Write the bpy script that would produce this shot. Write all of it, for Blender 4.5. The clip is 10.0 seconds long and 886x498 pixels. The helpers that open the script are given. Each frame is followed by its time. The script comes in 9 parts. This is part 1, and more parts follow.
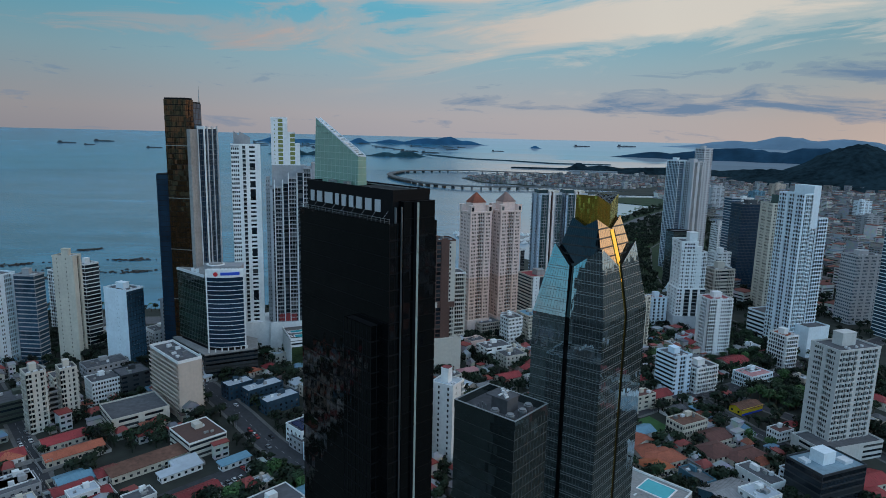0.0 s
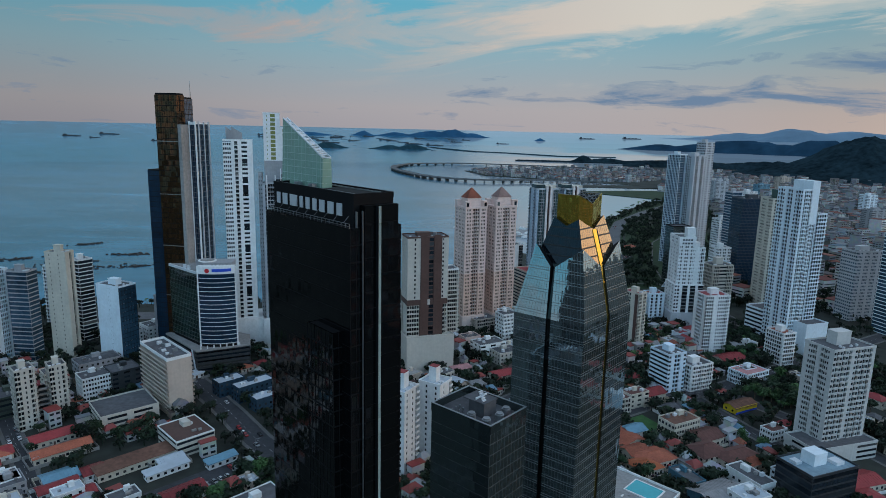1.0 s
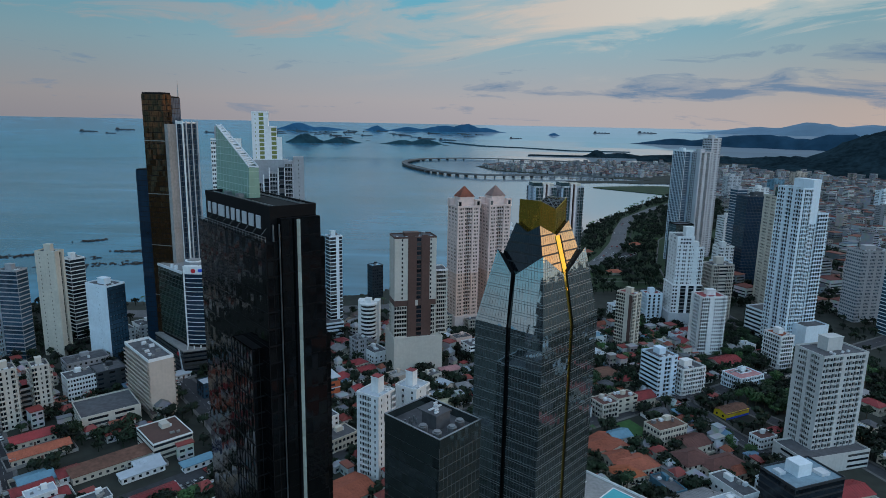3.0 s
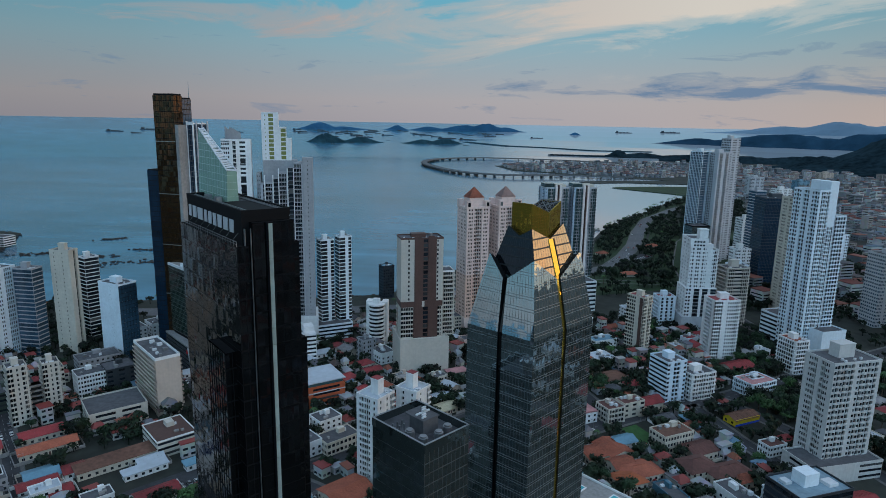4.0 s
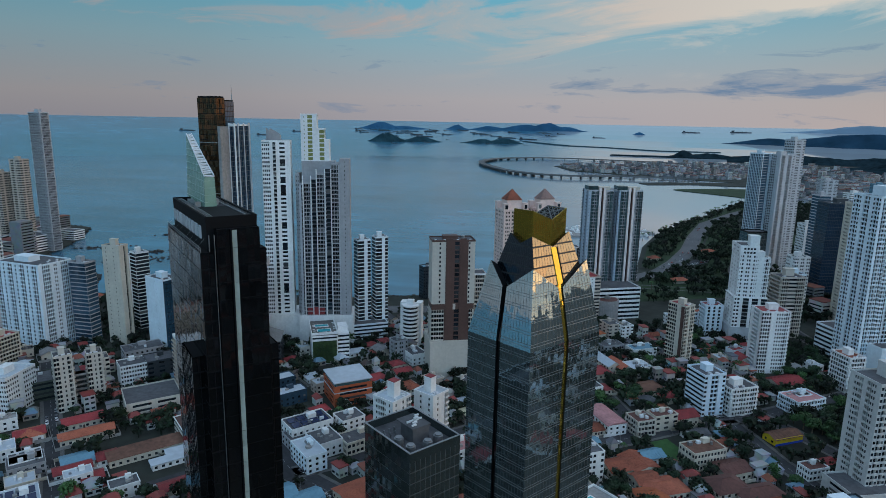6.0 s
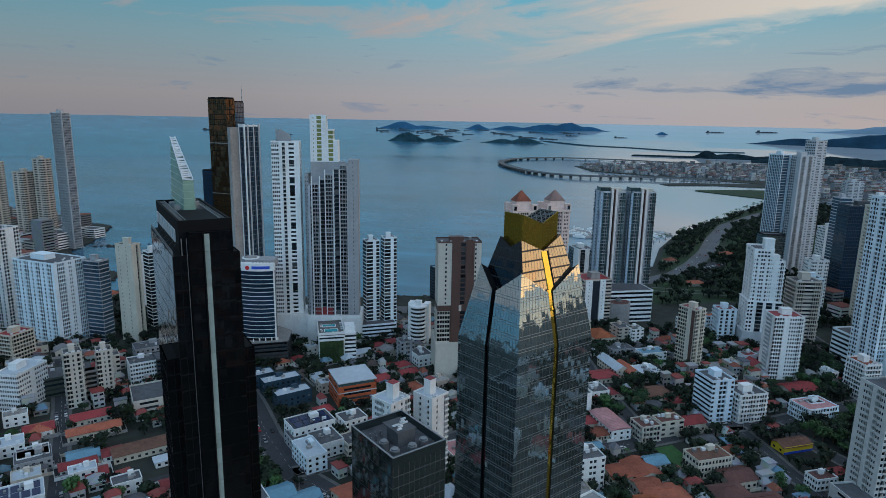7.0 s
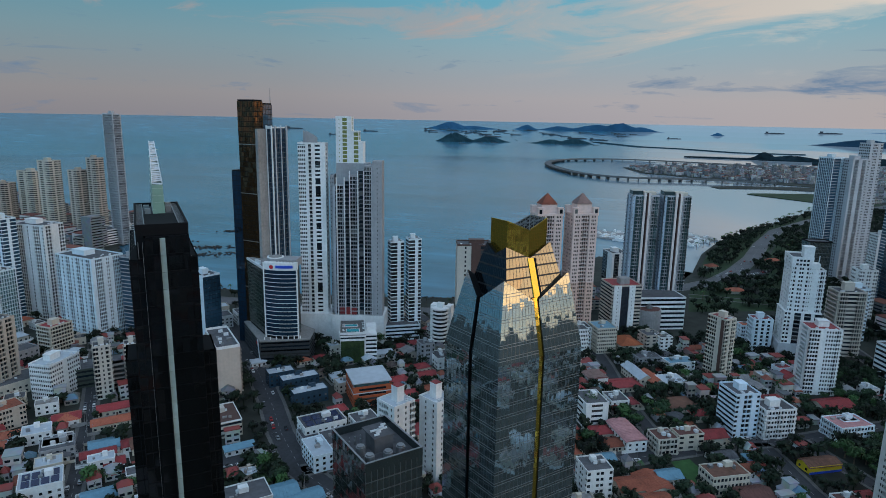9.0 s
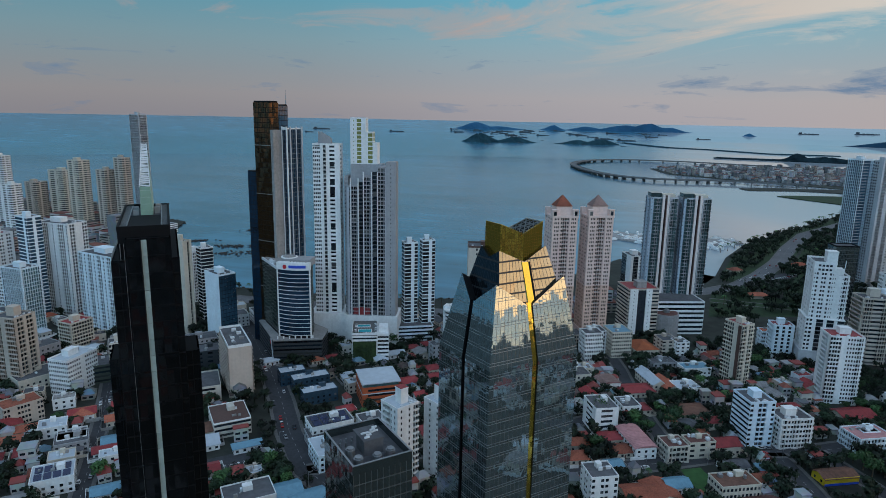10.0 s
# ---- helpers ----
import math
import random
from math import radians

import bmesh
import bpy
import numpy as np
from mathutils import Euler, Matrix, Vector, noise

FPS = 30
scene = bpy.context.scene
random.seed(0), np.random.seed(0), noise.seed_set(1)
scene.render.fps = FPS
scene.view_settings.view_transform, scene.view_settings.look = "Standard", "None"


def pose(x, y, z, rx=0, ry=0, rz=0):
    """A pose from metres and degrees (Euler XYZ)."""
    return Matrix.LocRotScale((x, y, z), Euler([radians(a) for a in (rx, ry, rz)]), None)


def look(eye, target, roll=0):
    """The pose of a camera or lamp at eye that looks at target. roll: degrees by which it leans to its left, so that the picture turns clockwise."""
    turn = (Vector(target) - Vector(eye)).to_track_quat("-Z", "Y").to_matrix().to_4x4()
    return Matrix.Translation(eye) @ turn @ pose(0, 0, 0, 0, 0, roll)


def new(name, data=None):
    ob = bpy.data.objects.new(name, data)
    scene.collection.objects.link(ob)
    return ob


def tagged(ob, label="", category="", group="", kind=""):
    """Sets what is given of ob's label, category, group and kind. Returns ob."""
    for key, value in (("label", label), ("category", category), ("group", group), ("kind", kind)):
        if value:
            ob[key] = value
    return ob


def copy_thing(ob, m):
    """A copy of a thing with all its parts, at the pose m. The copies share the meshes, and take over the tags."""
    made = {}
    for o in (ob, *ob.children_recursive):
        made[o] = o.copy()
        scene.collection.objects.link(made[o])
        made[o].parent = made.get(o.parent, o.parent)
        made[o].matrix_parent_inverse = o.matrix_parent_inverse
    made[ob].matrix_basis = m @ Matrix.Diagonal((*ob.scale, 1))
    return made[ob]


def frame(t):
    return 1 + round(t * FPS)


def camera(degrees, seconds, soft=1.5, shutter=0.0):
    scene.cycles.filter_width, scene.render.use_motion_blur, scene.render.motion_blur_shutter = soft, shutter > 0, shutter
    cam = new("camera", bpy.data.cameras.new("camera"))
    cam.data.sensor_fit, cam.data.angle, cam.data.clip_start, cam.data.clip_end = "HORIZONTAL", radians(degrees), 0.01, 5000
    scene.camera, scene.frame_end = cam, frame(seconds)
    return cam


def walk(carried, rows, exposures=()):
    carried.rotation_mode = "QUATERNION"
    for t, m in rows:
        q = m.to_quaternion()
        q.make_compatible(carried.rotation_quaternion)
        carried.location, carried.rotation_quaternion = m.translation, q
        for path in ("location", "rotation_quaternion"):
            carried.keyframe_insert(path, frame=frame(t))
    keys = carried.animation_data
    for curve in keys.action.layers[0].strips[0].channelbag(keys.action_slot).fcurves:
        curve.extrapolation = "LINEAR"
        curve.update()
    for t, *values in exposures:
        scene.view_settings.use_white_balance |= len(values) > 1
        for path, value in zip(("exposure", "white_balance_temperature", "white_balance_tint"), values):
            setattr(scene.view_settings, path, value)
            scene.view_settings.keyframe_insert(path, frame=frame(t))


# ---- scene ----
cam = camera(70.5, 10.0, soft=0.35)
METRES, EYE, TILT, LEAN, TURN = 100.0, 165.0, 0.0, 0.0, 0.0
ROWS = [
    (0.0, 0.0, 0.0, 0.0, 0.24, -10.23, -1.34),
    (0.5, 0.0444, 0.0192, 0.0108, 0.48, -10.63, -1.31),
    (1.0, 0.0891, 0.0381, 0.0216, 0.77, -10.92, -1.27),
    (1.5, 0.1354, 0.056, 0.0313, 1.03, -11.2, -1.23),
    (2.0, 0.1819, 0.0724, 0.041, 1.3, -11.42, -1.19),
    (2.5, 0.2287, 0.088, 0.0486, 1.62, -11.44, -1.14),
    (4.0, 0.3718, 0.1253, 0.0648, 4.17, -11.54, -1.07),
    (4.5, 0.4181, 0.1371, 0.0695, 5.5, -11.57, -1.06),
    (5.0, 0.4659, 0.1512, 0.0746, 7.09, -11.62, -1.06),
    (5.5, 0.514, 0.165, 0.0791, 8.63, -11.67, -1.03),
    (7.0, 0.6576, 0.2101, 0.0955, 11.8, -11.79, -1.04),
    (7.5, 0.7047, 0.2258, 0.0999, 12.95, -11.82, -1.0),
    (8.0, 0.752, 0.2429, 0.1039, 14.12, -11.83, -1.02),
    (8.5, 0.7982, 0.2603, 0.1073, 15.25, -11.83, -1.04),
    (9.0, 0.8451, 0.2793, 0.1115, 16.41, -11.86, -1.05),
    (9.5, 0.8913, 0.2996, 0.1157, 17.68, -11.88, -1.05),
    (10.0, 0.9367, 0.3206, 0.1192, 18.87, -11.88, -1.05),
]
walk(cam, [(t, pose(0, 0, EYE, TILT, LEAN, TURN) @ pose(METRES * x, METRES * y, METRES * z, 90 + pitch, roll, yaw)) for t, x, y, z, yaw, pitch, roll in ROWS])
scene.view_settings.exposure = -0.25

# ---- light ----
world = bpy.data.worlds.new("dusk_sky")
scene.world = world
world.use_nodes = True


def build_sky():
    nt = world.node_tree
    nt.nodes.clear()
    N, L = nt.nodes.new, nt.links.new
    out, bg = N("ShaderNodeOutputWorld"), N("ShaderNodeBackground")
    co, sep = N("ShaderNodeTexCoord"), N("ShaderNodeSeparateXYZ")
    L(co.outputs["Generated"], sep.inputs[0])
    sky = N("ShaderNodeTexSky")
    sky.sky_type, sky.sun_disc = "NISHITA", False
    sky.sun_elevation, sky.sun_rotation, sky.altitude = radians(5), radians(95), 150

    def math_node(op, a, b=None, c=None, clamp=False):
        n = N("ShaderNodeMath")
        n.operation, n.use_clamp = op, clamp
        for i, v in enumerate((a, b, c)):
            if v is None:
                continue
            if isinstance(v, (int, float)):
                n.inputs[i].default_value = v
            else:
                L(v, n.inputs[i])
        return n.outputs[0]

    def mix(f, a, b, blend="MIX"):
        n = N("ShaderNodeMix")
        n.data_type, n.blend_type = "RGBA", blend
        for s, v in ((n.inputs["Factor"], f), (n.inputs["A"], a), (n.inputs["B"], b)):
            if isinstance(v, (int, float)):
                s.default_value = v
            elif isinstance(v, tuple):
                s.default_value = (*v, 1)
            else:
                L(v, s)
        return n.outputs["Result"]

    def ramp(f, stops, interp="EASE"):
        n = N("ShaderNodeValToRGB")
        n.color_ramp.interpolation = interp
        while len(n.color_ramp.elements) < len(stops):
            n.color_ramp.elements.new(0.5)
        for e, (p, c) in zip(n.color_ramp.elements, stops):
            e.position, e.color = p, (*c, 1)
        L(f, n.inputs[0])
        return n.outputs[0]

    z = sep.outputs["Z"]
    az = math_node("ARCTAN2", sep.outputs["X"], sep.outputs["Y"])

    def bell(v, c, w):
        q = math_node("DIVIDE", math_node("SUBTRACT", v, c), w)
        return math_node("EXPONENT", math_node("MULTIPLY", math_node("MULTIPLY", q, q), -1.0))

    def noise_at(su, sv, shear, detail, distort, seed, rough=0.62):
        com, ns = N("ShaderNodeCombineXYZ"), N("ShaderNodeTexNoise")
        L(math_node("MULTIPLY", az, su), com.inputs[0])
        L(math_node("ADD", math_node("MULTIPLY", z, sv), math_node("MULTIPLY", az, shear)), com.inputs[1])
        com.inputs[2].default_value = seed
        ns.inputs["Scale"].default_value, ns.inputs["Detail"].default_value, ns.inputs["Roughness"].default_value, ns.inputs["Distortion"].default_value = 1.0, detail, rough, distort
        L(com.outputs[0], ns.inputs["Vector"])
        return ns.outputs[0]

    # evening gradient: rose haze over the horizon, pale blue above, bright cloud cover overhead
    grad = ramp(math_node("MULTIPLY", z, 1.0, clamp=True), SKY_STOPS, "LINEAR")
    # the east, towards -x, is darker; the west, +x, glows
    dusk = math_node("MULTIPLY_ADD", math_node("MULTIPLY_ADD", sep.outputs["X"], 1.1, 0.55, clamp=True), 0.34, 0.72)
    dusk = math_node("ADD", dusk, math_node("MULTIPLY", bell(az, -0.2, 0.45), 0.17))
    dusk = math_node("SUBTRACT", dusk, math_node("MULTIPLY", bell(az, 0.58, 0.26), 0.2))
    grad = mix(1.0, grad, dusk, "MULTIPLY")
    # the open sky inland, towards -y, is brighter than that over the sea
    inland = math_node("MULTIPLY_ADD", math_node("MULTIPLY_ADD", sep.outputs["Y"], -0.9, 0.15, clamp=True), 1.0, 1.0)
    grad = mix(1.0, grad, mix(math_node("SUBTRACT", inland, 1.0), (1.0, 1.0, 1.0), (1.74, 2.05, 2.24)), "MULTIPLY")
    half = math_node("MULTIPLY_ADD", sep.outputs["X"], 0.5, 0.5, clamp=True)
    west = math_node("POWER", half, 12.0)
    pale = math_node("MULTIPLY", math_node("POWER", half, 3.0), math_node("EXPONENT", math_node("MULTIPLY", z, -14.0)))
    grad = mix(pale, grad, (0.44, 0.31, 0.18), "ADD")
    grad = mix(west, grad, mix(1.0, grad, (1.0, 0.80, 0.55), "MULTIPLY"))
    low = math_node("SUBTRACT", 1.0, math_node("MULTIPLY", z, 1.6, clamp=True))
    base = mix(math_node("MULTIPLY", math_node("MULTIPLY", west, math_node("POWER", low, 2.0)), SKY_GLOW), grad, SKY_WARM, "ADD")
    base = mix(0.06, base, mix(1.0, sky.outputs[0], (0.12, 0.12, 0.12), "MULTIPLY"))
    # high thin cloud: a broad cream sheet and rose streaks
    n1 = noise_at(3.0, 15.0, -1.4, 9, 0.8, 3.0)
    lift = math_node("ADD", math_node("MULTIPLY", math_node("MULTIPLY", bell(az, 0.27, 0.42), bell(z, 0.17, 0.05)), 0.33), math_node("MULTIPLY", math_node("MULTIPLY", bell(az, -0.38, 0.28), bell(z, 0.145, 0.028)), 0.20))
    hi = ramp(math_node("ADD", n1, lift), [(0.57, (0, 0, 0)), (0.66, (0.45, 0.45, 0.45)), (0.80, (1, 1, 1))])
    hi_amt = math_node("MULTIPLY", hi, math_node("MULTIPLY", math_node("SUBTRACT", z, 0.05), 14.0, clamp=True))
    hi_amt = math_node("MULTIPLY", hi_amt, math_node("SUBTRACT", 1.0, math_node("MULTIPLY", west, 0.9)))
    tint = mix(math_node("MULTIPLY_ADD", az, 1.6, 0.5, clamp=True), (0.58, 0.40, 0.35), (0.90, 0.78, 0.66))
    lit = mix(math_node("MULTIPLY", hi_amt, 0.8), base, tint)
    # low grey-blue cloud bars
    n2 = noise_at(8.0, 44.0, 0.6, 9, 0.5, 9.0)
    lift2 = math_node("ADD", math_node("MULTIPLY", math_node("MULTIPLY", bell(z, 0.050, 0.016), bell(az, 0.42, 0.30)), 0.27), math_node("MULTIPLY", math_node("MULTIPLY", bell(z, 0.095, 0.016), bell(az, 0.62, 0.16)), 0.24))
    bars = ramp(math_node("ADD", n2, lift2), [(0.60, (0, 0, 0)), (0.66, (0.35, 0.35, 0.35)), (0.78, (1, 1, 1))])
    bars = math_node("MULTIPLY", bars, math_node("MULTIPLY", math_node("SUBTRACT", 0.14, z), 30.0, clamp=True))
    final = mix(math_node("MULTIPLY", bars, 0.85), lit, (0.13, 0.24, 0.40))
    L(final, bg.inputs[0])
    bg.inputs[1].default_value = SKY_STRENGTH
    L(bg.outputs[0], out.inputs[0])


SKY_STOPS = [(0.0, (0.40, 0.39, 0.44)), (0.03, (0.43, 0.42, 0.46)), (0.06, (0.38, 0.43, 0.49)), (0.11, (0.29, 0.47, 0.56)), (0.18, (0.14, 0.47, 0.63)), (0.23, (0.24, 0.52, 0.67)), (0.34, (0.49, 0.69, 0.91)), (0.60, (0.47, 0.65, 0.87)), (1.0, (0.42, 0.56, 0.76))]
SKY_GLOW, SKY_WARM, SKY_STRENGTH = 1.0, (1.48, 0.56, 0.06), 1.0
build_sky()
sun = new("sun", bpy.data.lights.new("sun", "SUN"))
sun.data.energy, sun.data.angle, sun.data.color = 0.6, radians(70), (1.0, 0.78, 0.64)
sun.matrix_world = look((600, -60, 120), (0, 0, 0))

# ---- materials ----
MATS = {}


def mat(name, color, rough=0.7, metal=0.0, grain=0.12, scale=0.6, streak=0.0, bump=0.0, jitter=0.0, spec=0.5, ior=1.45):
    """A surface with fine grain, broad stains and, where asked, rain streaks and a little change from piece to piece."""
    if name in MATS:
        return MATS[name]
    m = bpy.data.materials.new(name)
    m.use_nodes = True
    nt = m.node_tree
    N, L = nt.nodes.new, nt.links.new
    b = nt.nodes["Principled BSDF"]
    b.inputs["Roughness"].default_value, b.inputs["Metallic"].default_value = rough, metal
    b.inputs["Specular IOR Level"].default_value, b.inputs["IOR"].default_value = spec, ior
    geo = N("ShaderNodeNewGeometry")
    fine, broad = N("ShaderNodeTexNoise"), N("ShaderNodeTexNoise")
    fine.inputs["Scale"].default_value, fine.inputs["Detail"].default_value = scale, 6
    broad.inputs["Scale"].default_value, broad.inputs["Detail"].default_value = scale * 0.13, 3
    for n in (fine, broad):
        L(geo.outputs["Position"], n.inputs["Vector"])
    add = N("ShaderNodeMath")
    add.operation = "ADD"
    L(fine.outputs[0], add.inputs[0]), L(broad.outputs[0], add.inputs[1])
    last = add.outputs[0]
    if streak:
        mp, sn, ad2 = N("ShaderNodeMapping"), N("ShaderNodeTexNoise"), N("ShaderNodeMath")
        mp.inputs["Scale"].default_value = (1.1, 1.1, 0.05)
        sn.inputs["Scale"].default_value, sn.inputs["Detail"].default_value = 0.9, 5
        L(geo.outputs["Position"], mp.inputs["Vector"]), L(mp.outputs[0], sn.inputs["Vector"])
        ad2.operation = "MULTIPLY_ADD"
        ad2.inputs[1].default_value = streak
        L(sn.outputs[0], ad2.inputs[0]), L(last, ad2.inputs[2])
        last = ad2.outputs[0]
    if jitter:
        oi, ad3 = N("ShaderNodeObjectInfo"), N("ShaderNodeMath")
        ad3.operation = "MULTIPLY_ADD"
        ad3.inputs[1].default_value = jitter
        L(oi.outputs["Random"], ad3.inputs[0]), L(last, ad3.inputs[2])
        last = ad3.outputs[0]
    mr = N("ShaderNodeMapRange")
    mid = 1.0 + streak * 0.5 + jitter * 0.5
    mr.inputs["From Min"].default_value, mr.inputs["From Max"].default_value = mid - 0.6, mid + 0.6
    mr.inputs["To Min"].default_value, mr.inputs["To Max"].default_value = 1 - 2.2 * grain, 1 + 2.2 * grain
    L(last, mr.inputs["Value"])
    mx = N("ShaderNodeVectorMath")
    mx.operation = "SCALE"
    mx.inputs[0].default_value = color
    L(mr.outputs[0], mx.inputs["Scale"]), L(mx.outputs[0], b.inputs["Base Color"])
    if bump:
        bp = N("ShaderNodeBump")
        bp.inputs["Strength"].default_value, bp.inputs["Distance"].default_value = bump, 0.3
        L(fine.outputs[0], bp.inputs["Height"]), L(bp.outputs[0], b.inputs["Normal"])
    MATS[name] = m
    return m


WHITE = mat("white_render", (0.80, 0.80, 0.79), 0.75, grain=0.10, streak=0.5)
COOLWHITE = mat("cool_white_paint", (0.74, 0.82, 0.87), 0.7, grain=0.08, streak=0.4)
GREYWALL = mat("grey_render", (0.34, 0.34, 0.35), 0.8, grain=0.12, streak=0.5)
CREAM = mat("cream_render", (0.60, 0.54, 0.45), 0.8, grain=0.10, streak=0.5)
BEIGE = mat("beige_render", (0.52, 0.44, 0.37), 0.8, grain=0.10, streak=0.5)
PINK = mat("pink_render", (0.74, 0.56, 0.50), 0.8, grain=0.10, streak=0.4)
SALMON = mat("salmon_render", (0.68, 0.46, 0.37), 0.8, grain=0.10, streak=0.4)
BROWN = mat("brown_cladding", (0.10, 0.052, 0.042), 0.6, grain=0.15, streak=0.4)
GREYWHITE = mat("pale_grey_render", (0.50, 0.51, 0.53), 0.8, grain=0.1, streak=0.5)
CONCRETE = mat("weathered_concrete", (0.30, 0.29, 0.28), 0.9, grain=0.2, streak=0.6)
ROOFGREY = mat("roof_membrane", (0.10, 0.10, 0.108), 0.9, grain=0.3, scale=0.4)
ROOFWHITE = mat("white_metal_roof", (0.46, 0.51, 0.56), 0.5, grain=0.12, scale=0.3)
TERRACOTTA = mat("terracotta_tiles", (0.30, 0.085, 0.048), 0.8, grain=0.3, scale=1.2, jitter=0.7, bump=0.4)
REDROOF = mat("red_metal_roof", (0.27, 0.034, 0.036), 0.6, grain=0.25, scale=0.5, jitter=0.5)
BLUEROOF = mat("blue_metal_roof", (0.14, 0.29, 0.38), 0.5, grain=0.15)
ORANGE = mat("orange_brick_wall", (0.42, 0.10, 0.04), 0.8, grain=0.15)
METAL = mat("grey_metal", (0.30, 0.31, 0.32), 0.45, 0.7, grain=0.15)
WHITEMETAL = mat("white_metal", (0.66, 0.68, 0.70), 0.4, grain=0.08)
WINDOW = mat("dark_window_glass", (0.012, 0.017, 0.023), 0.10, grain=0.4, scale=0.35, jitter=0.8, spec=0.5)
BLUEGLASS = mat("blue_curtain_glass", (0.03, 0.07, 0.11), 0.08, grain=0.3, scale=0.3, jitter=0.5, spec=0.9)
TEALGLASS = mat("teal_curtain_glass", (0.05, 0.12, 0.14), 0.10, grain=0.3, scale=0.3, jitter=0.5, spec=0.9)
def curtained(m):
    """Behind some panes hang pale blinds: each pane takes a tone of its own."""
    nt = m.node_tree
    N, L = nt.nodes.new, nt.links.new
    geo, oi, ad, wn, rp, mx = N("ShaderNodeNewGeometry"), N("ShaderNodeObjectInfo"), N("ShaderNodeMath"), N("ShaderNodeTexWhiteNoise"), N("ShaderNodeValToRGB"), N("ShaderNodeMix")
    wn.noise_dimensions = "1D"
    ad.operation = "MULTIPLY_ADD"
    ad.inputs[1].default_value = 37.7
    L(geo.outputs["Random Per Island"], ad.inputs[0]), L(oi.outputs["Random"], ad.inputs[2]), L(ad.outputs[0], wn.inputs["W"])
    rp.color_ramp.interpolation = "CONSTANT"
    while len(rp.color_ramp.elements) < 4:
        rp.color_ramp.elements.new(0.5)
    for e, (p, c) in zip(rp.color_ramp.elements, ((0.0, 0.0), (0.62, 0.02), (0.84, 0.05), (0.95, 0.13))):
        e.position, e.color = p, (c, c * 0.97, c * 0.9, 1)
    L(wn.outputs["Value"], rp.inputs[0])
    mx.data_type, mx.blend_type = "RGBA", "ADD"
    mx.inputs["Factor"].default_value = 1.0
    b = nt.nodes["Principled BSDF"]
    L(b.inputs["Base Color"].links[0].from_socket, mx.inputs["A"]), L(rp.outputs[0], mx.inputs["B"]), L(mx.outputs["Result"], b.inputs["Base Color"])


curtained(WINDOW)
GREENGLASS = mat("green_glass", (0.04, 0.07, 0.055), 0.10, grain=0.3, scale=0.3, jitter=0.5, spec=0.9)


def mirror_glass(name, color, metal, rough, wave, scale=0.25, stretch=0.35, size=0.04, spec=0.7, pane=None, tilt=0.0):
    """Coated curtain glass: a tinted mirror whose panes are never quite flat."""
    if name in MATS:
        return MATS[name]
    m = mat(name, color, rough, metal, grain=0.12, scale=0.3, jitter=0.25, spec=spec, ior=1.5)
    nt = m.node_tree
    N, L = nt.nodes.new, nt.links.new
    geo, mp, ns, bp = N("ShaderNodeNewGeometry"), N("ShaderNodeMapping"), N("ShaderNodeTexNoise"), N("ShaderNodeBump")
    mp.inputs["Scale"].default_value = (1, 1, stretch)
    ns.inputs["Scale"].default_value, ns.inputs["Detail"].default_value = scale, 2
    bp.inputs["Strength"].default_value, bp.inputs["Distance"].default_value = wave, size
    L(geo.outputs["Position"], mp.inputs["Vector"]), L(mp.outputs[0], ns.inputs["Vector"])
    L(ns.outputs[0], bp.inputs["Height"])
    last = bp.outputs[0]
    if pane:
        # every pane hangs at a slightly different angle
        tc, off, sn, wn, sub, sc, ad, nm = [N(k) for k in ("ShaderNodeTexCoord", "ShaderNodeVectorMath", "ShaderNodeVectorMath", "ShaderNodeTexWhiteNoise", "ShaderNodeVectorMath", "ShaderNodeVectorMath", "ShaderNodeVectorMath", "ShaderNodeVectorMath")]
        off.operation, sn.operation, sub.operation, sc.operation, ad.operation, nm.operation = "ADD", "SNAP", "SUBTRACT", "SCALE", "ADD", "NORMALIZE"
        off.inputs[1].default_value, sn.inputs[1].default_value = (0.31, 0.31, 0.4), pane
        oi, mu = N("ShaderNodeObjectInfo"), N("ShaderNodeVectorMath")
        L(tc.outputs["Object"], off.inputs[0]), L(off.outputs[0], sn.inputs[0])
        mu.operation = "ADD"
        L(sn.outputs[0], mu.inputs[0]), L(oi.outputs["Random"], mu.inputs[1]), L(mu.outputs[0], wn.inputs["Vector"])
        sub.inputs[1].default_value, sc.inputs["Scale"].default_value = (0.5, 0.5, 0.5), tilt
        L(wn.outputs["Color"], sub.inputs[0]), L(sub.outputs[0], sc.inputs[0]), L(sc.outputs[0], ad.inputs[0]), L(last, ad.inputs[1]), L(ad.outputs[0], nm.inputs[0])
        last = nm.outputs[0]
    L(last, nt.nodes["Principled BSDF"].inputs["Normal"])
    return m


BLACKGLASS = mirror_glass("black_mirror_glass", (0.003, 0.0035, 0.004), 0.0, 0.05, 0.8, spec=0.5, pane=(1.44, 1.54, 3.6), tilt=0.03)
SMOKEGLASS = mirror_glass("smoked_mirror_glass", (0.36, 0.455, 0.485), 0.92, 0.03, 0.7, pane=(1.5, 1.5, 3.62), tilt=0.016)
FINLINE = mat("frosted_fin_edge", (0.40, 0.52, 0.46), 0.5, grain=0.08)
GOLDGLASS = mirror_glass("gold_mirror_glass", (0.86, 0.60, 0.10), 0.95, 0.08, 0.5, pane=(1.0, 1.0, 1.8), tilt=0.05)
BRONZEGLASS = mirror_glass("bronze_mirror_glass", (0.09, 0.048, 0.020), 0.75, 0.08, 1.5, pane=(1.7, 1.7, 3.6), tilt=0.10)
MULLION = mat("dark_mullion", (0.007, 0.007, 0.008), 0.7, 0.0, grain=0.1, spec=0.15)
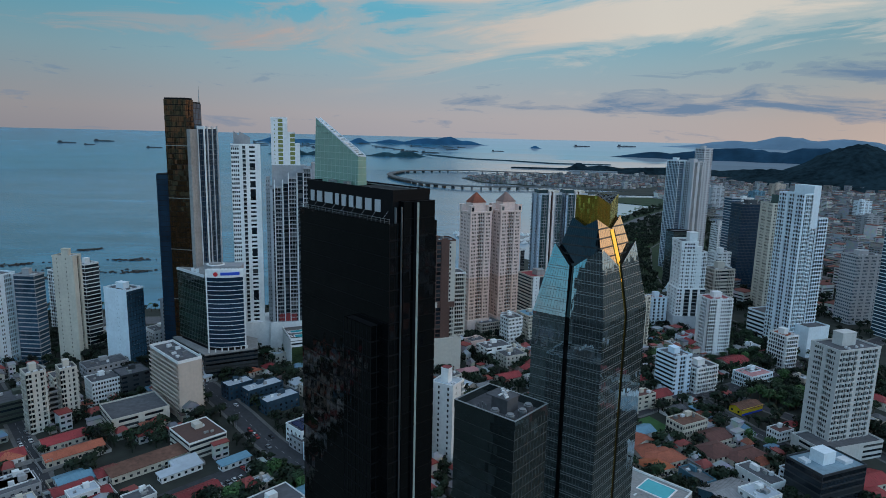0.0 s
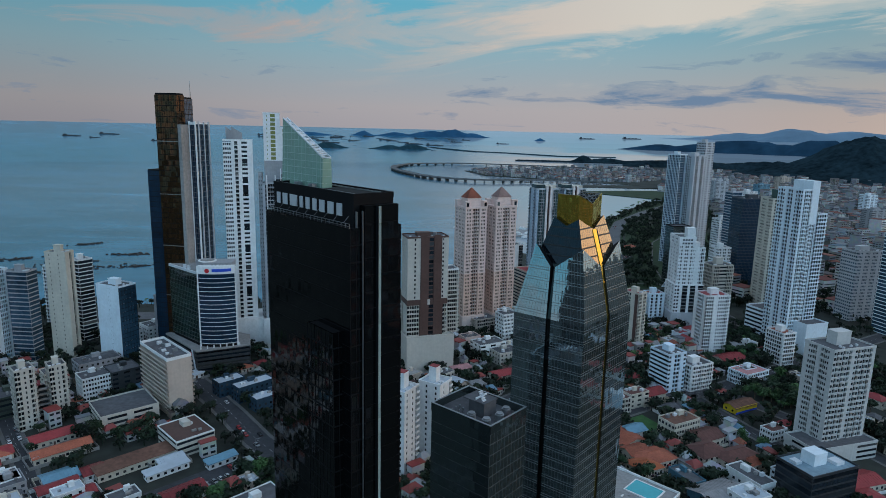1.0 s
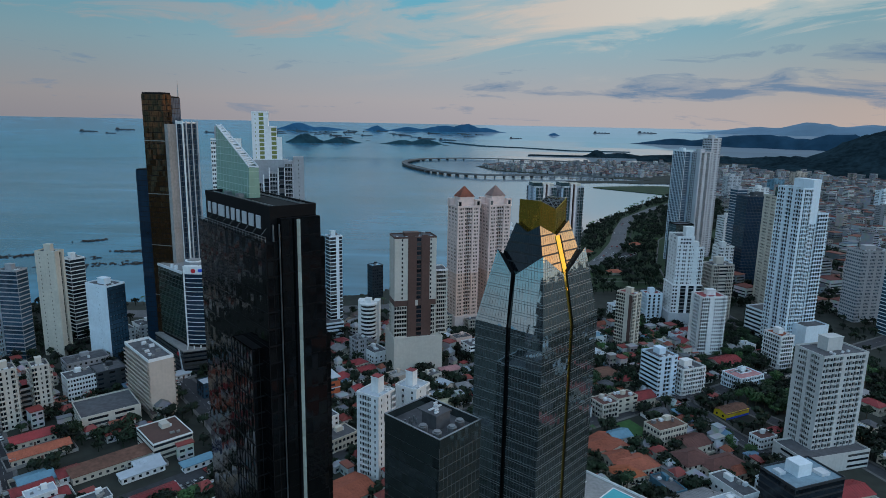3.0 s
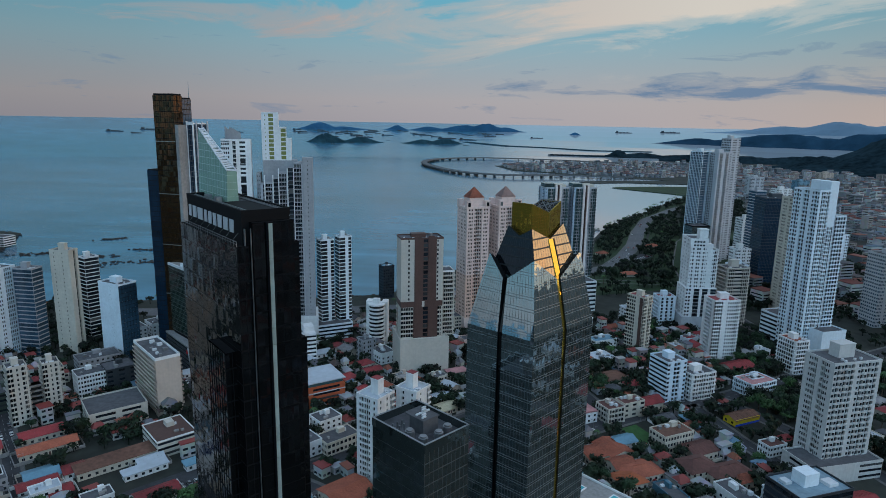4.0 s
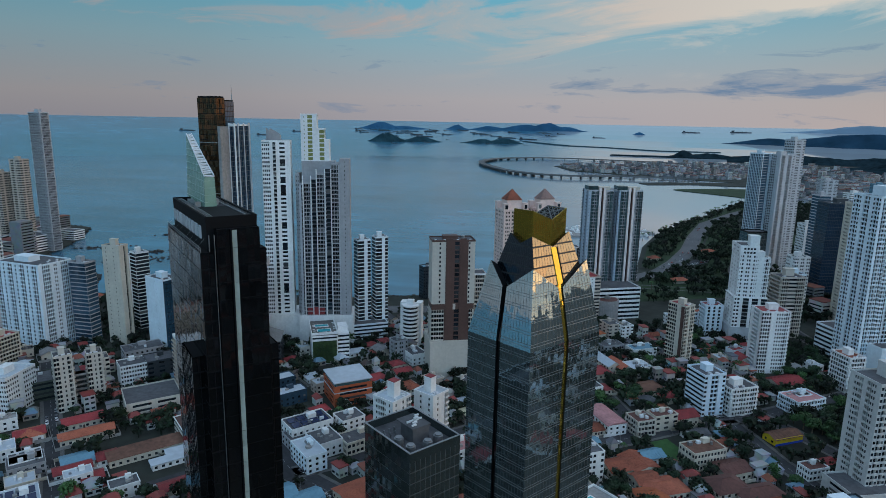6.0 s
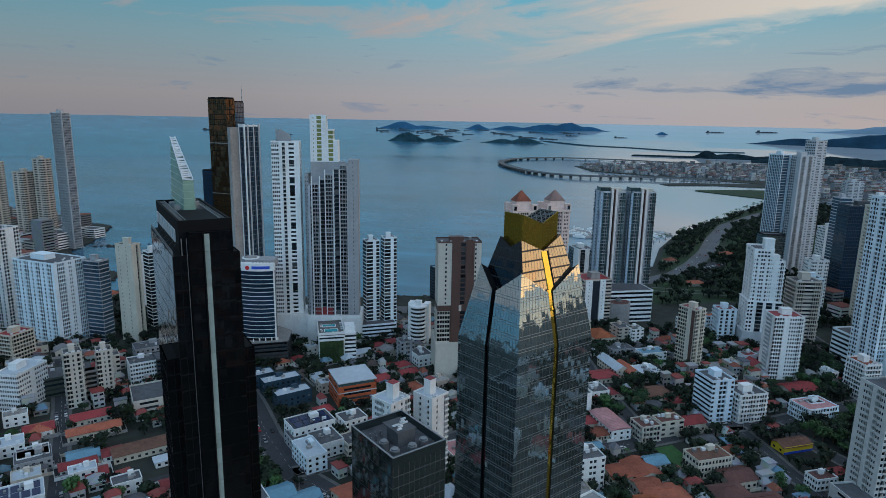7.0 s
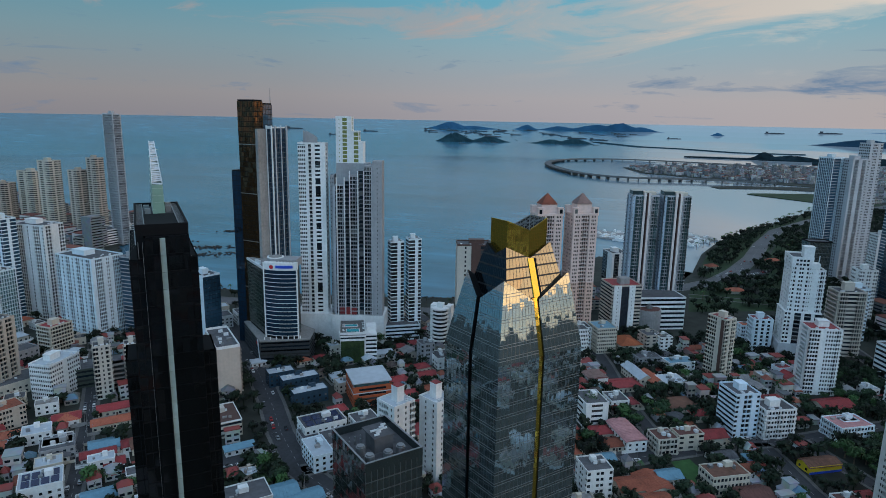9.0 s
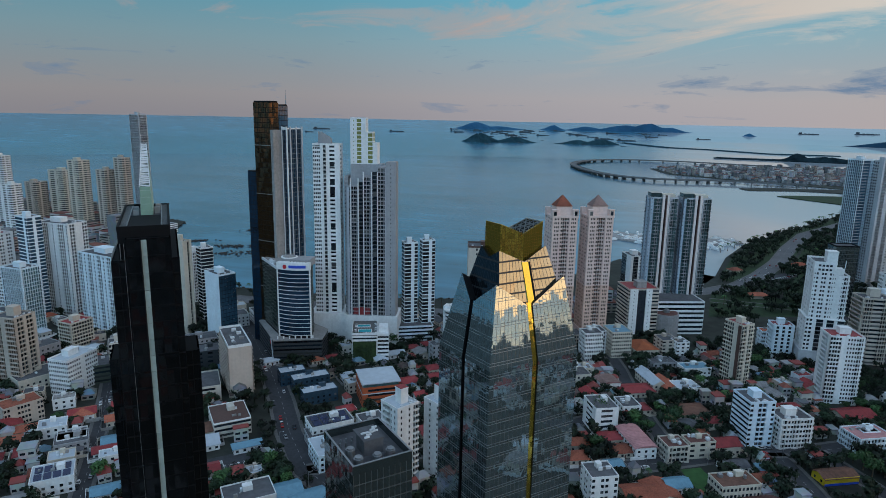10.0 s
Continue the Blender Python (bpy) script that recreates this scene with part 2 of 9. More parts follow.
STEELLINE = mat("steel_mullion", (0.32, 0.33, 0.34), 0.35, 0.8, grain=0.1)
FINGLASS = mat("pale_green_fin_glass", (0.24, 0.38, 0.30), 0.25, grain=0.10, scale=0.5)
SIGNWHITE = mat("white_sign_face", (0.50, 0.51, 0.52), 0.5, grain=0.03)
SIGNBLUE = mat("blue_sign_face", (0.02, 0.08, 0.55), 0.5, grain=0.03)
SIGNRED = mat("red_sign_face", (0.60, 0.02, 0.03), 0.5, grain=0.03)
LIMEGLASS = mat("lime_glass", (0.20, 0.22, 0.06), 0.3, grain=0.15)
POOL = mat("pool_water", (0.05, 0.42, 0.46), 0.08, grain=0.08)
ASPHALT = mat("asphalt", (0.048, 0.049, 0.054), 0.9, grain=0.25, scale=0.5)
PAVING = mat("pale_paving", (0.13, 0.127, 0.122), 0.9, grain=0.2, scale=0.5)
PITCH = mat("watered_turf", (0.045, 0.12, 0.035), 0.95, grain=0.25, scale=0.3)
PALEROAD = mat("worn_pale_asphalt", (0.125, 0.125, 0.13), 0.9, grain=0.2, scale=0.3)
ROADPAINT = mat("road_paint", (0.30, 0.30, 0.29), 0.8)
GRASS = mat("grass", (0.022, 0.045, 0.016), 0.95, grain=0.4, scale=0.3)
LEAF = mat("leaves", (0.034, 0.078, 0.024), 0.75, grain=0.5, scale=0.35, jitter=0.8)
LEAFDARK = mat("dark_leaves", (0.020, 0.042, 0.018), 0.8, grain=0.5, scale=0.35, jitter=0.6)
BARK = mat("bark", (0.12, 0.085, 0.06), 0.9, grain=0.3, scale=2)
ROCK = mat("wet_rock", (0.035, 0.032, 0.03), 0.8, grain=0.4, scale=0.3, bump=0.5)
# the blue of distance haze is mixed into this woodland colour
FARLAND = mat("hazed_island_woods", (0.035, 0.11, 0.20), 1.0, grain=0.3, scale=0.01, spec=0.0)
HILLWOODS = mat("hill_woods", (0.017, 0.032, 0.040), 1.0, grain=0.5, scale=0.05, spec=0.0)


# ---- building blocks ----
class MB:
    """Gathers faces for one mesh."""

    def __init__(self):
        self.v, self.f, self.m = [], [], []

    def face(self, pts, mi=0):
        n = len(self.v)
        self.v += [tuple(p) for p in pts]
        self.f.append(tuple(range(n, n + len(pts))))
        self.m.append(mi)

    def box(self, x0, y0, z0, x1, y1, z1, mi=0, skip=""):
        n = len(self.v)
        self.v += [(x0, y0, z0), (x1, y0, z0), (x1, y1, z0), (x0, y1, z0), (x0, y0, z1), (x1, y0, z1), (x1, y1, z1), (x0, y1, z1)]
        for k, q in (("b", (0, 3, 2, 1)), ("t", (4, 5, 6, 7)), ("f", (0, 1, 5, 4)), ("r", (1, 2, 6, 5)), ("k", (2, 3, 7, 6)), ("l", (3, 0, 4, 7))):
            if k not in skip:
                self.f.append(tuple(n + i for i in q))
                self.m.append(mi)

    def prism(self, poly, z0, z1, mi=0, top=None, cap=True):
        """A straight or tapering prism over a polygon that runs anticlockwise."""
        n, k = len(self.v), len(poly)
        top = top or poly
        self.v += [(x, y, z0) for x, y in poly] + [(*p, z1) if len(p) == 2 else tuple(p) for p in top]
        for i in range(k):
            j = (i + 1) % k
            self.f.append((n + i, n + j, n + k + j, n + k + i))
            self.m.append(mi)
        if cap:
            self.f.append(tuple(n + k + i for i in range(k)))
            self.f.append(tuple(n + i for i in reversed(range(k))))
            self.m += [mi, mi]

    def cyl(self, x, y, z0, r, h, k=14, mi=0, r2=None):
        r2 = r if r2 is None else r2
        ring = lambda q: [(x + q * math.cos(2 * math.pi * i / k), y + q * math.sin(2 * math.pi * i / k)) for i in range(k)]
        self.prism(ring(r), z0, z0 + h, mi, ring(r2))

    def mesh(self, name, *mats):
        me = bpy.data.meshes.new(name)
        seen, vs, fs, ms = {}, [], [], []
        for f, mi in zip(self.f, self.m):
            q = []
            for i in f:
                key = tuple(round(c, 3) for c in self.v[i])
                if key not in seen:
                    seen[key] = len(vs)
                    vs.append(key)
                if seen[key] not in q:
                    q.append(seen[key])
            if len(q) > 2:
                fs.append(q), ms.append(mi)
        me.from_pydata(vs, [], fs)
        for m in mats:
            me.materials.append(m)
        if len(mats) > 1:
            me.polygons.foreach_set("material_index", ms)
        me.update()
        return me


def part(name, mb, material, parent, label="", at=None):
    """Links one mesh under a thing or under a part."""
    me = mb if isinstance(mb, bpy.types.Mesh) else mb.mesh(name, *(material if isinstance(material, (list, tuple)) else (material,)))
    ob = new(name, me)
    ob.parent = parent
    if at is not None:
        ob.location = at
    return tagged(ob, label)


def thing(name, label, category, x, y, z=0, th=0, group=""):
    ob = new(name)
    ob.empty_display_size = 1
    ob.matrix_basis = pose(x, y, z, 0, 0, th)
    return tagged(ob, label, category, group)


def facade(wall, glass, p, u, n, length, h, pattern, opt):
    """One storey of one face: p its foot, u along it, n outwards; a letter of the pattern for each bay."""
    while length / len(pattern) > 2.5:
        pattern = "".join(c * 2 for c in pattern)
    k = len(pattern)
    w = length / k
    P = lambda a, o, z: (p[0] + u[0] * a + n[0] * o, p[1] + u[1] * a + n[1] * o, z)

    def panel(mb, a0, a1, z0, z1, o=0.0, mi=0):
        mb.face((P(a0, o, z0), P(a1, o, z0), P(a1, o, z1), P(a0, o, z1)), mi)

    def block(mb, a0, a1, o0, o1, z0, z1, mi=0):
        panel(mb, a0, a1, z0, z1, o1, mi)
        mb.face((P(a0, o0, z0), P(a0, o1, z0), P(a0, o1, z1), P(a0, o0, z1)), mi)
        mb.face((P(a1, o1, z0), P(a1, o0, z0), P(a1, o0, z1), P(a1, o1, z1)), mi)
        mb.face((P(a0, o1, z1), P(a1, o1, z1), P(a1, o0, z1), P(a0, o0, z1)), mi)
        mb.face((P(a0, o0, z0), P(a1, o0, z0), P(a1, o1, z0), P(a0, o1, z0)), mi)

    def window(a0, a1, w0, w1, z0, z1, deep, mi=0):
        panel(wall, a0, a1, 0, z0, 0, mi), panel(wall, a0, a1, z1, h, 0, mi)
        if w0 > a0:
            panel(wall, a0, w0, z0, z1, 0, mi)
        if w1 < a1:
            panel(wall, w1, a1, z0, z1, 0, mi)
        wall.face((P(w0, 0, z0), P(w1, 0, z0), P(w1, -deep, z0), P(w0, -deep, z0)), mi)
        wall.face((P(w0, -deep, z1), P(w1, -deep, z1), P(w1, 0, z1), P(w0, 0, z1)), mi)
        wall.face((P(w0, 0, z0), P(w0, -deep, z0), P(w0, -deep, z1), P(w0, 0, z1)), mi)
        wall.face((P(w1, -deep, z0), P(w1, 0, z0), P(w1, 0, z1), P(w1, -deep, z1)), mi)
        panel(glass, w0, w1, z0, z1, -deep)

    i = 0
    while i < k:
        c, j = pattern[i], i
        while j < k and pattern[j] == c and c in "SGgLBRDK":
            j += 1
        if j == i:
            j = i + 1
        a0, a1 = i * w, j * w
        if c == "S":
            panel(wall, a0, a1, 0, h)
        elif c == "s":
            panel(wall, a0, a1, 0, h, 0, 1)
        elif c == "w":
            window(a0, a1, a0 + w * 0.19, a1 - w * 0.19, h * 0.27, h * 0.80, 0.3)
        elif c == "v":
            window(a0, a1, a0 + w * 0.34, a1 - w * 0.34, h * 0.34, h * 0.70, 0.25)
        elif c == "W":
            window(a0, a1, a0 + w * 0.14, a1 - w * 0.14, h * 0.28, h * 0.80, 0.25)
        elif c == "L":
            window(a0, a1, a0, a1, h * 0.36, h * 0.84, 0.25)
        elif c == "K":
            window(a0, a1, a0, a1, h * 0.22, h * 0.98, 0.15, 1)
        elif c == "G":
            panel(wall, a0, a1, 0, h * 0.10, 0.03, 1)
            panel(glass, a0, a1, h * 0.10, h, 0)
            for q in range(i, j):
                block(wall, q * w - 0.06, q * w + 0.06, 0, 0.08, h * 0.10, h, 1)
        elif c == "g":
            panel(wall, a0, a1, 0, h * 0.03, 0.02, 1)
            panel(glass, a0, a1, h * 0.03, h, 0)
        elif c == "D":
            d = 1.2
            panel(glass, a0, a1, 0, h, -d)
            wall.face((P(a0, 0, 0), P(a0, -d, 0), P(a0, -d, h), P(a0, 0, h)), 0)
            wall.face((P(a1, -d, 0), P(a1, 0, 0), P(a1, 0, h), P(a1, -d, h)), 0)
        elif c in "BR":
            d, out = 1.0, opt.get("out", 0.7)
            panel(glass, a0, a1, 0.1, h - 0.25, -d)
            wall.face((P(a0, 0, 0), P(a0, -d, 0), P(a0, -d, h), P(a0, 0, h)), 0)
            wall.face((P(a1, -d, 0), P(a1, 0, 0), P(a1, 0, h), P(a1, -d, h)), 0)
            block(wall, a0, a1, -d, 0.0, h - 0.28, h, 0)
            block(wall, a0 + 0.1, a1 - 0.1, -d, out, 0, 0.22, 0)
            if c == "B":
                block(wall, a0 + 0.1, a1 - 0.1, out - 0.15, out, 0.2, 1.05, 0)
            else:
                block(wall, a0 + 0.1, a1 - 0.1, out - 0.06, out, 0.95, 1.05, 1)
                for q in range(i, j):
                    for e in (0.1, 0.37, 0.63, 0.9):
                        block(wall, (q + e) * w - 0.04, (q + e) * w + 0.04, out - 0.06, out, 0.2, 0.95, 1)
            for q in range(i + 1, j):
                block(wall, q * w - 0.08, q * w + 0.08, -d, -0.05, 0.1, h - 0.25, 0)
        i = j


def storeys(parent, b, a, z0, z1, fh, pats, mats, x0=0.0, y0=0.0, opt={}, name="storey", per=1):
    """A stack of storeys on a rectangle b by a; pats: right, left, far right and far left faces."""
    n = max(1, round((z1 - z0) / fh))
    h = (z1 - z0) / n
    wall, glass = MB(), MB()
    pr, pl, pb, pk = (list(pats) * 4)[:4] if len(pats) == 1 else (pats[0], pats[1], pats[2 % len(pats)], pats[3 % len(pats)])
    facade(wall, glass, (x0, y0), (1, 0), (0, -1), b, h, pr, opt)
    facade(wall, glass, (x0 + b, y0), (0, 1), (1, 0), a, h, pb, opt)
    facade(wall, glass, (x0 + b, y0 + a), (-1, 0), (0, 1), b, h, pk, opt)
    facade(wall, glass, (x0, y0 + a), (0, -1), (-1, 0), a, h, pl, opt)
    wall.face([(x0 + 0.3, y0 + 0.3, h - 0.02), (x0 + b - 0.3, y0 + 0.3, h - 0.02), (x0 + b - 0.3, y0 + a - 0.3, h - 0.02), (x0 + 0.3, y0 + a - 0.3, h - 0.02)])
    loose = any(c in "".join(pats) for c in "wvWBRSD")

    def stack(mb, k):
        q = MB()
        for i in range(k):
            m = len(q.v)
            q.v += [(x, y, z + i * h) for x, y, z in mb.v]
            q.f += [tuple(m + e for e in f) for f in mb.f]
            q.m += mb.m
        return q
    cut = {}
    i = 0
    while i < n:
        k = min(per, n - i)
        if k not in cut:
            cut[k] = (stack(wall, k).mesh(name, mats[0], mats[1]), stack(glass, k).mesh("glazing", mats[2]))
        s = part(name, cut[k][0], None, parent, at=(0, 0, z0 + i * h))
        g = part("glazing", cut[k][1], None, s)
        if loose:
            g["kind"] = "stuff"
        i += k


def flat_roof(parent, b, a, z, wall, x0=0.0, y0=0.0, par=1.0, deck=None, bulk=True, seed=0, bulk_h=4.0, cap=None):
    """Roof deck, parapet and, if asked, a stair and lift head with a tank."""
    rnd = random.Random(seed)
    mb = MB()
    mb.box(x0 + 0.2, y0 + 0.2, z - 0.3, x0 + b - 0.2, y0 + a - 0.2, z + 0.12)
    part("roof_deck", mb, deck or ROOFGREY, parent)
    mb = MB()
    t = 0.25
    mb.box(x0 - 0.1, y0 - 0.1, z - 0.2, x0 + b + 0.1, y0 + t, z + par)
    mb.box(x0 - 0.1, y0 + a - t, z - 0.2, x0 + b + 0.1, y0 + a + 0.1, z + par)
    mb.box(x0 - 0.1, y0 + t, z - 0.2, x0 + t, y0 + a - t, z + par)
    mb.box(x0 + b - t, y0 + t, z - 0.2, x0 + b + 0.1, y0 + a - t, z + par)
    part("parapet", mb, wall, parent)
    if bulk:
        mb = MB()
        fx, fy = rnd.uniform(0.25, 0.4), rnd.uniform(0.3, 0.45)
        mb.box(x0 + b * fx, y0 + a * fy, z + 0.1, x0 + b * (fx + 0.34), y0 + a * (fy + 0.34), z + bulk_h)
        mb.box(x0 + b * fx - 0.2, y0 + a * fy - 0.2, z + bulk_h, x0 + b * (fx + 0.34) + 0.2, y0 + a * (fy + 0.34) + 0.2, z + bulk_h + 0.3)
        part("lift_head", mb, wall, parent)
        if cap:
            mb = MB()
            mb.box(x0 + b * fx + 0.1, y0 + a * fy + 0.1, z + bulk_h + 0.3, x0 + b * (fx + 0.34) - 0.1, y0 + a * (fy + 0.34) - 0.1, z + bulk_h + 0.6)
            part("lift_head_cap", mb, cap, parent, "red roof over the stair head")
        mb = MB()
        mb.cyl(x0 + b * 0.78, y0 + a * 0.72, z + 0.1, min(a, b) * 0.09, 1.8)
        part("water_tank", mb, METAL, parent)
        mb = MB()
        for _ in range(5):
            x, y = x0 + b * rnd.uniform(0.08, 0.9), y0 + a * rnd.uniform(0.06, 0.26)
            mb.box(x - 0.6, y - 0.5, z + 0.1, x + 0.6, y + 0.5, z + 1.1)
        part("roof_plant", mb, WHITEMETAL, parent)["kind"] = "stuff"


def tower(name, label, N, th, b, a, H, fh, pats, mats, z0=0.0, group="", roof=None, seed=0, cat="building", base=None, opt={}, bulk=True, bulk_h=4.0, per=None, cap=None):
    per = per or (3 if math.hypot(*N) > 610 else 2 if math.hypot(*N) > 440 else 1)
    ob = thing(name, label, cat, N[0], N[1], 0, th, group)
    if base:
        mb = MB()
        mb.box(-0.15, -0.15, 0, b + 0.15, a + 0.15, base)
        part("ground_storey", mb, mats[0], ob)
        z0 = base
    storeys(ob, b, a, z0, H, fh, pats, mats, opt=opt, per=per)
    flat_roof(ob, b, a, H, mats[0], deck=roof, seed=seed, bulk=bulk, bulk_h=bulk_h, cap=cap)
    return ob


# ---- land and sea ----
EYE0 = (45.0, 15.0, 172.0)


def far(x, y, h=0.0):
    """Lays a point that lies beyond 3 km onto the same line of sight within 4.9 km."""
    dx, dy = x - EYE0[0], y - EYE0[1]
    d = math.hypot(dx, dy)
    if d <= 3000:
        return (x, y, h)
    k = (3000 + 1750 * (1 - 3000 / d)) / d
    return (EYE0[0] + dx * k, EYE0[1] + dy * k, EYE0[2] + (h - EYE0[2]) * k)


def build_water():
    mb = MB()
    rad = [0, 150, 400, 800, 1300, 1900, 2500, 3000, 3400, 4000, 5000, 6500, 9000, 14000, 24000, 45000]
    k = 96
    rows = [[far(EYE0[0] + r * math.cos(2 * math.pi * i / k), EYE0[1] + r * math.sin(2 * math.pi * i / k), -1.5) for i in range(k)] for r in rad]
    for r0, r1 in zip(rows, rows[1:]):
        for i in range(k):
            j = (i + 1) % k
            q = (r0[i], r1[i], r1[j], r0[j])
            mb.face(q if r0[i] != r0[j] else q[:3])
    m = mat("sea_water", (0.036, 0.140, 0.215), 0.20, grain=0.30, scale=0.012, spec=0.5, ior=1.33)
    nt = m.node_tree
    N, L = nt.nodes.new, nt.links.new
    geo, mp, ns, bp = N("ShaderNodeNewGeometry"), N("ShaderNodeMapping"), N("ShaderNodeTexNoise"), N("ShaderNodeBump")
    mp.inputs["Rotation"].default_value, mp.inputs["Scale"].default_value = (0, 0, 0.5), (0.4, 1, 1)
    ns.inputs["Scale"].default_value, ns.inputs["Detail"].default_value = 0.08, 8
    bp.inputs["Strength"].default_value, bp.inputs["Distance"].default_value = 0.30, 1.2
    L(geo.outputs["Position"], mp.inputs["Vector"]), L(mp.outputs[0], ns.inputs["Vector"])
    sx, mr = N("ShaderNodeSeparateXYZ"), N("ShaderNodeMapRange")
    # ruffled out at sea, calm in the shelter of the bay
    mr.inputs["From Min"].default_value, mr.inputs["From Max"].default_value = -500, 150
    mr.inputs["To Min"].default_value, mr.inputs["To Max"].default_value = 0.26, 0.035
    L(geo.outputs["Position"], sx.inputs[0]), L(sx.outputs[0], mr.inputs["Value"]), L(mr.outputs[0], bp.inputs["Strength"])
    L(ns.outputs[0], bp.inputs["Height"]), L(bp.outputs[0], nt.nodes["Principled BSDF"].inputs["Normal"])
    st, sm, sr, mx = N("ShaderNodeTexNoise"), N("ShaderNodeMapping"), N("ShaderNodeMapRange"), N("ShaderNodeVectorMath")
    # long slicks and current lines
    sm.inputs["Rotation"].default_value, sm.inputs["Scale"].default_value = (0, 0, -0.35), (0.0016, 0.016, 1)
    st.inputs["Scale"].default_value, st.inputs["Detail"].default_value, st.inputs["Distortion"].default_value = 1.0, 7, 0.8
    sr.inputs["From Min"].default_value, sr.inputs["From Max"].default_value, sr.inputs["To Min"].default_value, sr.inputs["To Max"].default_value = 0.35, 0.7, 0.8, 1.45
    mx.operation = "SCALE"
    b = nt.nodes["Principled BSDF"]
    old = b.inputs["Base Color"].links[0].from_socket
    L(geo.outputs["Position"], sm.inputs["Vector"]), L(sm.outputs[0], st.inputs["Vector"]), L(st.outputs[0], sr.inputs["Value"])
    L(old, mx.inputs[0]), L(sr.outputs[0], mx.inputs["Scale"]), L(mx.outputs[0], b.inputs["Base Color"])
    # the sheltered bay is smoother; the sky's silvery reflection is painted in as pale tint
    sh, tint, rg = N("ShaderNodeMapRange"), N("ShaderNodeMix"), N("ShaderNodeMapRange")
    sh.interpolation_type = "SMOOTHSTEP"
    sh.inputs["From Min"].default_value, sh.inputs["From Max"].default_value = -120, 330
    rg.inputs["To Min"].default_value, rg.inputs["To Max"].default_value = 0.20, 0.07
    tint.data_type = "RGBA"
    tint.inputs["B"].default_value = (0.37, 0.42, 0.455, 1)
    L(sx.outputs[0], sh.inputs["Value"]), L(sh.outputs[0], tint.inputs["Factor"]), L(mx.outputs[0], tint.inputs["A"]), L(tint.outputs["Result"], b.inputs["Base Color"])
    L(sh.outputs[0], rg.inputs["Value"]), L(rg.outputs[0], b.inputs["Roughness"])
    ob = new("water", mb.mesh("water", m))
    tagged(ob, "calm blue-grey evening sea reaching the horizon", "sea", kind="structure")


def slab_of_land(name, poly, z, material, label, low=-4.0):
    bm = bmesh.new()
    top = [bm.verts.new(far(x, y, z)) for x, y in poly]
    bot = [bm.verts.new(far(x, y, low)) for x, y in poly]
    bm.faces.new(top)
    for i in range(len(poly)):
        j = (i + 1) % len(poly)
        bm.faces.new((bot[i], bot[j], top[j], top[i]))
    bmesh.ops.triangulate(bm, faces=[f for f in bm.faces if len(f.verts) > 4])
    bmesh.ops.recalc_face_normals(bm, faces=bm.faces)
    me = bpy.data.meshes.new(name)
    bm.to_mesh(me)
    me.materials.append(material)
    return tagged(new(name, me), label, "ground", kind="structure")


build_water()
GROUND = mat("city_ground", (0.030, 0.034, 0.027), 0.95, grain=0.42, scale=0.12)
LAND = [(-1900, -900), (-1900, 860), (-900, 900), (-700, 880), (-640, 866), (-615, 820), (-575, 745), (-560, 690), (-500, 640), (-423, 610),
        (-390, 545), (-320, 558), (-222, 570), (-144, 585), (-60, 615), (-15, 690), (20, 770), (55, 860), (95, 880), (130, 830), (155, 770),
        (168, 810), (190, 930), (225, 1040), (320, 1225), (385, 1340), (475, 1520), (560, 1600), (640, 1760),
        (660, 1900), (620, 2040), (446, 2130), (300, 2215), (130, 2325), (66, 2560), (250, 2640), (500, 2750),
        (800, 2840), (1400, 2580), (2300, 1850), (2880, 600), (2880, -600), (1500, -900)]
slab_of_land("far_ground", [(800, 2842), (1400, 2582), (2300, 1852), (2880, 602), (4300, 700), (4300, 2900), (1500, 3300), (900, 3080)], -0.3, GROUND, "dark low land beyond the city")
slab_of_land("ground", list(reversed(LAND)), 0.0, GROUND, "grey city ground of asphalt, paving and earth")
slab_of_land("shore_spit", [(556, 1598), (640, 1640), (655, 1800), (600, 1850), (520, 1835), (440, 1808), (395, 1790), (381, 1772), (400, 1745), (460, 1690)], 0.04, GRASS, "green spit of parkland in the bay")
slab_of_land("shore_spit", [(655, 1935), (560, 1925), (460, 1935), (380, 1905), (330, 1885), (312, 1930), (400, 1985), (520, 2010), (640, 2040)], 0.06, GROUND, "low spit of land with a wharf")


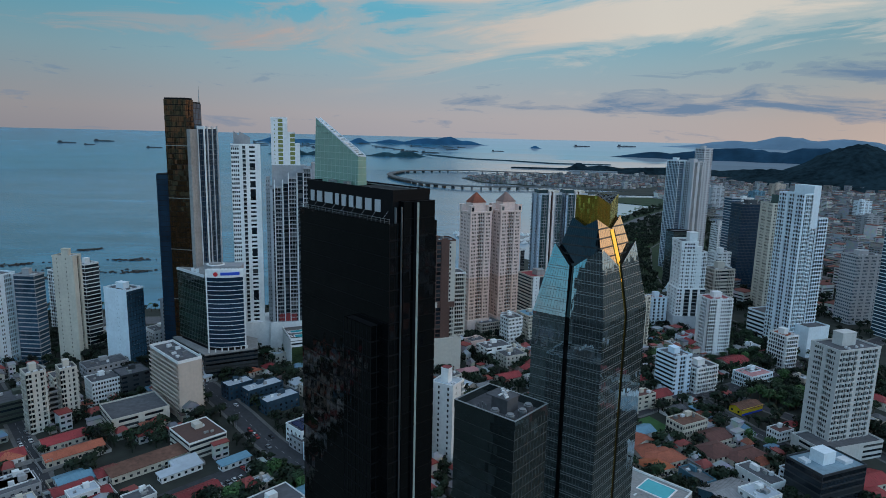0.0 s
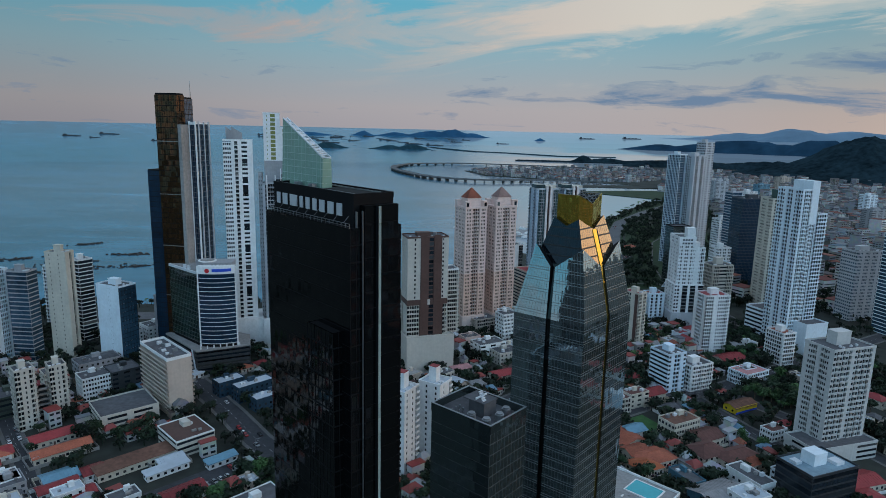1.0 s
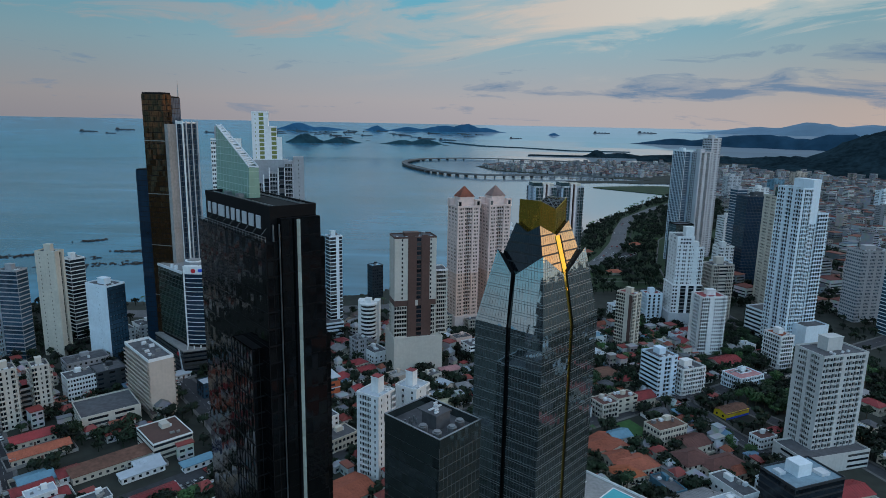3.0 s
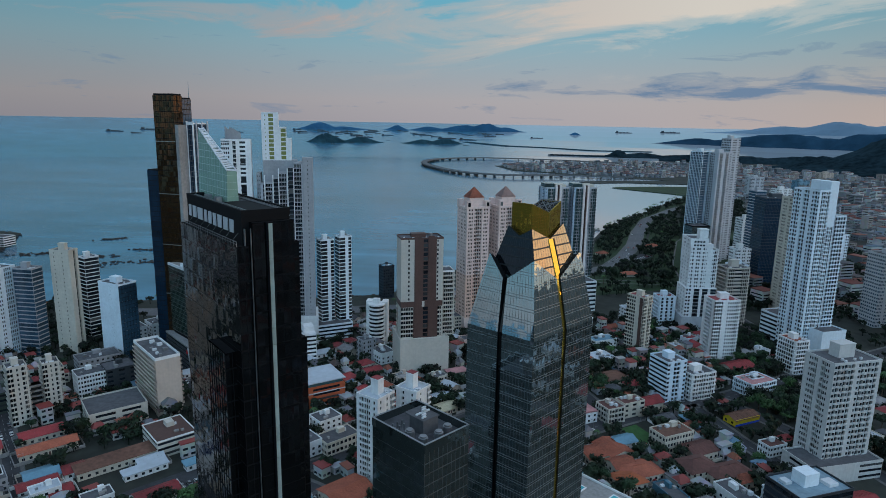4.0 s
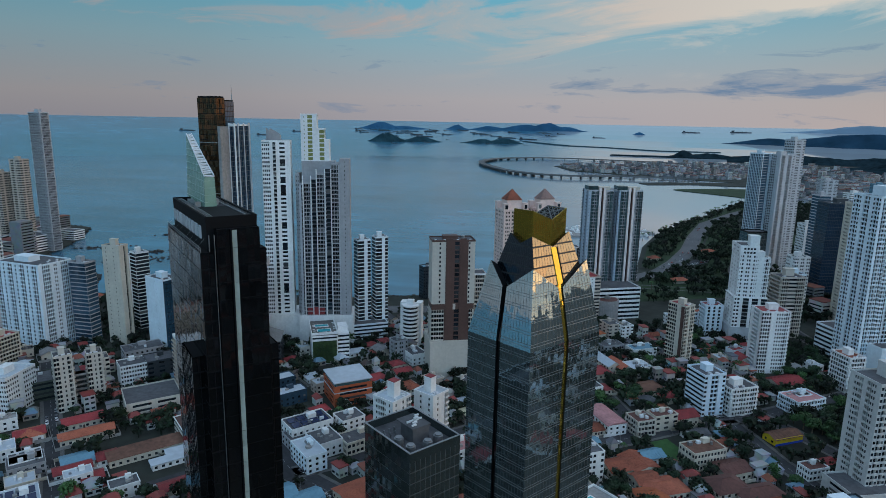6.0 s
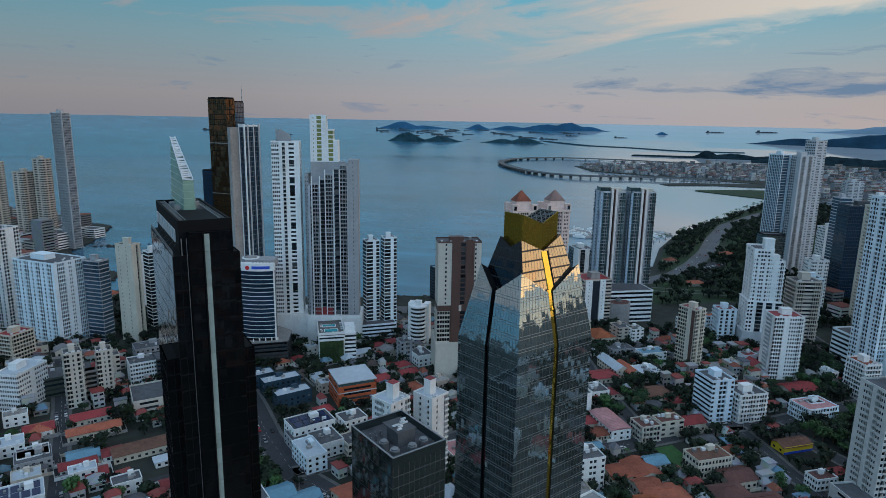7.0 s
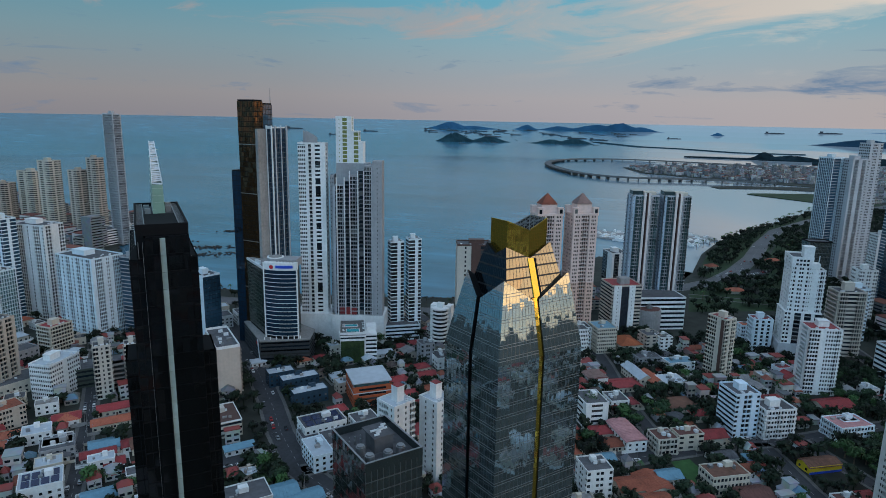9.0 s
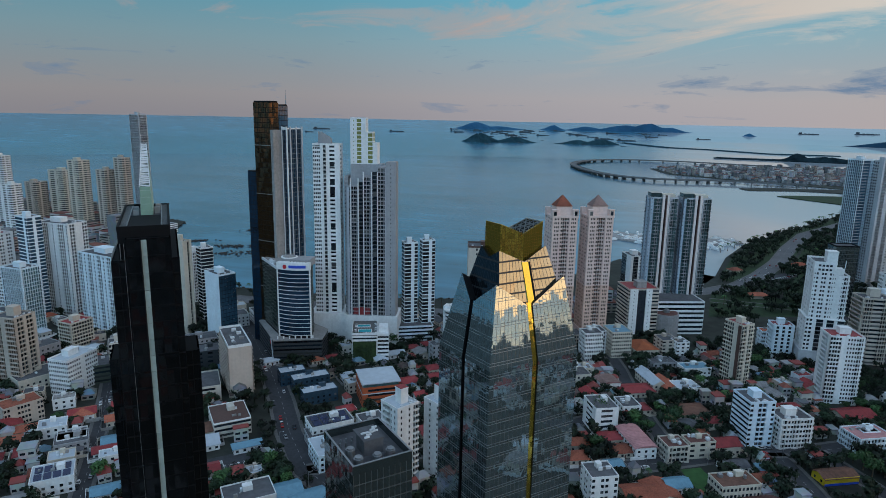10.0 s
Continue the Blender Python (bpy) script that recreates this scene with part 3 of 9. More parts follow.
# ---- dark office slab with the roof fin ----
def bank_tower():
    ob = thing("bank_tower", "slender black mirror-glass office tower with pale roof fin", "skyscraper", -9.3, 130.0, 0, 42.4)
    m = (MULLION, MULLION, BLACKGLASS)
    storeys(ob, 13.0, 36.9, 2, 146.6, 3.6, ["G" * 9, "g" * 24], m, x0=-2.0, y0=0.6)
    storeys(ob, 18.2, 10.5, 2, 124, 3.6, ["G" * 12, "G" * 7], m, x0=-4.3, y0=4.0, name="lower_storey")
    storeys(ob, 8.6, 1.9, 2, 151.2, 3.6, ["g" * 6, "g" * 2], m, x0=0.95, y0=-0.42, name="bay_storey")
    mb = MB()
    mb.box(-0.5, 1.5, 146.6, 9.6, 36.2, 152.6)
    mb.box(-0.56, 1.4, 152.4, 9.66, 1.9, 153.6), mb.box(-0.56, 35.8, 152.4, 9.66, 36.3, 153.6)
    mb.box(-0.56, 1.9, 152.4, -0.1, 35.8, 153.6), mb.box(9.2, 1.9, 152.4, 9.66, 35.8, 153.6)
    part("crown", mb, MULLION, ob, "black roof crown behind a parapet")
    mb = MB()
    mb.box(2.8, 36.3, 2, 7.2, 40.0, 153.0)
    part("rear_bay", mb, BLACKGLASS, ob)
    mb = MB()
    mb.box(0.0, 2.0, 152.5, 9.1, 35.7, 152.7)
    part("roof_deck", mb, ROOFGREY, ob)
    mb = MB()
    mb.box(1.3, 3.4, 152.7, 7.9, 19.0, 153.2)
    part("roof_skylight", mb, MULLION, ob)
    mb = MB()
    for i in range(23):
        y = 2.4 + i * 1.5
        mb.box(-0.1, y, 153.2, 1.2, y + 0.12, 153.35), mb.box(8.0, y, 153.2, 9.2, y + 0.12, 153.35)
    mb.box(1.2, 2.0, 153.2, 1.35, 35.7, 153.4), mb.box(7.85, 2.0, 153.2, 8.0, 35.7, 153.4)
    part("roof_trellis", mb, STEELLINE, ob)
    for i, (x, y) in enumerate(((2.4, 23.0), (7.0, 25.5), (2.2, 29.0), (7.2, 31.0))):
        mb = MB()
        mb.box(x - 0.6, y - 0.9, 152.7, x + 0.6, y + 0.9, 153.9 + 0.3 * (i % 2))
        part("roof_unit", mb, METAL, ob)
    # ledge rail and outriggers along the long side
    mb = MB()
    for i in range(24):
        y = 0.9 + i * 1.55
        mb.box(-1.95, y, 146.6, -1.85, y + 0.08, 147.6)
    mb.box(-1.95, 0.8, 147.55, -1.85, 37.3, 147.65), mb.box(-1.95, 0.8, 147.05, -1.85, 37.3, 147.12)
    part("ledge_railing", mb, STEELLINE, ob, "grey steel ledge railing")
    mb = MB()
    for i in range(9):
        y = 3 + i * 4.0
        mb.face(((-1.9, y, 147.6), (-1.9, y + 0.14, 147.6), (-0.6, y + 0.14, 149.0), (-0.6, y, 149.0)))
    part("outriggers", mb, STEELLINE, ob)["kind"] = "stuff"
    # pale glass strip up the end
    for i in range(41):
        mb = MB()
        mb.box(3.9, -0.62, 2.2 + i * 3.63, 4.95, -0.38, 5.75 + i * 3.63)
        part("light_strip", mb, PALESTRIP, ob)
    mb = MB()
    mb.box(3.68, -1.25, 2, 3.83, -0.43, 151.1)
    part("strip_fin", mb, MULLION, ob)
    mb = MB()
    mb.box(0.62, -0.30, 2, 0.68, 0.2, 150.2)
    part("corner_trim", mb, STEELLINE, ob)
    mb = MB()
    mb.box(-0.2, 0.7, 146.6, -0.1, 1.4, 150)
    part("corner_flue", mb, STEELLINE, ob)
    # sign: plain pale shapes on the long side
    y = 34.4
    for wd in (2.3, 2.9, 4.0, 2.1, 2.4, 2.3, 2.8, 3.0, 2.7):
        mb = MB()
        mb.box(-0.75, y - wd + 0.75, 148.6, -0.52, y, 151.2)
        part("sign_block", mb, SIGNWHITE, ob, "plain white sign block")
        y -= wd + 0.62
    # fin: hollow wedge of pale glass, thinner towards its tip
    fin = MB()
    y0, y1 = 20.3, 39.6
    fin.prism([(3.5, y0), (6.1, y0), (6.1, y1), (3.5, y1)], 152.7, 168, 0, [(3.7, y0, 159.7), (5.9, y0, 159.7), (5.3, y1, 168.6), (4.1, y1, 168.6)])
    f = part("roof_fin", fin, FINGLASS, ob, "pale green translucent glass fin with a sloping top")
    wide = lambda z, y: 1.30 - 0.2 * min(1, (z - 152.7) / 7) - 0.5 * max(0.0, (z - 159.7) / 8.9)
    for i in range(9):
        mb = MB()
        z = 154.0 + i * 1.6
        far_y = y0 if z < 159.7 else y0 + (z - 159.7) / 8.9 * (y1 - y0) + 0.4
        w0, w1 = wide(min(z, 159.7), 0) + 0.04, wide(z, 0) + 0.05
        mb.prism([(4.8 - w0, far_y), (4.8 + w0, far_y), (4.75 + w1, y1 + 0.03), (4.75 - w1, y1 + 0.03)], z, z + 0.09)
        part("fin_rib", mb, FINLINE, f)
    for i in range(11):
        y = y0 + 0.8 + i * 1.75
        zt = 159.7 + (y - y0) / (y1 - y0) * 8.9
        for sg in (-1, 1):
            mb = MB()
            a0, a1 = 4.8 + sg * 1.33, 4.75 + sg * (wide(zt, y) + 0.05)
            mb.face(((a0, y, 152.8), (a0, y + 0.07, 152.8), (a1, y + 0.07, zt), (a1, y, zt)))
            mb.face(((a0 - sg * 0.05, y, 152.8), (a0, y, 152.8), (a1, y, zt), (a1 - sg * 0.05, y, zt)))
            part("fin_mullion", mb, FINLINE, f)
    # the sloping edge is an open white ladder over the hollow wedge
    at_slope = lambda t, e: Vector((4.8 - 0.1 * t + e * (1.08 - 0.5 * t), y0 + (y1 - y0) * t, 159.75 + 8.9 * t))
    for e in (-1, 1):
        mb = MB()
        p, q = at_slope(0, e), at_slope(1, e)
        for o0, o1 in (((-0.09, 0, 0), (0.09, 0, 0)), ((0.09, 0, 0), (0.09, 0, 0.3)), ((0.09, 0, 0.3), (-0.09, 0, 0.3)), ((-0.09, 0, 0.3), (-0.09, 0, 0))):
            mb.face((p + Vector(o0), p + Vector(o1), q + Vector(o1), q + Vector(o0)))
        part("fin_rail", mb, WHITEMETAL, f)
    rnd = random.Random(14)
    for i in range(24):
        t = (i + 0.5) / 24
        mb = MB()
        p, q = at_slope(t, -1), at_slope(t + rnd.choice((-0.02, 0.0, 0.02)), 1)
        up, th_ = Vector((0, 0, 0.22)), Vector((0, 0.13, 0.06))
        mb.face((p - th_ + up, q - th_ + up, q + th_ + up, p + th_ + up)), mb.face((p - th_, p - th_ + up, q - th_ + up, q - th_)), mb.face((q + th_, q + th_ + up, p + th_ + up, p + th_))
        part("fin_rung", mb, WHITEMETAL, f)
    mb = MB()
    mb.face((at_slope(0, -0.95), at_slope(0, 0.95), at_slope(1, 0.95), at_slope(1, -0.95)))
    part("fin_cap", mb, FINCORE, f)


FINCORE = mat("dark_fin_core", (0.10, 0.14, 0.12), 0.5, grain=0.3)
PALESTRIP = mat("pale_green_strip_glass", (0.30, 0.38, 0.36), 0.3, grain=0.15, jitter=0.4)
bank_tower()


# ---- black glass box with a plant deck ----
def black_box():
    ob = thing("black_glass_office", "black glass office block with a sunken roof plant deck", "office building", 22.2, 170.9, 0, 49)
    b, a, H = 18.0, 23.0, 80.8
    storeys(ob, b, a, 2, H, 3.5, ["G" * 10, "g" * 14], (MULLION, STEELDARK, SMOKEDARK))
    mb = MB()
    mb.box(0.3, 0.3, H - 0.4, b - 0.3, a - 0.3, H + 0.1)
    part("roof_deck", mb, ROOFGREY, ob)
    for q in ((-0.1, -0.1, b + 0.1, 0.35), (-0.1, a - 0.35, b + 0.1, a + 0.1), (-0.1, 0.35, 0.35, a - 0.35), (b - 0.35, 0.35, b + 0.1, a - 0.35)):
        mb = MB()
        mb.box(q[0], q[1], H, q[2], q[3], H + 2.6)
        part("parapet", mb, SMOKEDARK, ob)
        mb = MB()
        mb.box(q[0] - 0.05, q[1] - 0.05, H + 2.6, q[2] + 0.05, q[3] + 0.05, H + 2.75)
        part("coping", mb, STEELLINE, ob)
    mb = MB()
    mb.box(6.5, 7.5, H, 12.5, 13.5, H + 4.6), mb.box(6.2, 7.2, H + 4.6, 12.8, 15.5, H + 5.0)
    part("plant_room", mb, ROOFGREY, ob, "dark grey plant room with a wide flat lid")
    mb = MB()
    for k in range(5):
        mb.box(7.0 + k * 1.1, 8.4 + k * 1.2, H + 5.05, 8.6 + k * 1.1, 8.9 + k * 1.2, H + 5.5)
    mb.box(7.0, 11.0, H + 5.05, 12.4, 11.5, H + 5.5)
    part("white_lattice", mb, WHITEMETAL, ob, "folded white antenna lattice")
    for x, y in ((3.2, 4.0), (8.6, 3.2), (3.0, 9.5), (13.2, 4.2)):
        mb = MB()
        mb.cyl(x, y, H + 0.1, 1.4, 2.3, 16), mb.cyl(x, y, H + 2.4, 1.05, 0.5, 16)
        part("cooling_tower", mb, METAL, ob)
    for k in range(6):
        mb = MB()
        mb.cyl(2 + k * 0.9, 15 + (k % 2) * 2, H + 0.1, 0.25, 1.6, 8)
        part("vent_pipe", mb, METAL, ob)
    mb = MB()
    mb.box(9, 1.4, H + 0.1, 13.6, 2.6, H + 1.0)
    part("red_roof_hatch", mb, REDROOF, ob)


STEELDARK = mat("dull_steel_mullion", (0.16, 0.17, 0.17), 0.4, 0.6, grain=0.1)
SMOKEDARK = mirror_glass("dark_mirror_glass", (0.115, 0.145, 0.145), 0.8, 0.05, 0.8, pane=(1.55, 1.54, 3.5), tilt=0.05)
black_box()


# ---- faceted tower with the gold crown ----
def crown_tower():
    ob = thing("gold_crowned_tower", "faceted grey mirror-glass tower with a gold crown", "skyscraper", 53.0, 199.5, 0, 47)
    ob.scale = (1.06, 0.87, 1.0)
    Z0, ZS, ZT, ZV = 2.0, 105.5, 129.6, 122.6
    # four corner petals parted by slots; feet upright, tops raked inwards to a tip: corner, tip, and the slot's foot and head on either side
    corner = [(-1.9, -2.0), (29.5, -0.6), (27.6, 29.6), (-4.3, 28.0)]
    apex = [(2.3, 3.5), (26.1, 4.4), (25.4, 25.0), (0.7, 23.3)]
    slot_foot = [(13.8, -1.3), (28.6, 14.3), (12.2, 28.8), (-3.1, 12.8)]
    slot_head = [(13.1, 2.4), (27.2, 14.6), (13.3, 26.6), (1.0, 14.7)]
    heart = Vector((14.0, 14.2))

    def out_of(a, b):
        d = (b - a).normalized()
        n = Vector((d.y, -d.x))
        return n if n.dot(a - heart) > 0 else -n

    def side(i, j):
        """The outline of petal i's face towards slot j: foot and head points of its corner and of its slot edge."""
        e0, e1 = Vector(corner[i]), Vector(slot_foot[j])
        t0, t1 = Vector(apex[i]), Vector(slot_head[j])
        g = 1.0
        f1 = e1 + (e0 - e1).normalized() * g
        n = out_of(e0, f1)
        # the slot's head is set into the plane that the foot line and the tip span
        t1 = t1 + (t0 - t1).normalized() * g
        want = (t0 - e0).dot(n) * (ZV - ZS) / (ZT - ZS)
        return e0, f1, t0, t1 + n * (want - (t1 - e0).dot(n))

    def at_level(q, z):
        """Where a level line runs over that face: its two ends, or nothing above the tip."""
        e0, e1, t0, t1 = q
        if z <= ZS:
            return e0, e1
        p = e0.lerp(t0, (z - ZS) / (ZT - ZS))
        if z <= ZV:
            return p, e1.lerp(t1, (z - ZS) / (ZV - ZS))
        return p, t1.lerp(t0, (z - ZV) / (ZT - ZV))

    def quad(mb, a, b, c, d, n, mi=0):
        """A face turned so that it looks along n."""
        q = [Vector(v) for v in (a, b, c, d)]
        m = (q[1] - q[0]).cross(q[2] - q[0])
        mb.face(q if m.x * n.x + m.y * n.y > 0 else list(reversed(q)), mi)

    for i in range(4):
        faces = [(side(i, j), out_of(*side(i, j)[:2])) for j in (i, (i - 1) % 4)]
        mb = MB()
        for (e0, e1, t0, t1), n in faces:
            quad(mb, (*e0, Z0), (*e1, Z0), (*e1, ZS), (*e0, ZS), n)
            quad(mb, (*e0, ZS), (*e1, ZS), (*t1, ZV), (*t0, ZT), n)
            # the return into the slot
            r0, r1 = e1 - n * 1.6, t1 - n * 1.6
            mb.face(((*e1, Z0), (*r0, Z0), (*r0, ZS), (*e1, ZS)), 1)
            mb.face(((*e1, ZS), (*r0, ZS), (*r1, ZV), (*t1, ZV)), 1)
        (a, b) = faces[0][0][3], faces[1][0][3]
        inn = a + b - Vector(apex[i])
        inn = inn.lerp(heart, 0.2)
        mb.face(((*apex[i], ZT), (*a, ZV), (*inn, ZV - 3), (*b, ZV)), 1)
        petal = part("glass_petal", mb, [SMOKEGLASS, MULLION], ob)
        # a pair of pale sills at every floor
        z = Z0 + 3.3
        while z < ZT - 1.2:
            mb = MB()
            for dz in (0.0, 0.85):
                for q, n in faces:
                    p0, p1 = at_level(q, z + dz)
                    q0, q1 = at_level(q, z + dz + 0.16)
                    quad(mb, (*(p0 + n * 0.05), z + dz), (*(p1 + n * 0.05), z + dz), (*(q1 + n * 0.05), z + dz + 0.16), (*(q0 + n * 0.05), z + dz + 0.16), n)
            part("floor_line", mb, SILL, petal)
            z += 3.62
        mb = MB()
        for (e0, e1, t0, t1), n in faces:
            k = 10
            for j in range(1, k):
                u = j / k
                w = (e1 - e0).normalized() * 0.05
                f, g, h_ = e0.lerp(e1, u) + n * 0.03, t0.lerp(t1, u) + n * 0.03, ZT + (ZV - ZT) * u
                quad(mb, (*(f - w), Z0), (*(f + w), Z0), (*(f + w), ZS), (*(f - w), ZS), n)
                quad(mb, (*(f - w), ZS), (*(f + w), ZS), (*(g + w), h_), (*(g - w), h_), n)
        part("mullions", mb, STEELDARK, petal)["kind"] = "stuff"
    # dark core and the glass of the slots
    mb = MB()
    ring = [(x + (14.0 - x) * 0.1, y + (14.2 - y) * 0.1) for x, y in corner]
    mb.prism(ring, Z0, ZS)
    mb.prism(ring, ZS, 120.5, 0, [(3.3, 4.2), (25.2, 4.2), (25.2, 25.2), (3.3, 25.2)])
    part("core", mb, MULLION, ob)
    for j, gold in ((0, True), (1, False), (2, True), (3, False)):
        n = out_of(Vector(corner[j]), Vector(corner[(j + 1) % 4]))
        d = Vector((-n.y, n.x)) * 1.0
        f, g = Vector(slot_foot[j]) - n * 0.5, Vector(slot_head[j]) - n * 0.5
        for z0, z1, a, b in ((Z0, ZS, f, f), (ZS, 123.2, f, g)):
            mb = MB()
            quad(mb, (*(a - d), z0), (*(a + d), z0), (*(b + d), z1), (*(b - d), z1), n)
            quad(mb, (*(a - d - n), z0), (*(a + d - n), z0), (*(b + d - n), z1), (*(b - d - n), z1), -n)
            part("slot_glass", mb, GOLDGLASS if gold else BLACKGLASS, ob, "gold glass slot" if gold else "")
    # second tier: one tapering block, its faces notched between four tips
    low4 = [(2.6, 1.6), (26.6, 2.0), (26.0, 26.4), (1.0, 26.6)]
    top4 = [(5.5, 8.5), (22.2, 9.6), (22.0, 19.6), (4.8, 18.9)]
    notch = [(13.8, 7.75, 134.6), (22.65, 14.4, 135.8), (13.6, 20.2, 135.8), (4.75, 13.4, 136.0)]
    zb, zt = 117.0, 138.6
    for i in range(4):
        k = (i + 1) % 4
        lo0, lo1, hi0, hi1 = Vector((*low4[i], zb)), Vector((*low4[k], zb)), Vector((*top4[i], zt)), Vector((*top4[k], zt))
        v = Vector(notch[i])
        n = out_of(Vector(low4[i]), Vector(low4[k]))
        mb = MB()
        lm = lo0.lerp(lo1, 0.5)
        mb.face((lo0, lm, v, hi0)), mb.face((lm, lo1, hi1, v))
        mb.face((hi0, v, hi1, (13.8, 14.2, 133.0)), 1)
        facet = part("upper_facet", mb, [(CHAMPAGNE, NAVYMIRROR)[i % 2], MULLION], ob, ("pale champagne mirror glass", "dark navy mirror glass")[i % 2])
        z = 119.6
        while z < 137.6:
            mb = MB()
            for lo, hi in ((lo0, hi0), (lo1, hi1)):
                f = lambda zz: (lo.lerp(hi, (zz - zb) / (zt - zb)), lm.lerp(v, (zz - zb) / (v.z - zb)) if zz <= v.z else v.lerp(hi, (zz - v.z) / (zt - v.z)))
                (p0, p1), (q0, q1) = f(z), f(z + 0.5)
                o = Vector((n.x, n.y, 0)) * 0.06
                quad(mb, p0 + o, p1 + o, q1 + o, q0 + o, n)
            part("floor_line", mb, SPANDREL, facet)
            z += 3.1
        mb = MB()
        for j in range(1, 16):
            u = j / 16
            if j == 8:
                continue
            p = lo0.lerp(lo1, u)
            q = hi0.lerp(v, u * 2) if u < 0.5 else v.lerp(hi1, u * 2 - 1)
            w = (lo1 - lo0).normalized() * 0.04
            o = Vector((n.x, n.y, 0)) * 0.04
            quad(mb, p - w + o, p + w + o, q + w + o, q - w + o, n)
        part("mullions", mb, SPANDREL, facet)["kind"] = "stuff"
        if i in (0, 2):
            d, o = (lo1 - lo0).normalized() * 1.05, Vector((n.x, n.y, 0))
            mb = MB()
            quad(mb, lm - d + o * 0.3, lm + d + o * 0.3, v + d + o * 0.3, v - d + o * 0.3, n)
            for e in (-1, 1):
                mb.face((lm + d * e + o * 0.3, lm + d * e - o * 0.2, v + d * e - o * 0.2, v + d * e + o * 0.3))
            part("gold_slot", mb, GOLDGLASS, ob, "gold glass slot")
            mb = MB()
            quad(mb, lm + d * 1.1 + o * 0.2, lm + d * 1.75 + o * 0.2, v + d * 1.75 + o * 0.2, v + d * 1.1 + o * 0.2, n)
            part("slot_reveal", mb, MULLION, ob)
    # gold crown: tall gold panels on a rectangle, folded down to a valley across the middle
    l_, n_, m_, r_, b_, k_ = (6.1, 18.9, 146.3), (6.1, 9.3, 146.4), (13.6, 8.6, 143.2), (21.2, 10.3, 146.2), (20.8, 19.3, 146.2), (13.5, 19.4, 143.2)
    c = (13.6, 14.2)
    for p, q in ((n_, m_), (m_, r_), (r_, b_), (b_, k_), (k_, l_), (l_, n_)):
        mb = MB()
        ins = lambda v_, z: (c[0] + (v_[0] - c[0]) * 0.97, c[1] + (v_[1] - c[1]) * 0.97, z)
        quad(mb, (p[0], p[1], 131.5), (q[0], q[1], 131.5), q, p, out_of(Vector(p[:2]), Vector(q[:2])))
        mb.face((ins(q, 131.5), ins(p, 131.5), ins(p, p[2]), ins(q, q[2])))
        mb.face((p, q, ins(q, q[2]), ins(p, p[2])))
        panel = part("gold_panel", mb, GOLDGLASS, ob, "gold mirror-glass crown panel")
        d = Vector((q[0] - p[0], q[1] - p[1], 0)).normalized()
        o = out_of(Vector(p[:2]), Vector(q[:2])) * 0.04
        mb, w = MB(), 0.022
        for j in range(1, 10):
            x, y, z = [u + (v_ - u) * j / 10 for u, v_ in zip(p, q)]
            quad(mb, (x + o.x - d.x * w, y + o.y - d.y * w, 131.5), (x + o.x + d.x * w, y + o.y + d.y * w, 131.5), (x + o.x + d.x * w, y + o.y + d.y * w, z), (x + o.x - d.x * w, y + o.y - d.y * w, z), o)
        for j in range(15):
            z = 131.9 + j
            if z < min(p[2], q[2]):
                quad(mb, (p[0] + o.x, p[1] + o.y, z - w), (q[0] + o.x, q[1] + o.y, z - w), (q[0] + o.x, q[1] + o.y, z + w), (p[0] + o.x, p[1] + o.y, z + w), o)
        part("panel_mullion", mb, BRONZELINE, panel)["kind"] = "stuff"
    dn = lambda v_, z=0.35: Vector((c[0] + (v_[0] - c[0]) * 0.965, c[1] + (v_[1] - c[1]) * 0.965, v_[2] - z))
    mb = MB()
    for tri in ((l_, n_, m_, k_), (m_, r_, b_, k_)):
        mb.face([dn(v_, 0.6) for v_ in tri])
    part("roof_slope", mb, MULLION, ob)

    def rod(mb, p, q, r=0.13):
        d = (q - p).normalized()
        s_ = d.cross(Vector((0, 0, 1))).normalized() * r
        u_ = s_.cross(d).normalized() * r
        for f, g in ((s_, u_), (u_, -s_), (-s_, -u_), (-u_, s_)):
            mb.face((p + f, q + f, q + g, p + g))

    mb = MB()
    for a, b, e, f in ((m_, r_, b_, k_), (n_, m_, k_, l_)):
        A, B, E, F = [dn(v_, 0.2) for v_ in (a, b, e, f)]
        for p, q in ((A, B), (B, E), (E, F), (F, A), (A, E), (B, F)):
            rod(mb, p, q, 0.2)
        for k in (0.25, 0.5, 0.75):
            rod(mb, A.lerp(B, k), F.lerp(E, k)), rod(mb, A.lerp(F, k), B.lerp(E, k))
            rod(mb, A.lerp(B, k), B.lerp(E, 1 - k)), rod(mb, F.lerp(E, k), A.lerp(F, 1 - k))
    part("roof_lattice", mb, STEELDARK, ob, "dark steel roof lattice")


SILL = mat("pale_glass_sill", (0.28, 0.295, 0.29), 0.4, 0.3, grain=0.1)
SPANDREL = mat("dark_spandrel", (0.02, 0.022, 0.024), 0.35, grain=0.1)
CHAMPAGNE = mirror_glass("champagne_mirror_glass", (0.48, 0.40, 0.29), 0.92, 0.04, 0.4, pane=(2.0, 2.0, 3.1), tilt=0.02)
NAVYMIRROR = mirror_glass("navy_mirror_glass", (0.028, 0.043, 0.058), 0.92, 0.04, 0.4, pane=(2.0, 2.0, 3.1), tilt=0.02)
BRONZELINE = mat("bronze_mullion", (0.20, 0.11, 0.03), 0.4, 0.7, grain=0.1)
crown_tower()


# ---- towers along the shore ----
NAVYPANE = mat("navy_blade_glass", (0.012, 0.03, 0.055), 0.1, grain=0.25, scale=0.3, jitter=0.4, spec=0.7)


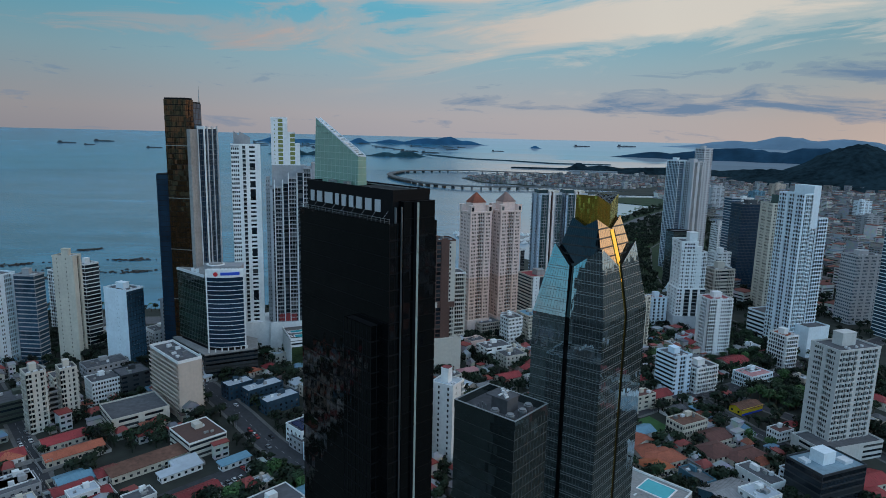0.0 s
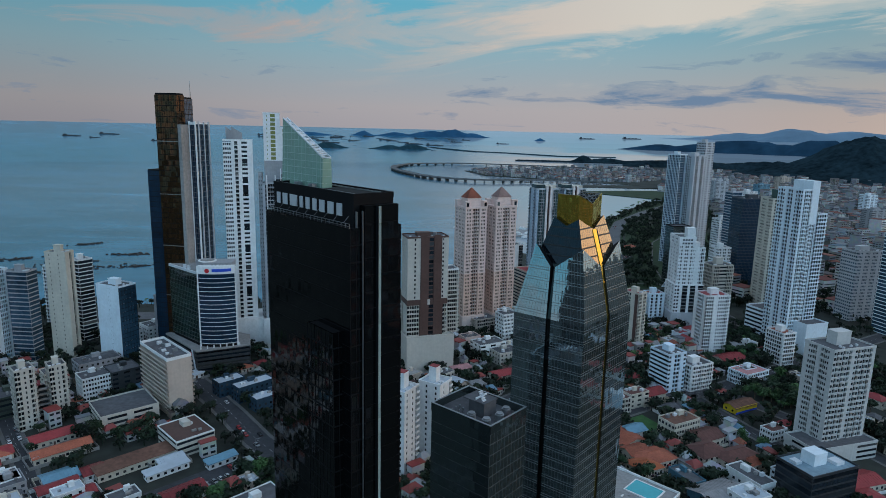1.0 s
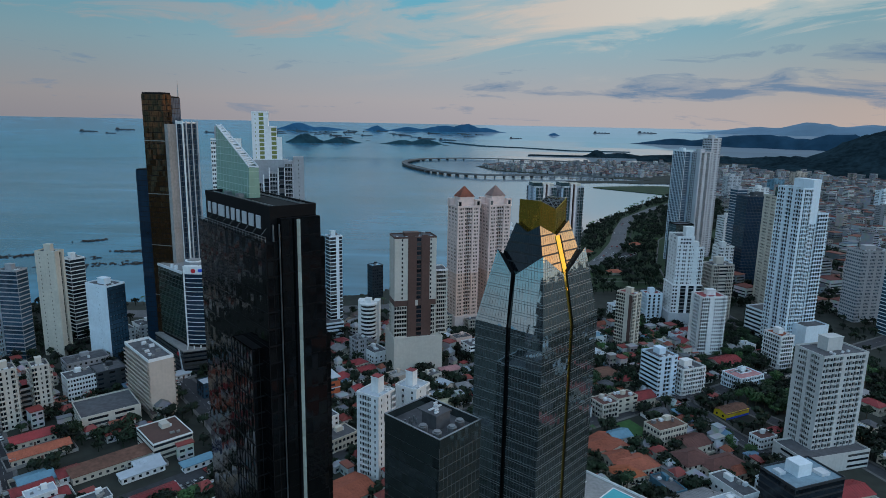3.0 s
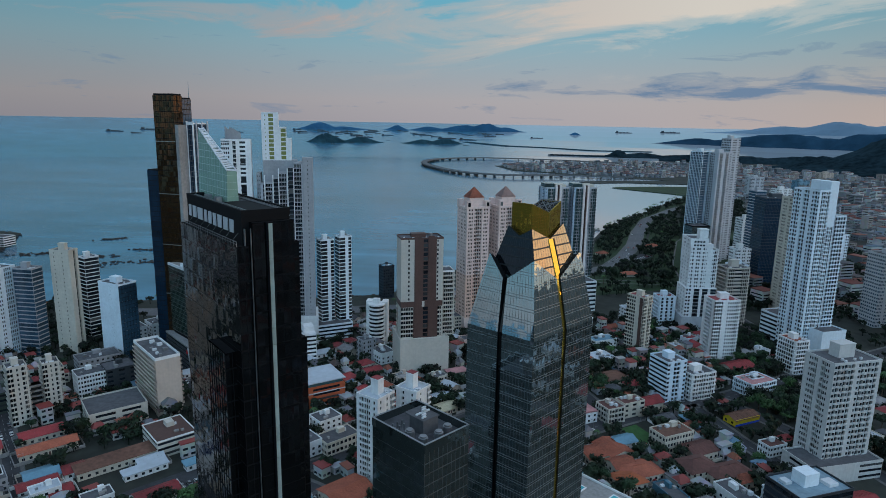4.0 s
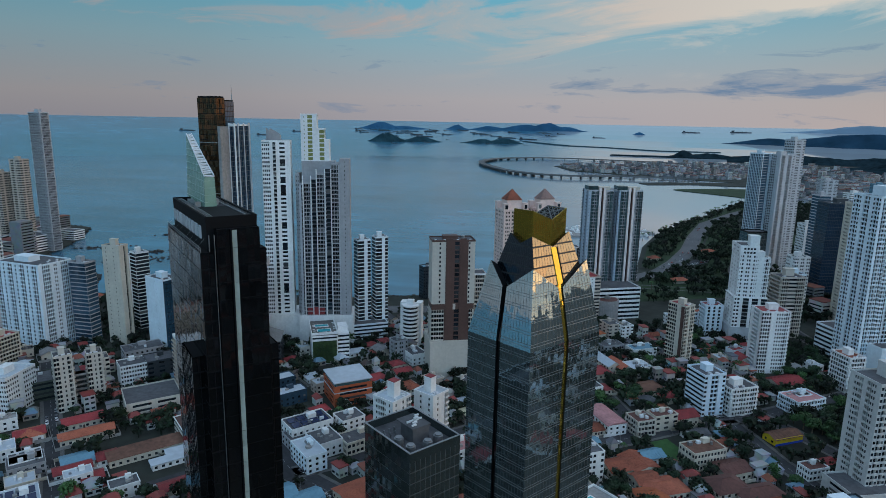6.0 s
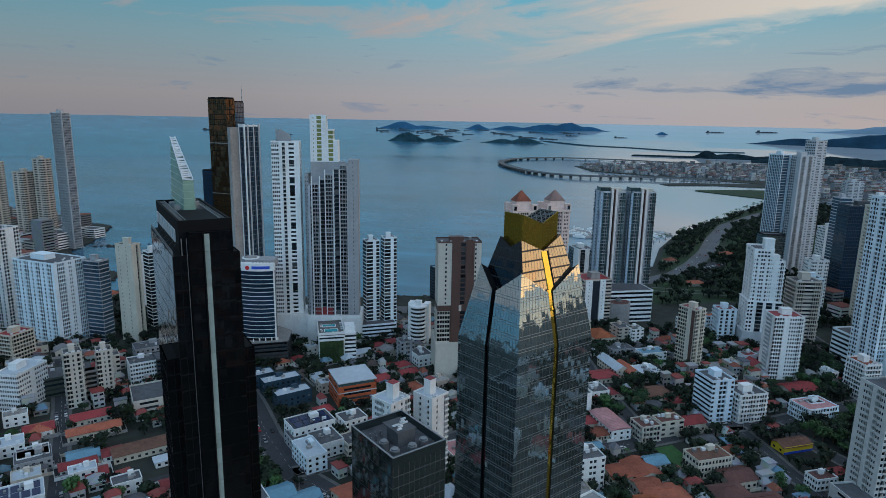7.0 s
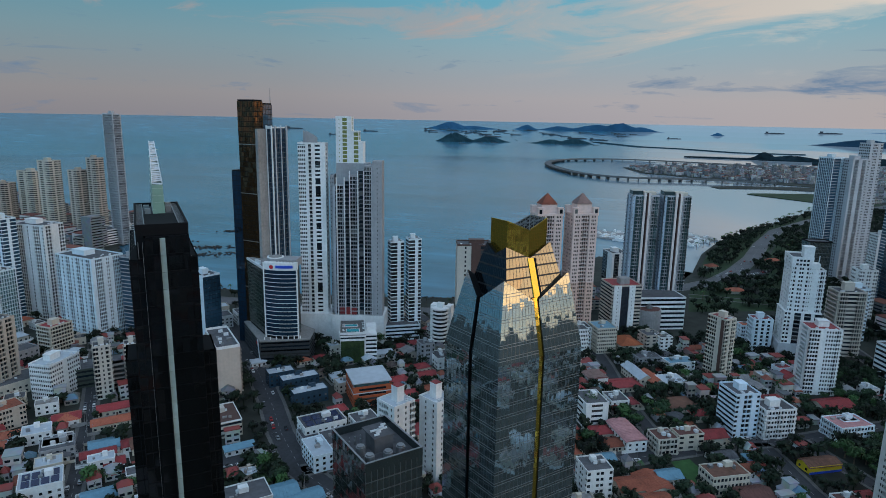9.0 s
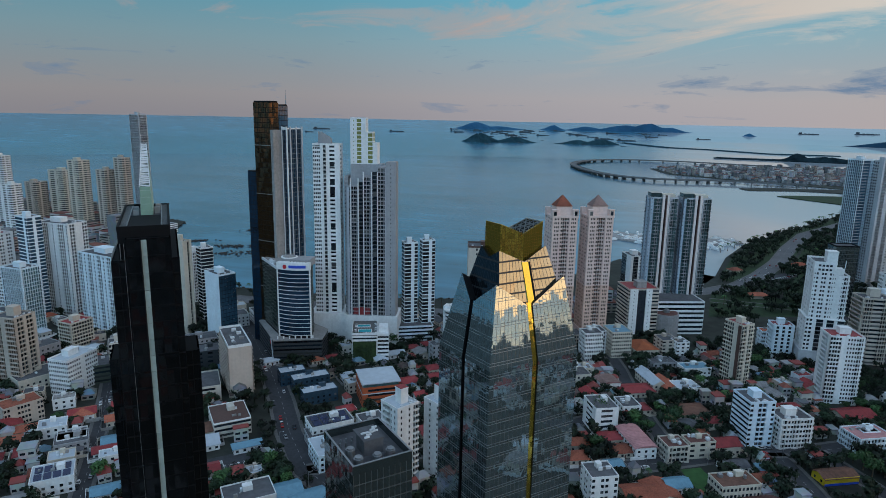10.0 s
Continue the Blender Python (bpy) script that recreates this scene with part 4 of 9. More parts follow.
def bronze_tower():
    ob = thing("bronze_tower", "tall bronze and blue glass tower with a pale concrete spine", "skyscraper", -175.5, 430.5, 0, 78)
    m = (MULLION, MULLION, BRONZEGLASS)
    storeys(ob, 9, 16, 0, 185, 3.6, ["G" * 5, "G" * 9], m, per=3)
    storeys(ob, 10, 13, 0, 183, 3.6, ["G" * 6, "G" * 7], (MULLION, MULLION, BLUEGLASS), x0=9.02, y0=0.5, name="blue_storey", per=3)
    storeys(ob, 14, 9.4, 0, 134, 3.6, ["G" * 8, "G" * 6], (MULLION, MULLION, NAVYPANE), x0=0.6, y0=16.02, name="wing_storey", per=3)
    mb = MB()
    mb.box(0.3, -2.5, 0, 8.9, -0.05, 165.6)
    part("concrete_spine", mb, CONCRETE, ob, "plain grey concrete spine")
    # narrow glass blade in a white frame, its flank ribbed with white fins
    storeys(ob, 15.6, 5.0, 0, 166, 3.6, ["G" * 8, "GGG"], (MULLION, STEELDARK, NAVYPANE), x0=9.3, y0=-7.5, name="blade_storey", per=3)
    for x0, y0, x1, y1 in ((8.9, -7.9, 9.7, -7.0), (8.9, -3.1, 9.7, -2.2), (12.2, -8.1, 13.2, -7.52), (18.4, -8.1, 19.1, -7.52), (23.9, -8.3, 25.1, -7.52)):
        mb = MB()
        mb.box(x0, y0, 0, x1, y1, 168.0)
        part("white_fin", mb, WHITE if x0 < 10 else GREYWHITE, ob, "white vertical fin")
    mb = MB()
    mb.box(8.95, -7.0, 165.6, 9.75, -3.1, 167.6), mb.box(9.8, -7.4, 166.05, 24.8, -2.6, 167.0)
    part("white_frame_head", mb, WHITE, ob)
    mb = MB()
    mb.box(0.3, 0.3, 185, 8.7, 15.7, 186.2), mb.box(9.1, 0.8, 183, 18.8, 13.2, 184)
    mb.box(0.8, 16.1, 134, 14.4, 25.2, 134.8)
    part("roof_deck", mb, MULLION, ob)
    for z in (10 + 36 * k for k in range(5)):
        mb = MB()
        mb.box(-0.25, -0.1, z, -0.02, 16.05, z + 0.5)
        part("transfer_line", mb, STEELLINE, ob)
    mb = MB()
    mb.cyl(18.2, 1.2, 184, 0.35, 11, 8, 0, 0.08)
    part("mast", mb, METAL, ob)


bronze_tower()


def white_tower():
    ob = thing("white_condo_tower", "tall white condominium tower with a raked crown", "skyscraper", -153.0, 451.6, 0, 18)
    storeys(ob, 5.6, 14, 8, 154, 3.1, ["WWWW", "SWWSWWS"], (WHITE, METAL, WINDOW), name="glazed_storey", per=3)
    storeys(ob, 4.4, 15, 8, 155, 3.1, ["SR", "SSS"], (WHITE, WHITE, WINDOW), x0=5.62, y0=-0.8, opt={"out": 0.9}, name="balcony_storey", per=3)
    storeys(ob, 10.3, 14, 8, 155, 3.1, ["SSLLLSSS", "SwSSwS"], (WHITE, WHITE, WINDOW), x0=10.04, y0=0, name="storey", per=3)
    # flat dark panels paint the shade of taller recesses among the slots
    rnd = random.Random(31)
    for z in (18, 42, 61, 74, 92, 117, 126, 139):
        mb = MB()
        mb.box(12.8, -0.05, z, 16.4, -0.005, z + rnd.choice((3.4, 5.8, 6.6)))
        part("dark_recess", mb, WINDOW, ob, "flat dark glass panel for a loggia's shade")
    flat_roof(ob, 20.3, 14, 155, WHITE, bulk=False)
    for x0, y0, x1, y1 in ((6.0, 2.0, 13.5, 2.8), (2.0, 11.5, 8.0, 12.2)):
        mb = MB()
        mb.prism([(x0, y0), (x1, y0), (x1, y1), (x0, y1)], 155, 165, 0, [(x0, y0, 164.8), (x1, y0, 160.6), (x1, y1, 160.6), (x0, y1, 164.8)])
        part("crown_blade", mb, GREYWALL, ob, "thin raked grey crown wall")
    mb = MB()
    mb.box(8.2, 3.5, 155, 13.2, 10, 159.6)
    part("lift_head", mb, GREYWALL, ob)
    mb = MB()
    mb.box(-4, -4, 0, 30, 22, 24)
    part("podium", mb, WHITE, ob, "blank white podium wall")


white_tower()


def grey_complex():
    ob = thing("grey_condo_complex", "grey high-rise with stepped white crown and lime windows", "skyscraper", -120.5, 455.6, 0, 15)
    g = (GREYMID, METAL, WINDOW)
    for x0, b, y0, a, top, pats, nm in ((-9.0, 2.9, 6, 14, 131, ["v", "SvSvS"], "flank_storey"), (-6.0, 3.4, 1, 22, 124, ["SK", "WWRRRWW"], "corner_storey"), (-2.58, 5.6, 0.2, 22, 125, ["RRR", "WRW"], "balcony_storey"),
                                        (3.04, 4.0, 1.6, 20, 128, ["KKK", "KKK"], "shaft_storey"), (7.06, 6.2, 0.0, 23, 132, ["RRR", "WRW"], "balcony_storey"), (13.28, 4.4, 1.6, 20, 136, ["KKK", "KKK"], "shaft_storey"),
                                        (17.7, 6.2, 0.4, 20, 139, ["RRR", "WRW"], "balcony_storey"), (23.92, 7.4, 0, 14, 142.5, ["SSvSS", "SSSSS"], "spine_storey")):
        mats_ = (SLATEWALL, SLATEWALL, WINDOW) if nm == "shaft_storey" else (GREYWALL, METAL, WINDOW) if nm in ("spine_storey", "flank_storey") else g
        storeys(ob, b, a, 24, top, 3.1, pats, mats_, x0=x0, y0=y0, name=nm, opt={"out": 0.7}, per=3)
        mb = MB()
        mb.box(x0 + 0.1, y0 + 0.1, top, x0 + b - 0.1, y0 + a - 0.2, top + 0.9)
        part("roof_slab", mb, GREYWALL, ob)
    for x in (-2.9, 3.0, 7.0, 13.2, 17.6):
        mb = MB()
        mb.box(x - 0.3, -0.9, 24, x + 0.3, 0.15, 131 if x < 5 else 136)
        part("white_pier", mb, WHITE, ob, "thin white vertical pier")
    mb = MB()
    mb.box(-4.4, 8.2, 124, 20, 21, 141)
    part("transfer_block", mb, GREYWALL, ob, "plain grey transfer block")
    for x0, x1, z, pat in ((-4.5, 7.2, 174.5, "SvSKKSS"), (7.22, 12.4, 164, "SKK"), (12.42, 16.0, 156, "SSS")):
        storeys(ob, x1 - x0, 11, 141, z, 3.1, [pat, "SvSSvS"], (WHITE, WHITE, LIMEGLASS if "K" in pat else WINDOW), x0=x0, y0=9, name="crown_storey", per=3)
        mb = MB()
        mb.box(x0 - 0.1, 8.9, z, x1 + 0.1, 20.1, z + 1.0)
        part("crown_cap", mb, WHITE, ob)
    mb = MB()
    mb.box(-1.5, -0.3, 24.5, 11.5, 0.0, 30.5)
    part("red_base_panels", mb, REDROOF, ob, "dark red panels over the podium deck")
    mb = MB()
    mb.box(-8, -1, 0, 33, 24, 24)
    part("podium", mb, WHITE, ob)


SLATEWALL = mat("slate_render", (0.12, 0.13, 0.15), 0.8)
GREYMID = mat("mid_grey_render", (0.48, 0.47, 0.49), 0.8, grain=0.12, streak=0.5)
grey_complex()


def sign_tower():
    ob = thing("blue_glass_office", "blue curved-glass office tower on a dark podium with a rooftop sign", "office building", -156.9, 405.8, 0, 11)
    # the front bows outwards between two white edges; the flank is flat green glass
    W, n = 24.0, 10
    bow = [(W * i / n, -2.6 * (1 - (2 * i / n - 1) ** 2)) for i in range(n + 1)]
    back = [(20.5, 16.0), (-4.0, 42.0), (-24.3, 29.9)]

    def run(wall, glass, p, q, h, pattern):
        d = Vector((q[0] - p[0], q[1] - p[1]))
        l = d.length
        d /= l
        facade(wall, glass, p, d, (d.y, -d.x), l, h, pattern, {})

    hull = list(bow) + list(back)

    h, z0, floors = 3.02, 20.6, 16
    fw, fg, lw, lg = MB(), MB(), MB(), MB()
    for p, q in zip(bow, bow[1:]):
        run(fw, fg, p, q, h, "g")
        d = Vector((q[0] - p[0], q[1] - p[1])).normalized()
        o = Vector((d.y, -d.x))
        P = [Vector((*v, 0)) for v in (p, q)]
        O = Vector((*(o * 0.35), 0))
        U = Vector((0, 0, 0.36))
        fw.face((P[0] + O, P[1] + O, P[1] + O + U, P[0] + O + U), 1), fw.face((P[0] + U, P[0] + O + U, P[1] + O + U, P[1] + U), 1), fw.face((P[0], P[1], P[1] + O, P[0] + O), 1)
    run(lw, lg, back[2], bow[0], h, "G" * 18)
    for p, q in ((bow[-1], back[0]), (back[0], back[1]), (back[1], back[2])):
        run(lw, lg, p, q, h, "G" * 10)
    meshes = [fw.mesh("front_storey", MULLION, WHITEMETAL), fg.mesh("glazing", NAVYGLASS), lw.mesh("flank_storey", GREENGLASS, STEELDARK), lg.mesh("glazing", OLIVEGLASS)]
    for i in range(floors):
        s = part("front_storey", meshes[0], None, ob, at=(0, 0, z0 + i * h))
        part("glazing", meshes[1], None, s)
        s = part("flank_storey", meshes[2], None, ob, at=(0, 0, z0 + i * h))
        part("glazing", meshes[3], None, s)
    top = z0 + floors * h
    mb = MB()
    mb.prism([(x * 0.97 + 0.3, y * 0.97 + 0.6) for x, y in hull], 18, top + 0.6)
    part("core", mb, MULLION, ob)
    mb = MB()
    band = [(x, y - 0.35) for x, y in bow]
    mb.prism(band + [(W, 3.0), (0, 3.0)], top, top + 5.2)
    part("sign_band", mb, WHITE, ob, "white curved parapet band carrying the sign")
    for x in (0.0, W):
        mb = MB()
        mb.box(x - 0.45, -0.6, 18.5, x + 0.35, 0.5, top + 5.2)
        part("edge_frame", mb, WHITE, ob, "white vertical edge frame")
    mb = MB()
    d = (Vector(back[2]) - Vector(bow[0])).normalized()
    o = Vector((-d.y, d.x)) * 0.6
    a, b = Vector(bow[0]) + d * 2, Vector(back[2])
    mb.prism([tuple(a + o), tuple(b + o), tuple(b - o), tuple(a - o)][::-1], top - 0.6, top + 1.0)
    part("white_coping", mb, WHITEMETAL, ob)
    mb = MB()
    for i in range(4, 9):
        (x0, y0), (x1, y1) = bow[i], bow[i + 1]
        mb.prism([(x0, y0 - 0.75), (x1, y1 - 0.75), (x1, y1 - 0.4), (x0, y0 - 0.4)], top + 1.7, top + 3.6)
    part("sign_bar", mb, SIGNBLUE, ob, "plain blue sign bar")
    mb = MB()
    mb.cyl(0, 0, 0, 1.5, 0.35, 18)
    s = part("sign_disc", mb, SIGNRED, ob, "plain red sign disc", at=(6.4, -2.2, top + 2.3))
    s.rotation_euler = (radians(90), 0, radians(-9))
    mb = MB()
    mb.prism([(x * 0.97 + 0.3, y * 0.97 + 0.6) for x, y in hull], top + 0.6, top + 1.0)
    part("roof_deck", mb, CONCRETE, ob)
    mb = MB()
    mb.prism([(3, 5), (22, 5), (22, 18), (-4, 18)], top + 1.0, top + 6.2)
    part("plant_room", mb, GREYWALL, ob)
    for r, z, hh in ((6.0, 6.2, 0.5), (4.6, 6.7, 0.45)):
        mb = MB()
        mb.cyl(4.5, 12, top + z, r, hh, 28)
        part("roof_disc", mb, CONCRETE if r < 5 else WHITE, ob, "round pale rooftop deck")
    for k in range(6):
        mb = MB()
        mb.box(9 + k * 2.3, 1.0, top + 5.2, 9.5 + k * 2.3, 6.0, top + 5.6)
        part("roof_beam", mb, CONCRETE, ob)
    for k in range(2):
        mb = MB()
        mb.box(-8.5 - k * 3.4, 10.5 + k * 3.4, top + 1, -6.5 - k * 3.4, 12.5 + k * 3.4, top + 3.4)
        part("roof_unit", mb, WHITEMETAL, ob)
    # dark louvred podium with a splayed corner
    pod = [(-1.3, -8.8), (31.6, 0.8), (29, 22), (-4, 46), (-30, 32)]
    pw, pg = MB(), MB()
    for p, q in zip(pod, pod[1:] + pod[:1]):
        run(pw, pg, p, q, 2.9, "L")
    meshes = [pw.mesh("podium_storey", PODDARK, PODDARK), pg.mesh("glazing", WINDOW)]
    for i in range(6):
        s = part("podium_storey", meshes[0], None, ob, at=(0, 0, i * 2.9))
        part("glazing", meshes[1], None, s)
    mb = MB()
    mb.prism([(x * 1.012, y * 1.012) for x, y in pod], 17.4, 18.3)
    part("podium_deck", mb, CONCRETE, ob)
    for k in range(7):
        mb = MB()
        x, y = 0.5 + k * 4.0, -6.2 + k * 1.1
        mb.box(x, y, 18.3, x + 0.7, y + 0.7, 20.3)
        part("planter", mb, WHITE, ob)
    mb = MB()
    d = Vector((-28.7, 40.8)).normalized()
    f = lambda t, z: (*(Vector(pod[0]) + d * t), z)
    g = lambda t, z: (-1.3 + d.x * t - 0.45, -8.8 + d.y * t - 0.3, z)
    mb.face((g(0.2, 0), g(1.6, 0), g(7.4, 17.6), g(6.0, 17.6))), mb.face((g(6.0, 17.6), g(7.4, 17.6), f(7.4, 17.6), f(6.0, 17.6)))
    mb.face((g(0.2, 0), g(6.0, 17.6), f(6.0, 17.6), f(0.2, 0))), mb.face((g(1.6, 0), f(1.6, 0), f(7.4, 17.6), g(7.4, 17.6)))
    part("slanted_fin", mb, WHITEMETAL, ob, "slanted white strut")
    mb = MB()
    mb.cyl(0, 0, 0, 1.4, 0.3, 18)
    s = part("podium_sign_disc", mb, SIGNRED, ob, "plain red sign disc", at=(-6.5, -1.2, 14.0))
    s.rotation_euler = (radians(90), 0, radians(-53))


OLIVEGLASS = mat("olive_curtain_glass", (0.022, 0.040, 0.030), 0.09, grain=0.45, scale=0.12, jitter=0.5, spec=0.8)
NAVYGLASS = mat("navy_curtain_glass", (0.012, 0.03, 0.055), 0.1, grain=0.25, scale=0.3, jitter=0.4, spec=0.7)
PODDARK = mat("dark_podium_panel", (0.035, 0.04, 0.045), 0.5, grain=0.2)
sign_tower()


def pool_block():
    ob = thing("pool_block", "white terraced block with a rooftop pool and a planted green wall", "building", -104.0, 417.3, 0, 25)
    mb = MB()
    mb.box(0, 0.6, 0, 17.6, 32, 21.5)
    part("body", mb, WHITE, ob)
    for z in (17.6, 20.4):
        mb = MB()
        mb.box(-0.5, -0.6, z, 18.2, 0.55, z + 1.2)
        part("balcony_band", mb, WHITE, ob)
        mb = MB()
        mb.box(0.2, 0.45, z + 1.25, 17.4, 0.58, z + 2.7)
        part("ribbon_window", mb, WINDOW, ob)
    mb = MB()
    mb.box(0.4, 0.2, 0.5, 17.2, 0.58, 17.2)
    part("green_wall", mb, HEDGE, ob, "tall planted green wall")
    part("wall_planting", leaf_mass(420, 9.2, 0.6, 9.0, 8, 0.5), LEAFDARK, ob, "climbing plants", at=(8.8, 0.0, 7.6))
    mb = MB()
    mb.box(-0.3, -0.3, 21.5, 18.0, 32, 22.2)
    part("pool_deck", mb, PAVING, ob)
    for q in ((-0.4, -0.5, 18.1, 0.0), (-0.5, 0.0, 0.0, 31.5), (17.6, 0.0, 18.1, 31.5)):
        mb = MB()
        mb.box(q[0], q[1], 22.2, q[2], q[3], 24.0)
        part("deck_parapet", mb, WHITE, ob)
    part("deck_hedge", leaf_mass(260, 9.0, 1.0, 1.2, 9, 0.4), LEAFDARK, ob, "clipped hedge along the deck edge", at=(8.8, 1.3, 23.2))
    for x0, y0, x1, y1 in ((4.5, 5.5, 13.5, 11.5), (3.5, 17.5, 12.5, 22.0)):
        mb = MB()
        mb.box(x0, y0, 22.2, x1, y1, 22.5)
        part("pool", mb, POOL, ob, "turquoise rooftop swimming pool")
        mb = MB()
        for c in ((x0 - 0.5, y0 - 0.5, x1 + 0.5, y0), (x0 - 0.5, y1, x1 + 0.5, y1 + 0.5), (x0 - 0.5, y0, x0, y1), (x1, y0, x1 + 0.5, y1)):
            mb.box(c[0], c[1], 22.2, c[2], c[3], 22.56)
        part("pool_edge", mb, WHITE, ob)
    rnd = random.Random(6)
    for i in range(14):
        mb = MB()
        x, y = 1.2 + (i % 2) * 14.4 + rnd.uniform(0, 0.6), 5.0 + (i // 2) * 3.3
        mb.box(x, y, 22.2, x + 1.6, y + 0.6, 22.6)
        part("sun_lounger", mb, WHITE if i % 3 else METAL, ob)
    storeys(ob, 8.4, 18, 0, 21, 3.0, ["L", "LL"], (WHITE, METAL, WINDOW), x0=17.9, y0=1.5, name="terrace_storey")
    mb = MB()
    mb.box(18.1, 1.7, 21, 26.1, 19.3, 21.8), mb.box(19.0, 8.0, 21.8, 26.0, 19.0, 24.6)
    part("terrace_roof", mb, WHITE, ob)


HEDGE = mat("green_wall_plants", (0.030, 0.055, 0.018), 0.9, grain=0.5, scale=0.5)


def round_tower():
    ob = thing("round_balcony_tower", "slim white round tower ringed by balconies", "apartment tower", -44, 466, 0, 0)
    for k in range(11):
        mb = MB()
        mb.cyl(0, 0, 0, 5.6, 3.1, 20)
        s = part("glazing", mb, WINDOW, ob, at=(0, 0, k * 3.1))
        mb = MB()
        mb.cyl(0, 0, 0, 6.6, 1.25, 20)
        part("balcony_ring", mb, WHITE, s)
    for x, y in ((-6, 3), (6, 3)):
        mb = MB()
        mb.box(x - 2.2, y - 1.5, 0, x + 2.2, y + 6, 36)
        part("stair_shaft", mb, WHITE, ob)
    mb = MB()
    mb.cyl(0, 0, 34.1, 6.8, 1.0, 20), mb.box(-2.5, -1, 35.1, 2.5, 3, 38.5)
    part("roof", mb, WHITE, ob)


def slab_block():
    ob = thing("beige_slab_hotel", "beige slab block with ribbon balconies and open roof well", "hotel", -149, 338, 0, 46)
    storeys(ob, 14, 40, 4, 34, 2.7, ["S", "B" * 12, "B" * 12, "S"], (PEACH, WHITE, WINDOW), opt={"out": 1.0})
    mb = MB()
    mb.box(0, 0, 0, 14, 40, 4)
    part("ground_storey", mb, PEACH, ob)
    flat_roof(ob, 14, 40, 34, WHITE, par=1.6, bulk=False)
    rnd = random.Random(4)
    for k in range(9):
        mb = MB()
        x, y = 2.5 + rnd.random() * 7, 6 + k * 3.5
        mb.box(x, y, 34.1, x + 1.6 + rnd.random() * 1.5, y + 1.8, 35.0 + rnd.random())
        part("roof_unit", mb, WHITEMETAL if k % 2 else METAL, ob)


PEACH = mat("peach_render", (0.56, 0.46, 0.39), 0.85, grain=0.08, streak=0.4)
slab_block()
round_tower()


def brown_tower():
    ob = thing("brown_white_tower", "white tower with brown vertical bands on a blank podium", "apartment tower", -18, 411, 0, 19)
    mb = MB()
    mb.box(0, 0, 0, 34, 29, 25)
    part("podium", mb, CREAMGREY, ob, "plain pale podium wall")
    mb = MB()
    for q in ((-0.1, -0.1, 34.1, 0.25), (-0.1, 28.75, 34.1, 29.1), (-0.1, 0.25, 0.25, 28.75), (33.75, 0.25, 34.1, 28.75)):
        mb.box(q[0], q[1], 25, q[2], q[3], 26.3)
    part("podium_parapet", mb, CREAMGREY, ob)
    storeys(ob, 29, 16, 25, 47, 3.1, ["BBBBBssssKKssssBB", "BBSwwS"], (CREAMGREY, BROWN, WINDOW), x0=1.5, y0=6, name="lower_storey", per=3, opt={"out": 0.5})
    storeys(ob, 29, 16, 47, 51, 4.0, ["ssssssssSsssssss", "ssss"], (CREAMGREY, BROWN, WINDOW), x0=1.5, y0=6, name="belt_storey")
    storeys(ob, 29, 16, 51, 94, 3.1, ["SSSWSSssssKKssssWSS", "SwSSwS"], (CREAMGREY, BROWN, WINDOW), x0=1.5, y0=6, per=3, opt={"out": 0.3})
    storeys(ob, 9, 14, 25, 70, 3.1, ["BBB", "BBB"], (CREAMGREY, METAL, WINDOW), x0=30.6, y0=9, name="side_storey", per=3)
    for x0, x1 in ((10.7, 15.3), (20.2, 24.6)):
        mb = MB()
        mb.box(x0, 5.6, 25.4, x1, 5.98, 96)
        part("brown_panel", mb, BROWN, ob, "dark brown facade panel")
    flat_roof(ob, 29, 16, 94, BROWN, x0=1.5, y0=6, bulk=True, seed=3, bulk_h=2.5)
    flat_roof(ob, 9, 14, 70, WHITE, x0=30.6, y0=9, bulk=False)


CREAMGREY = mat("pale_cream_render", (0.55, 0.51, 0.45), 0.8, grain=0.08, streak=0.5)
brown_tower()


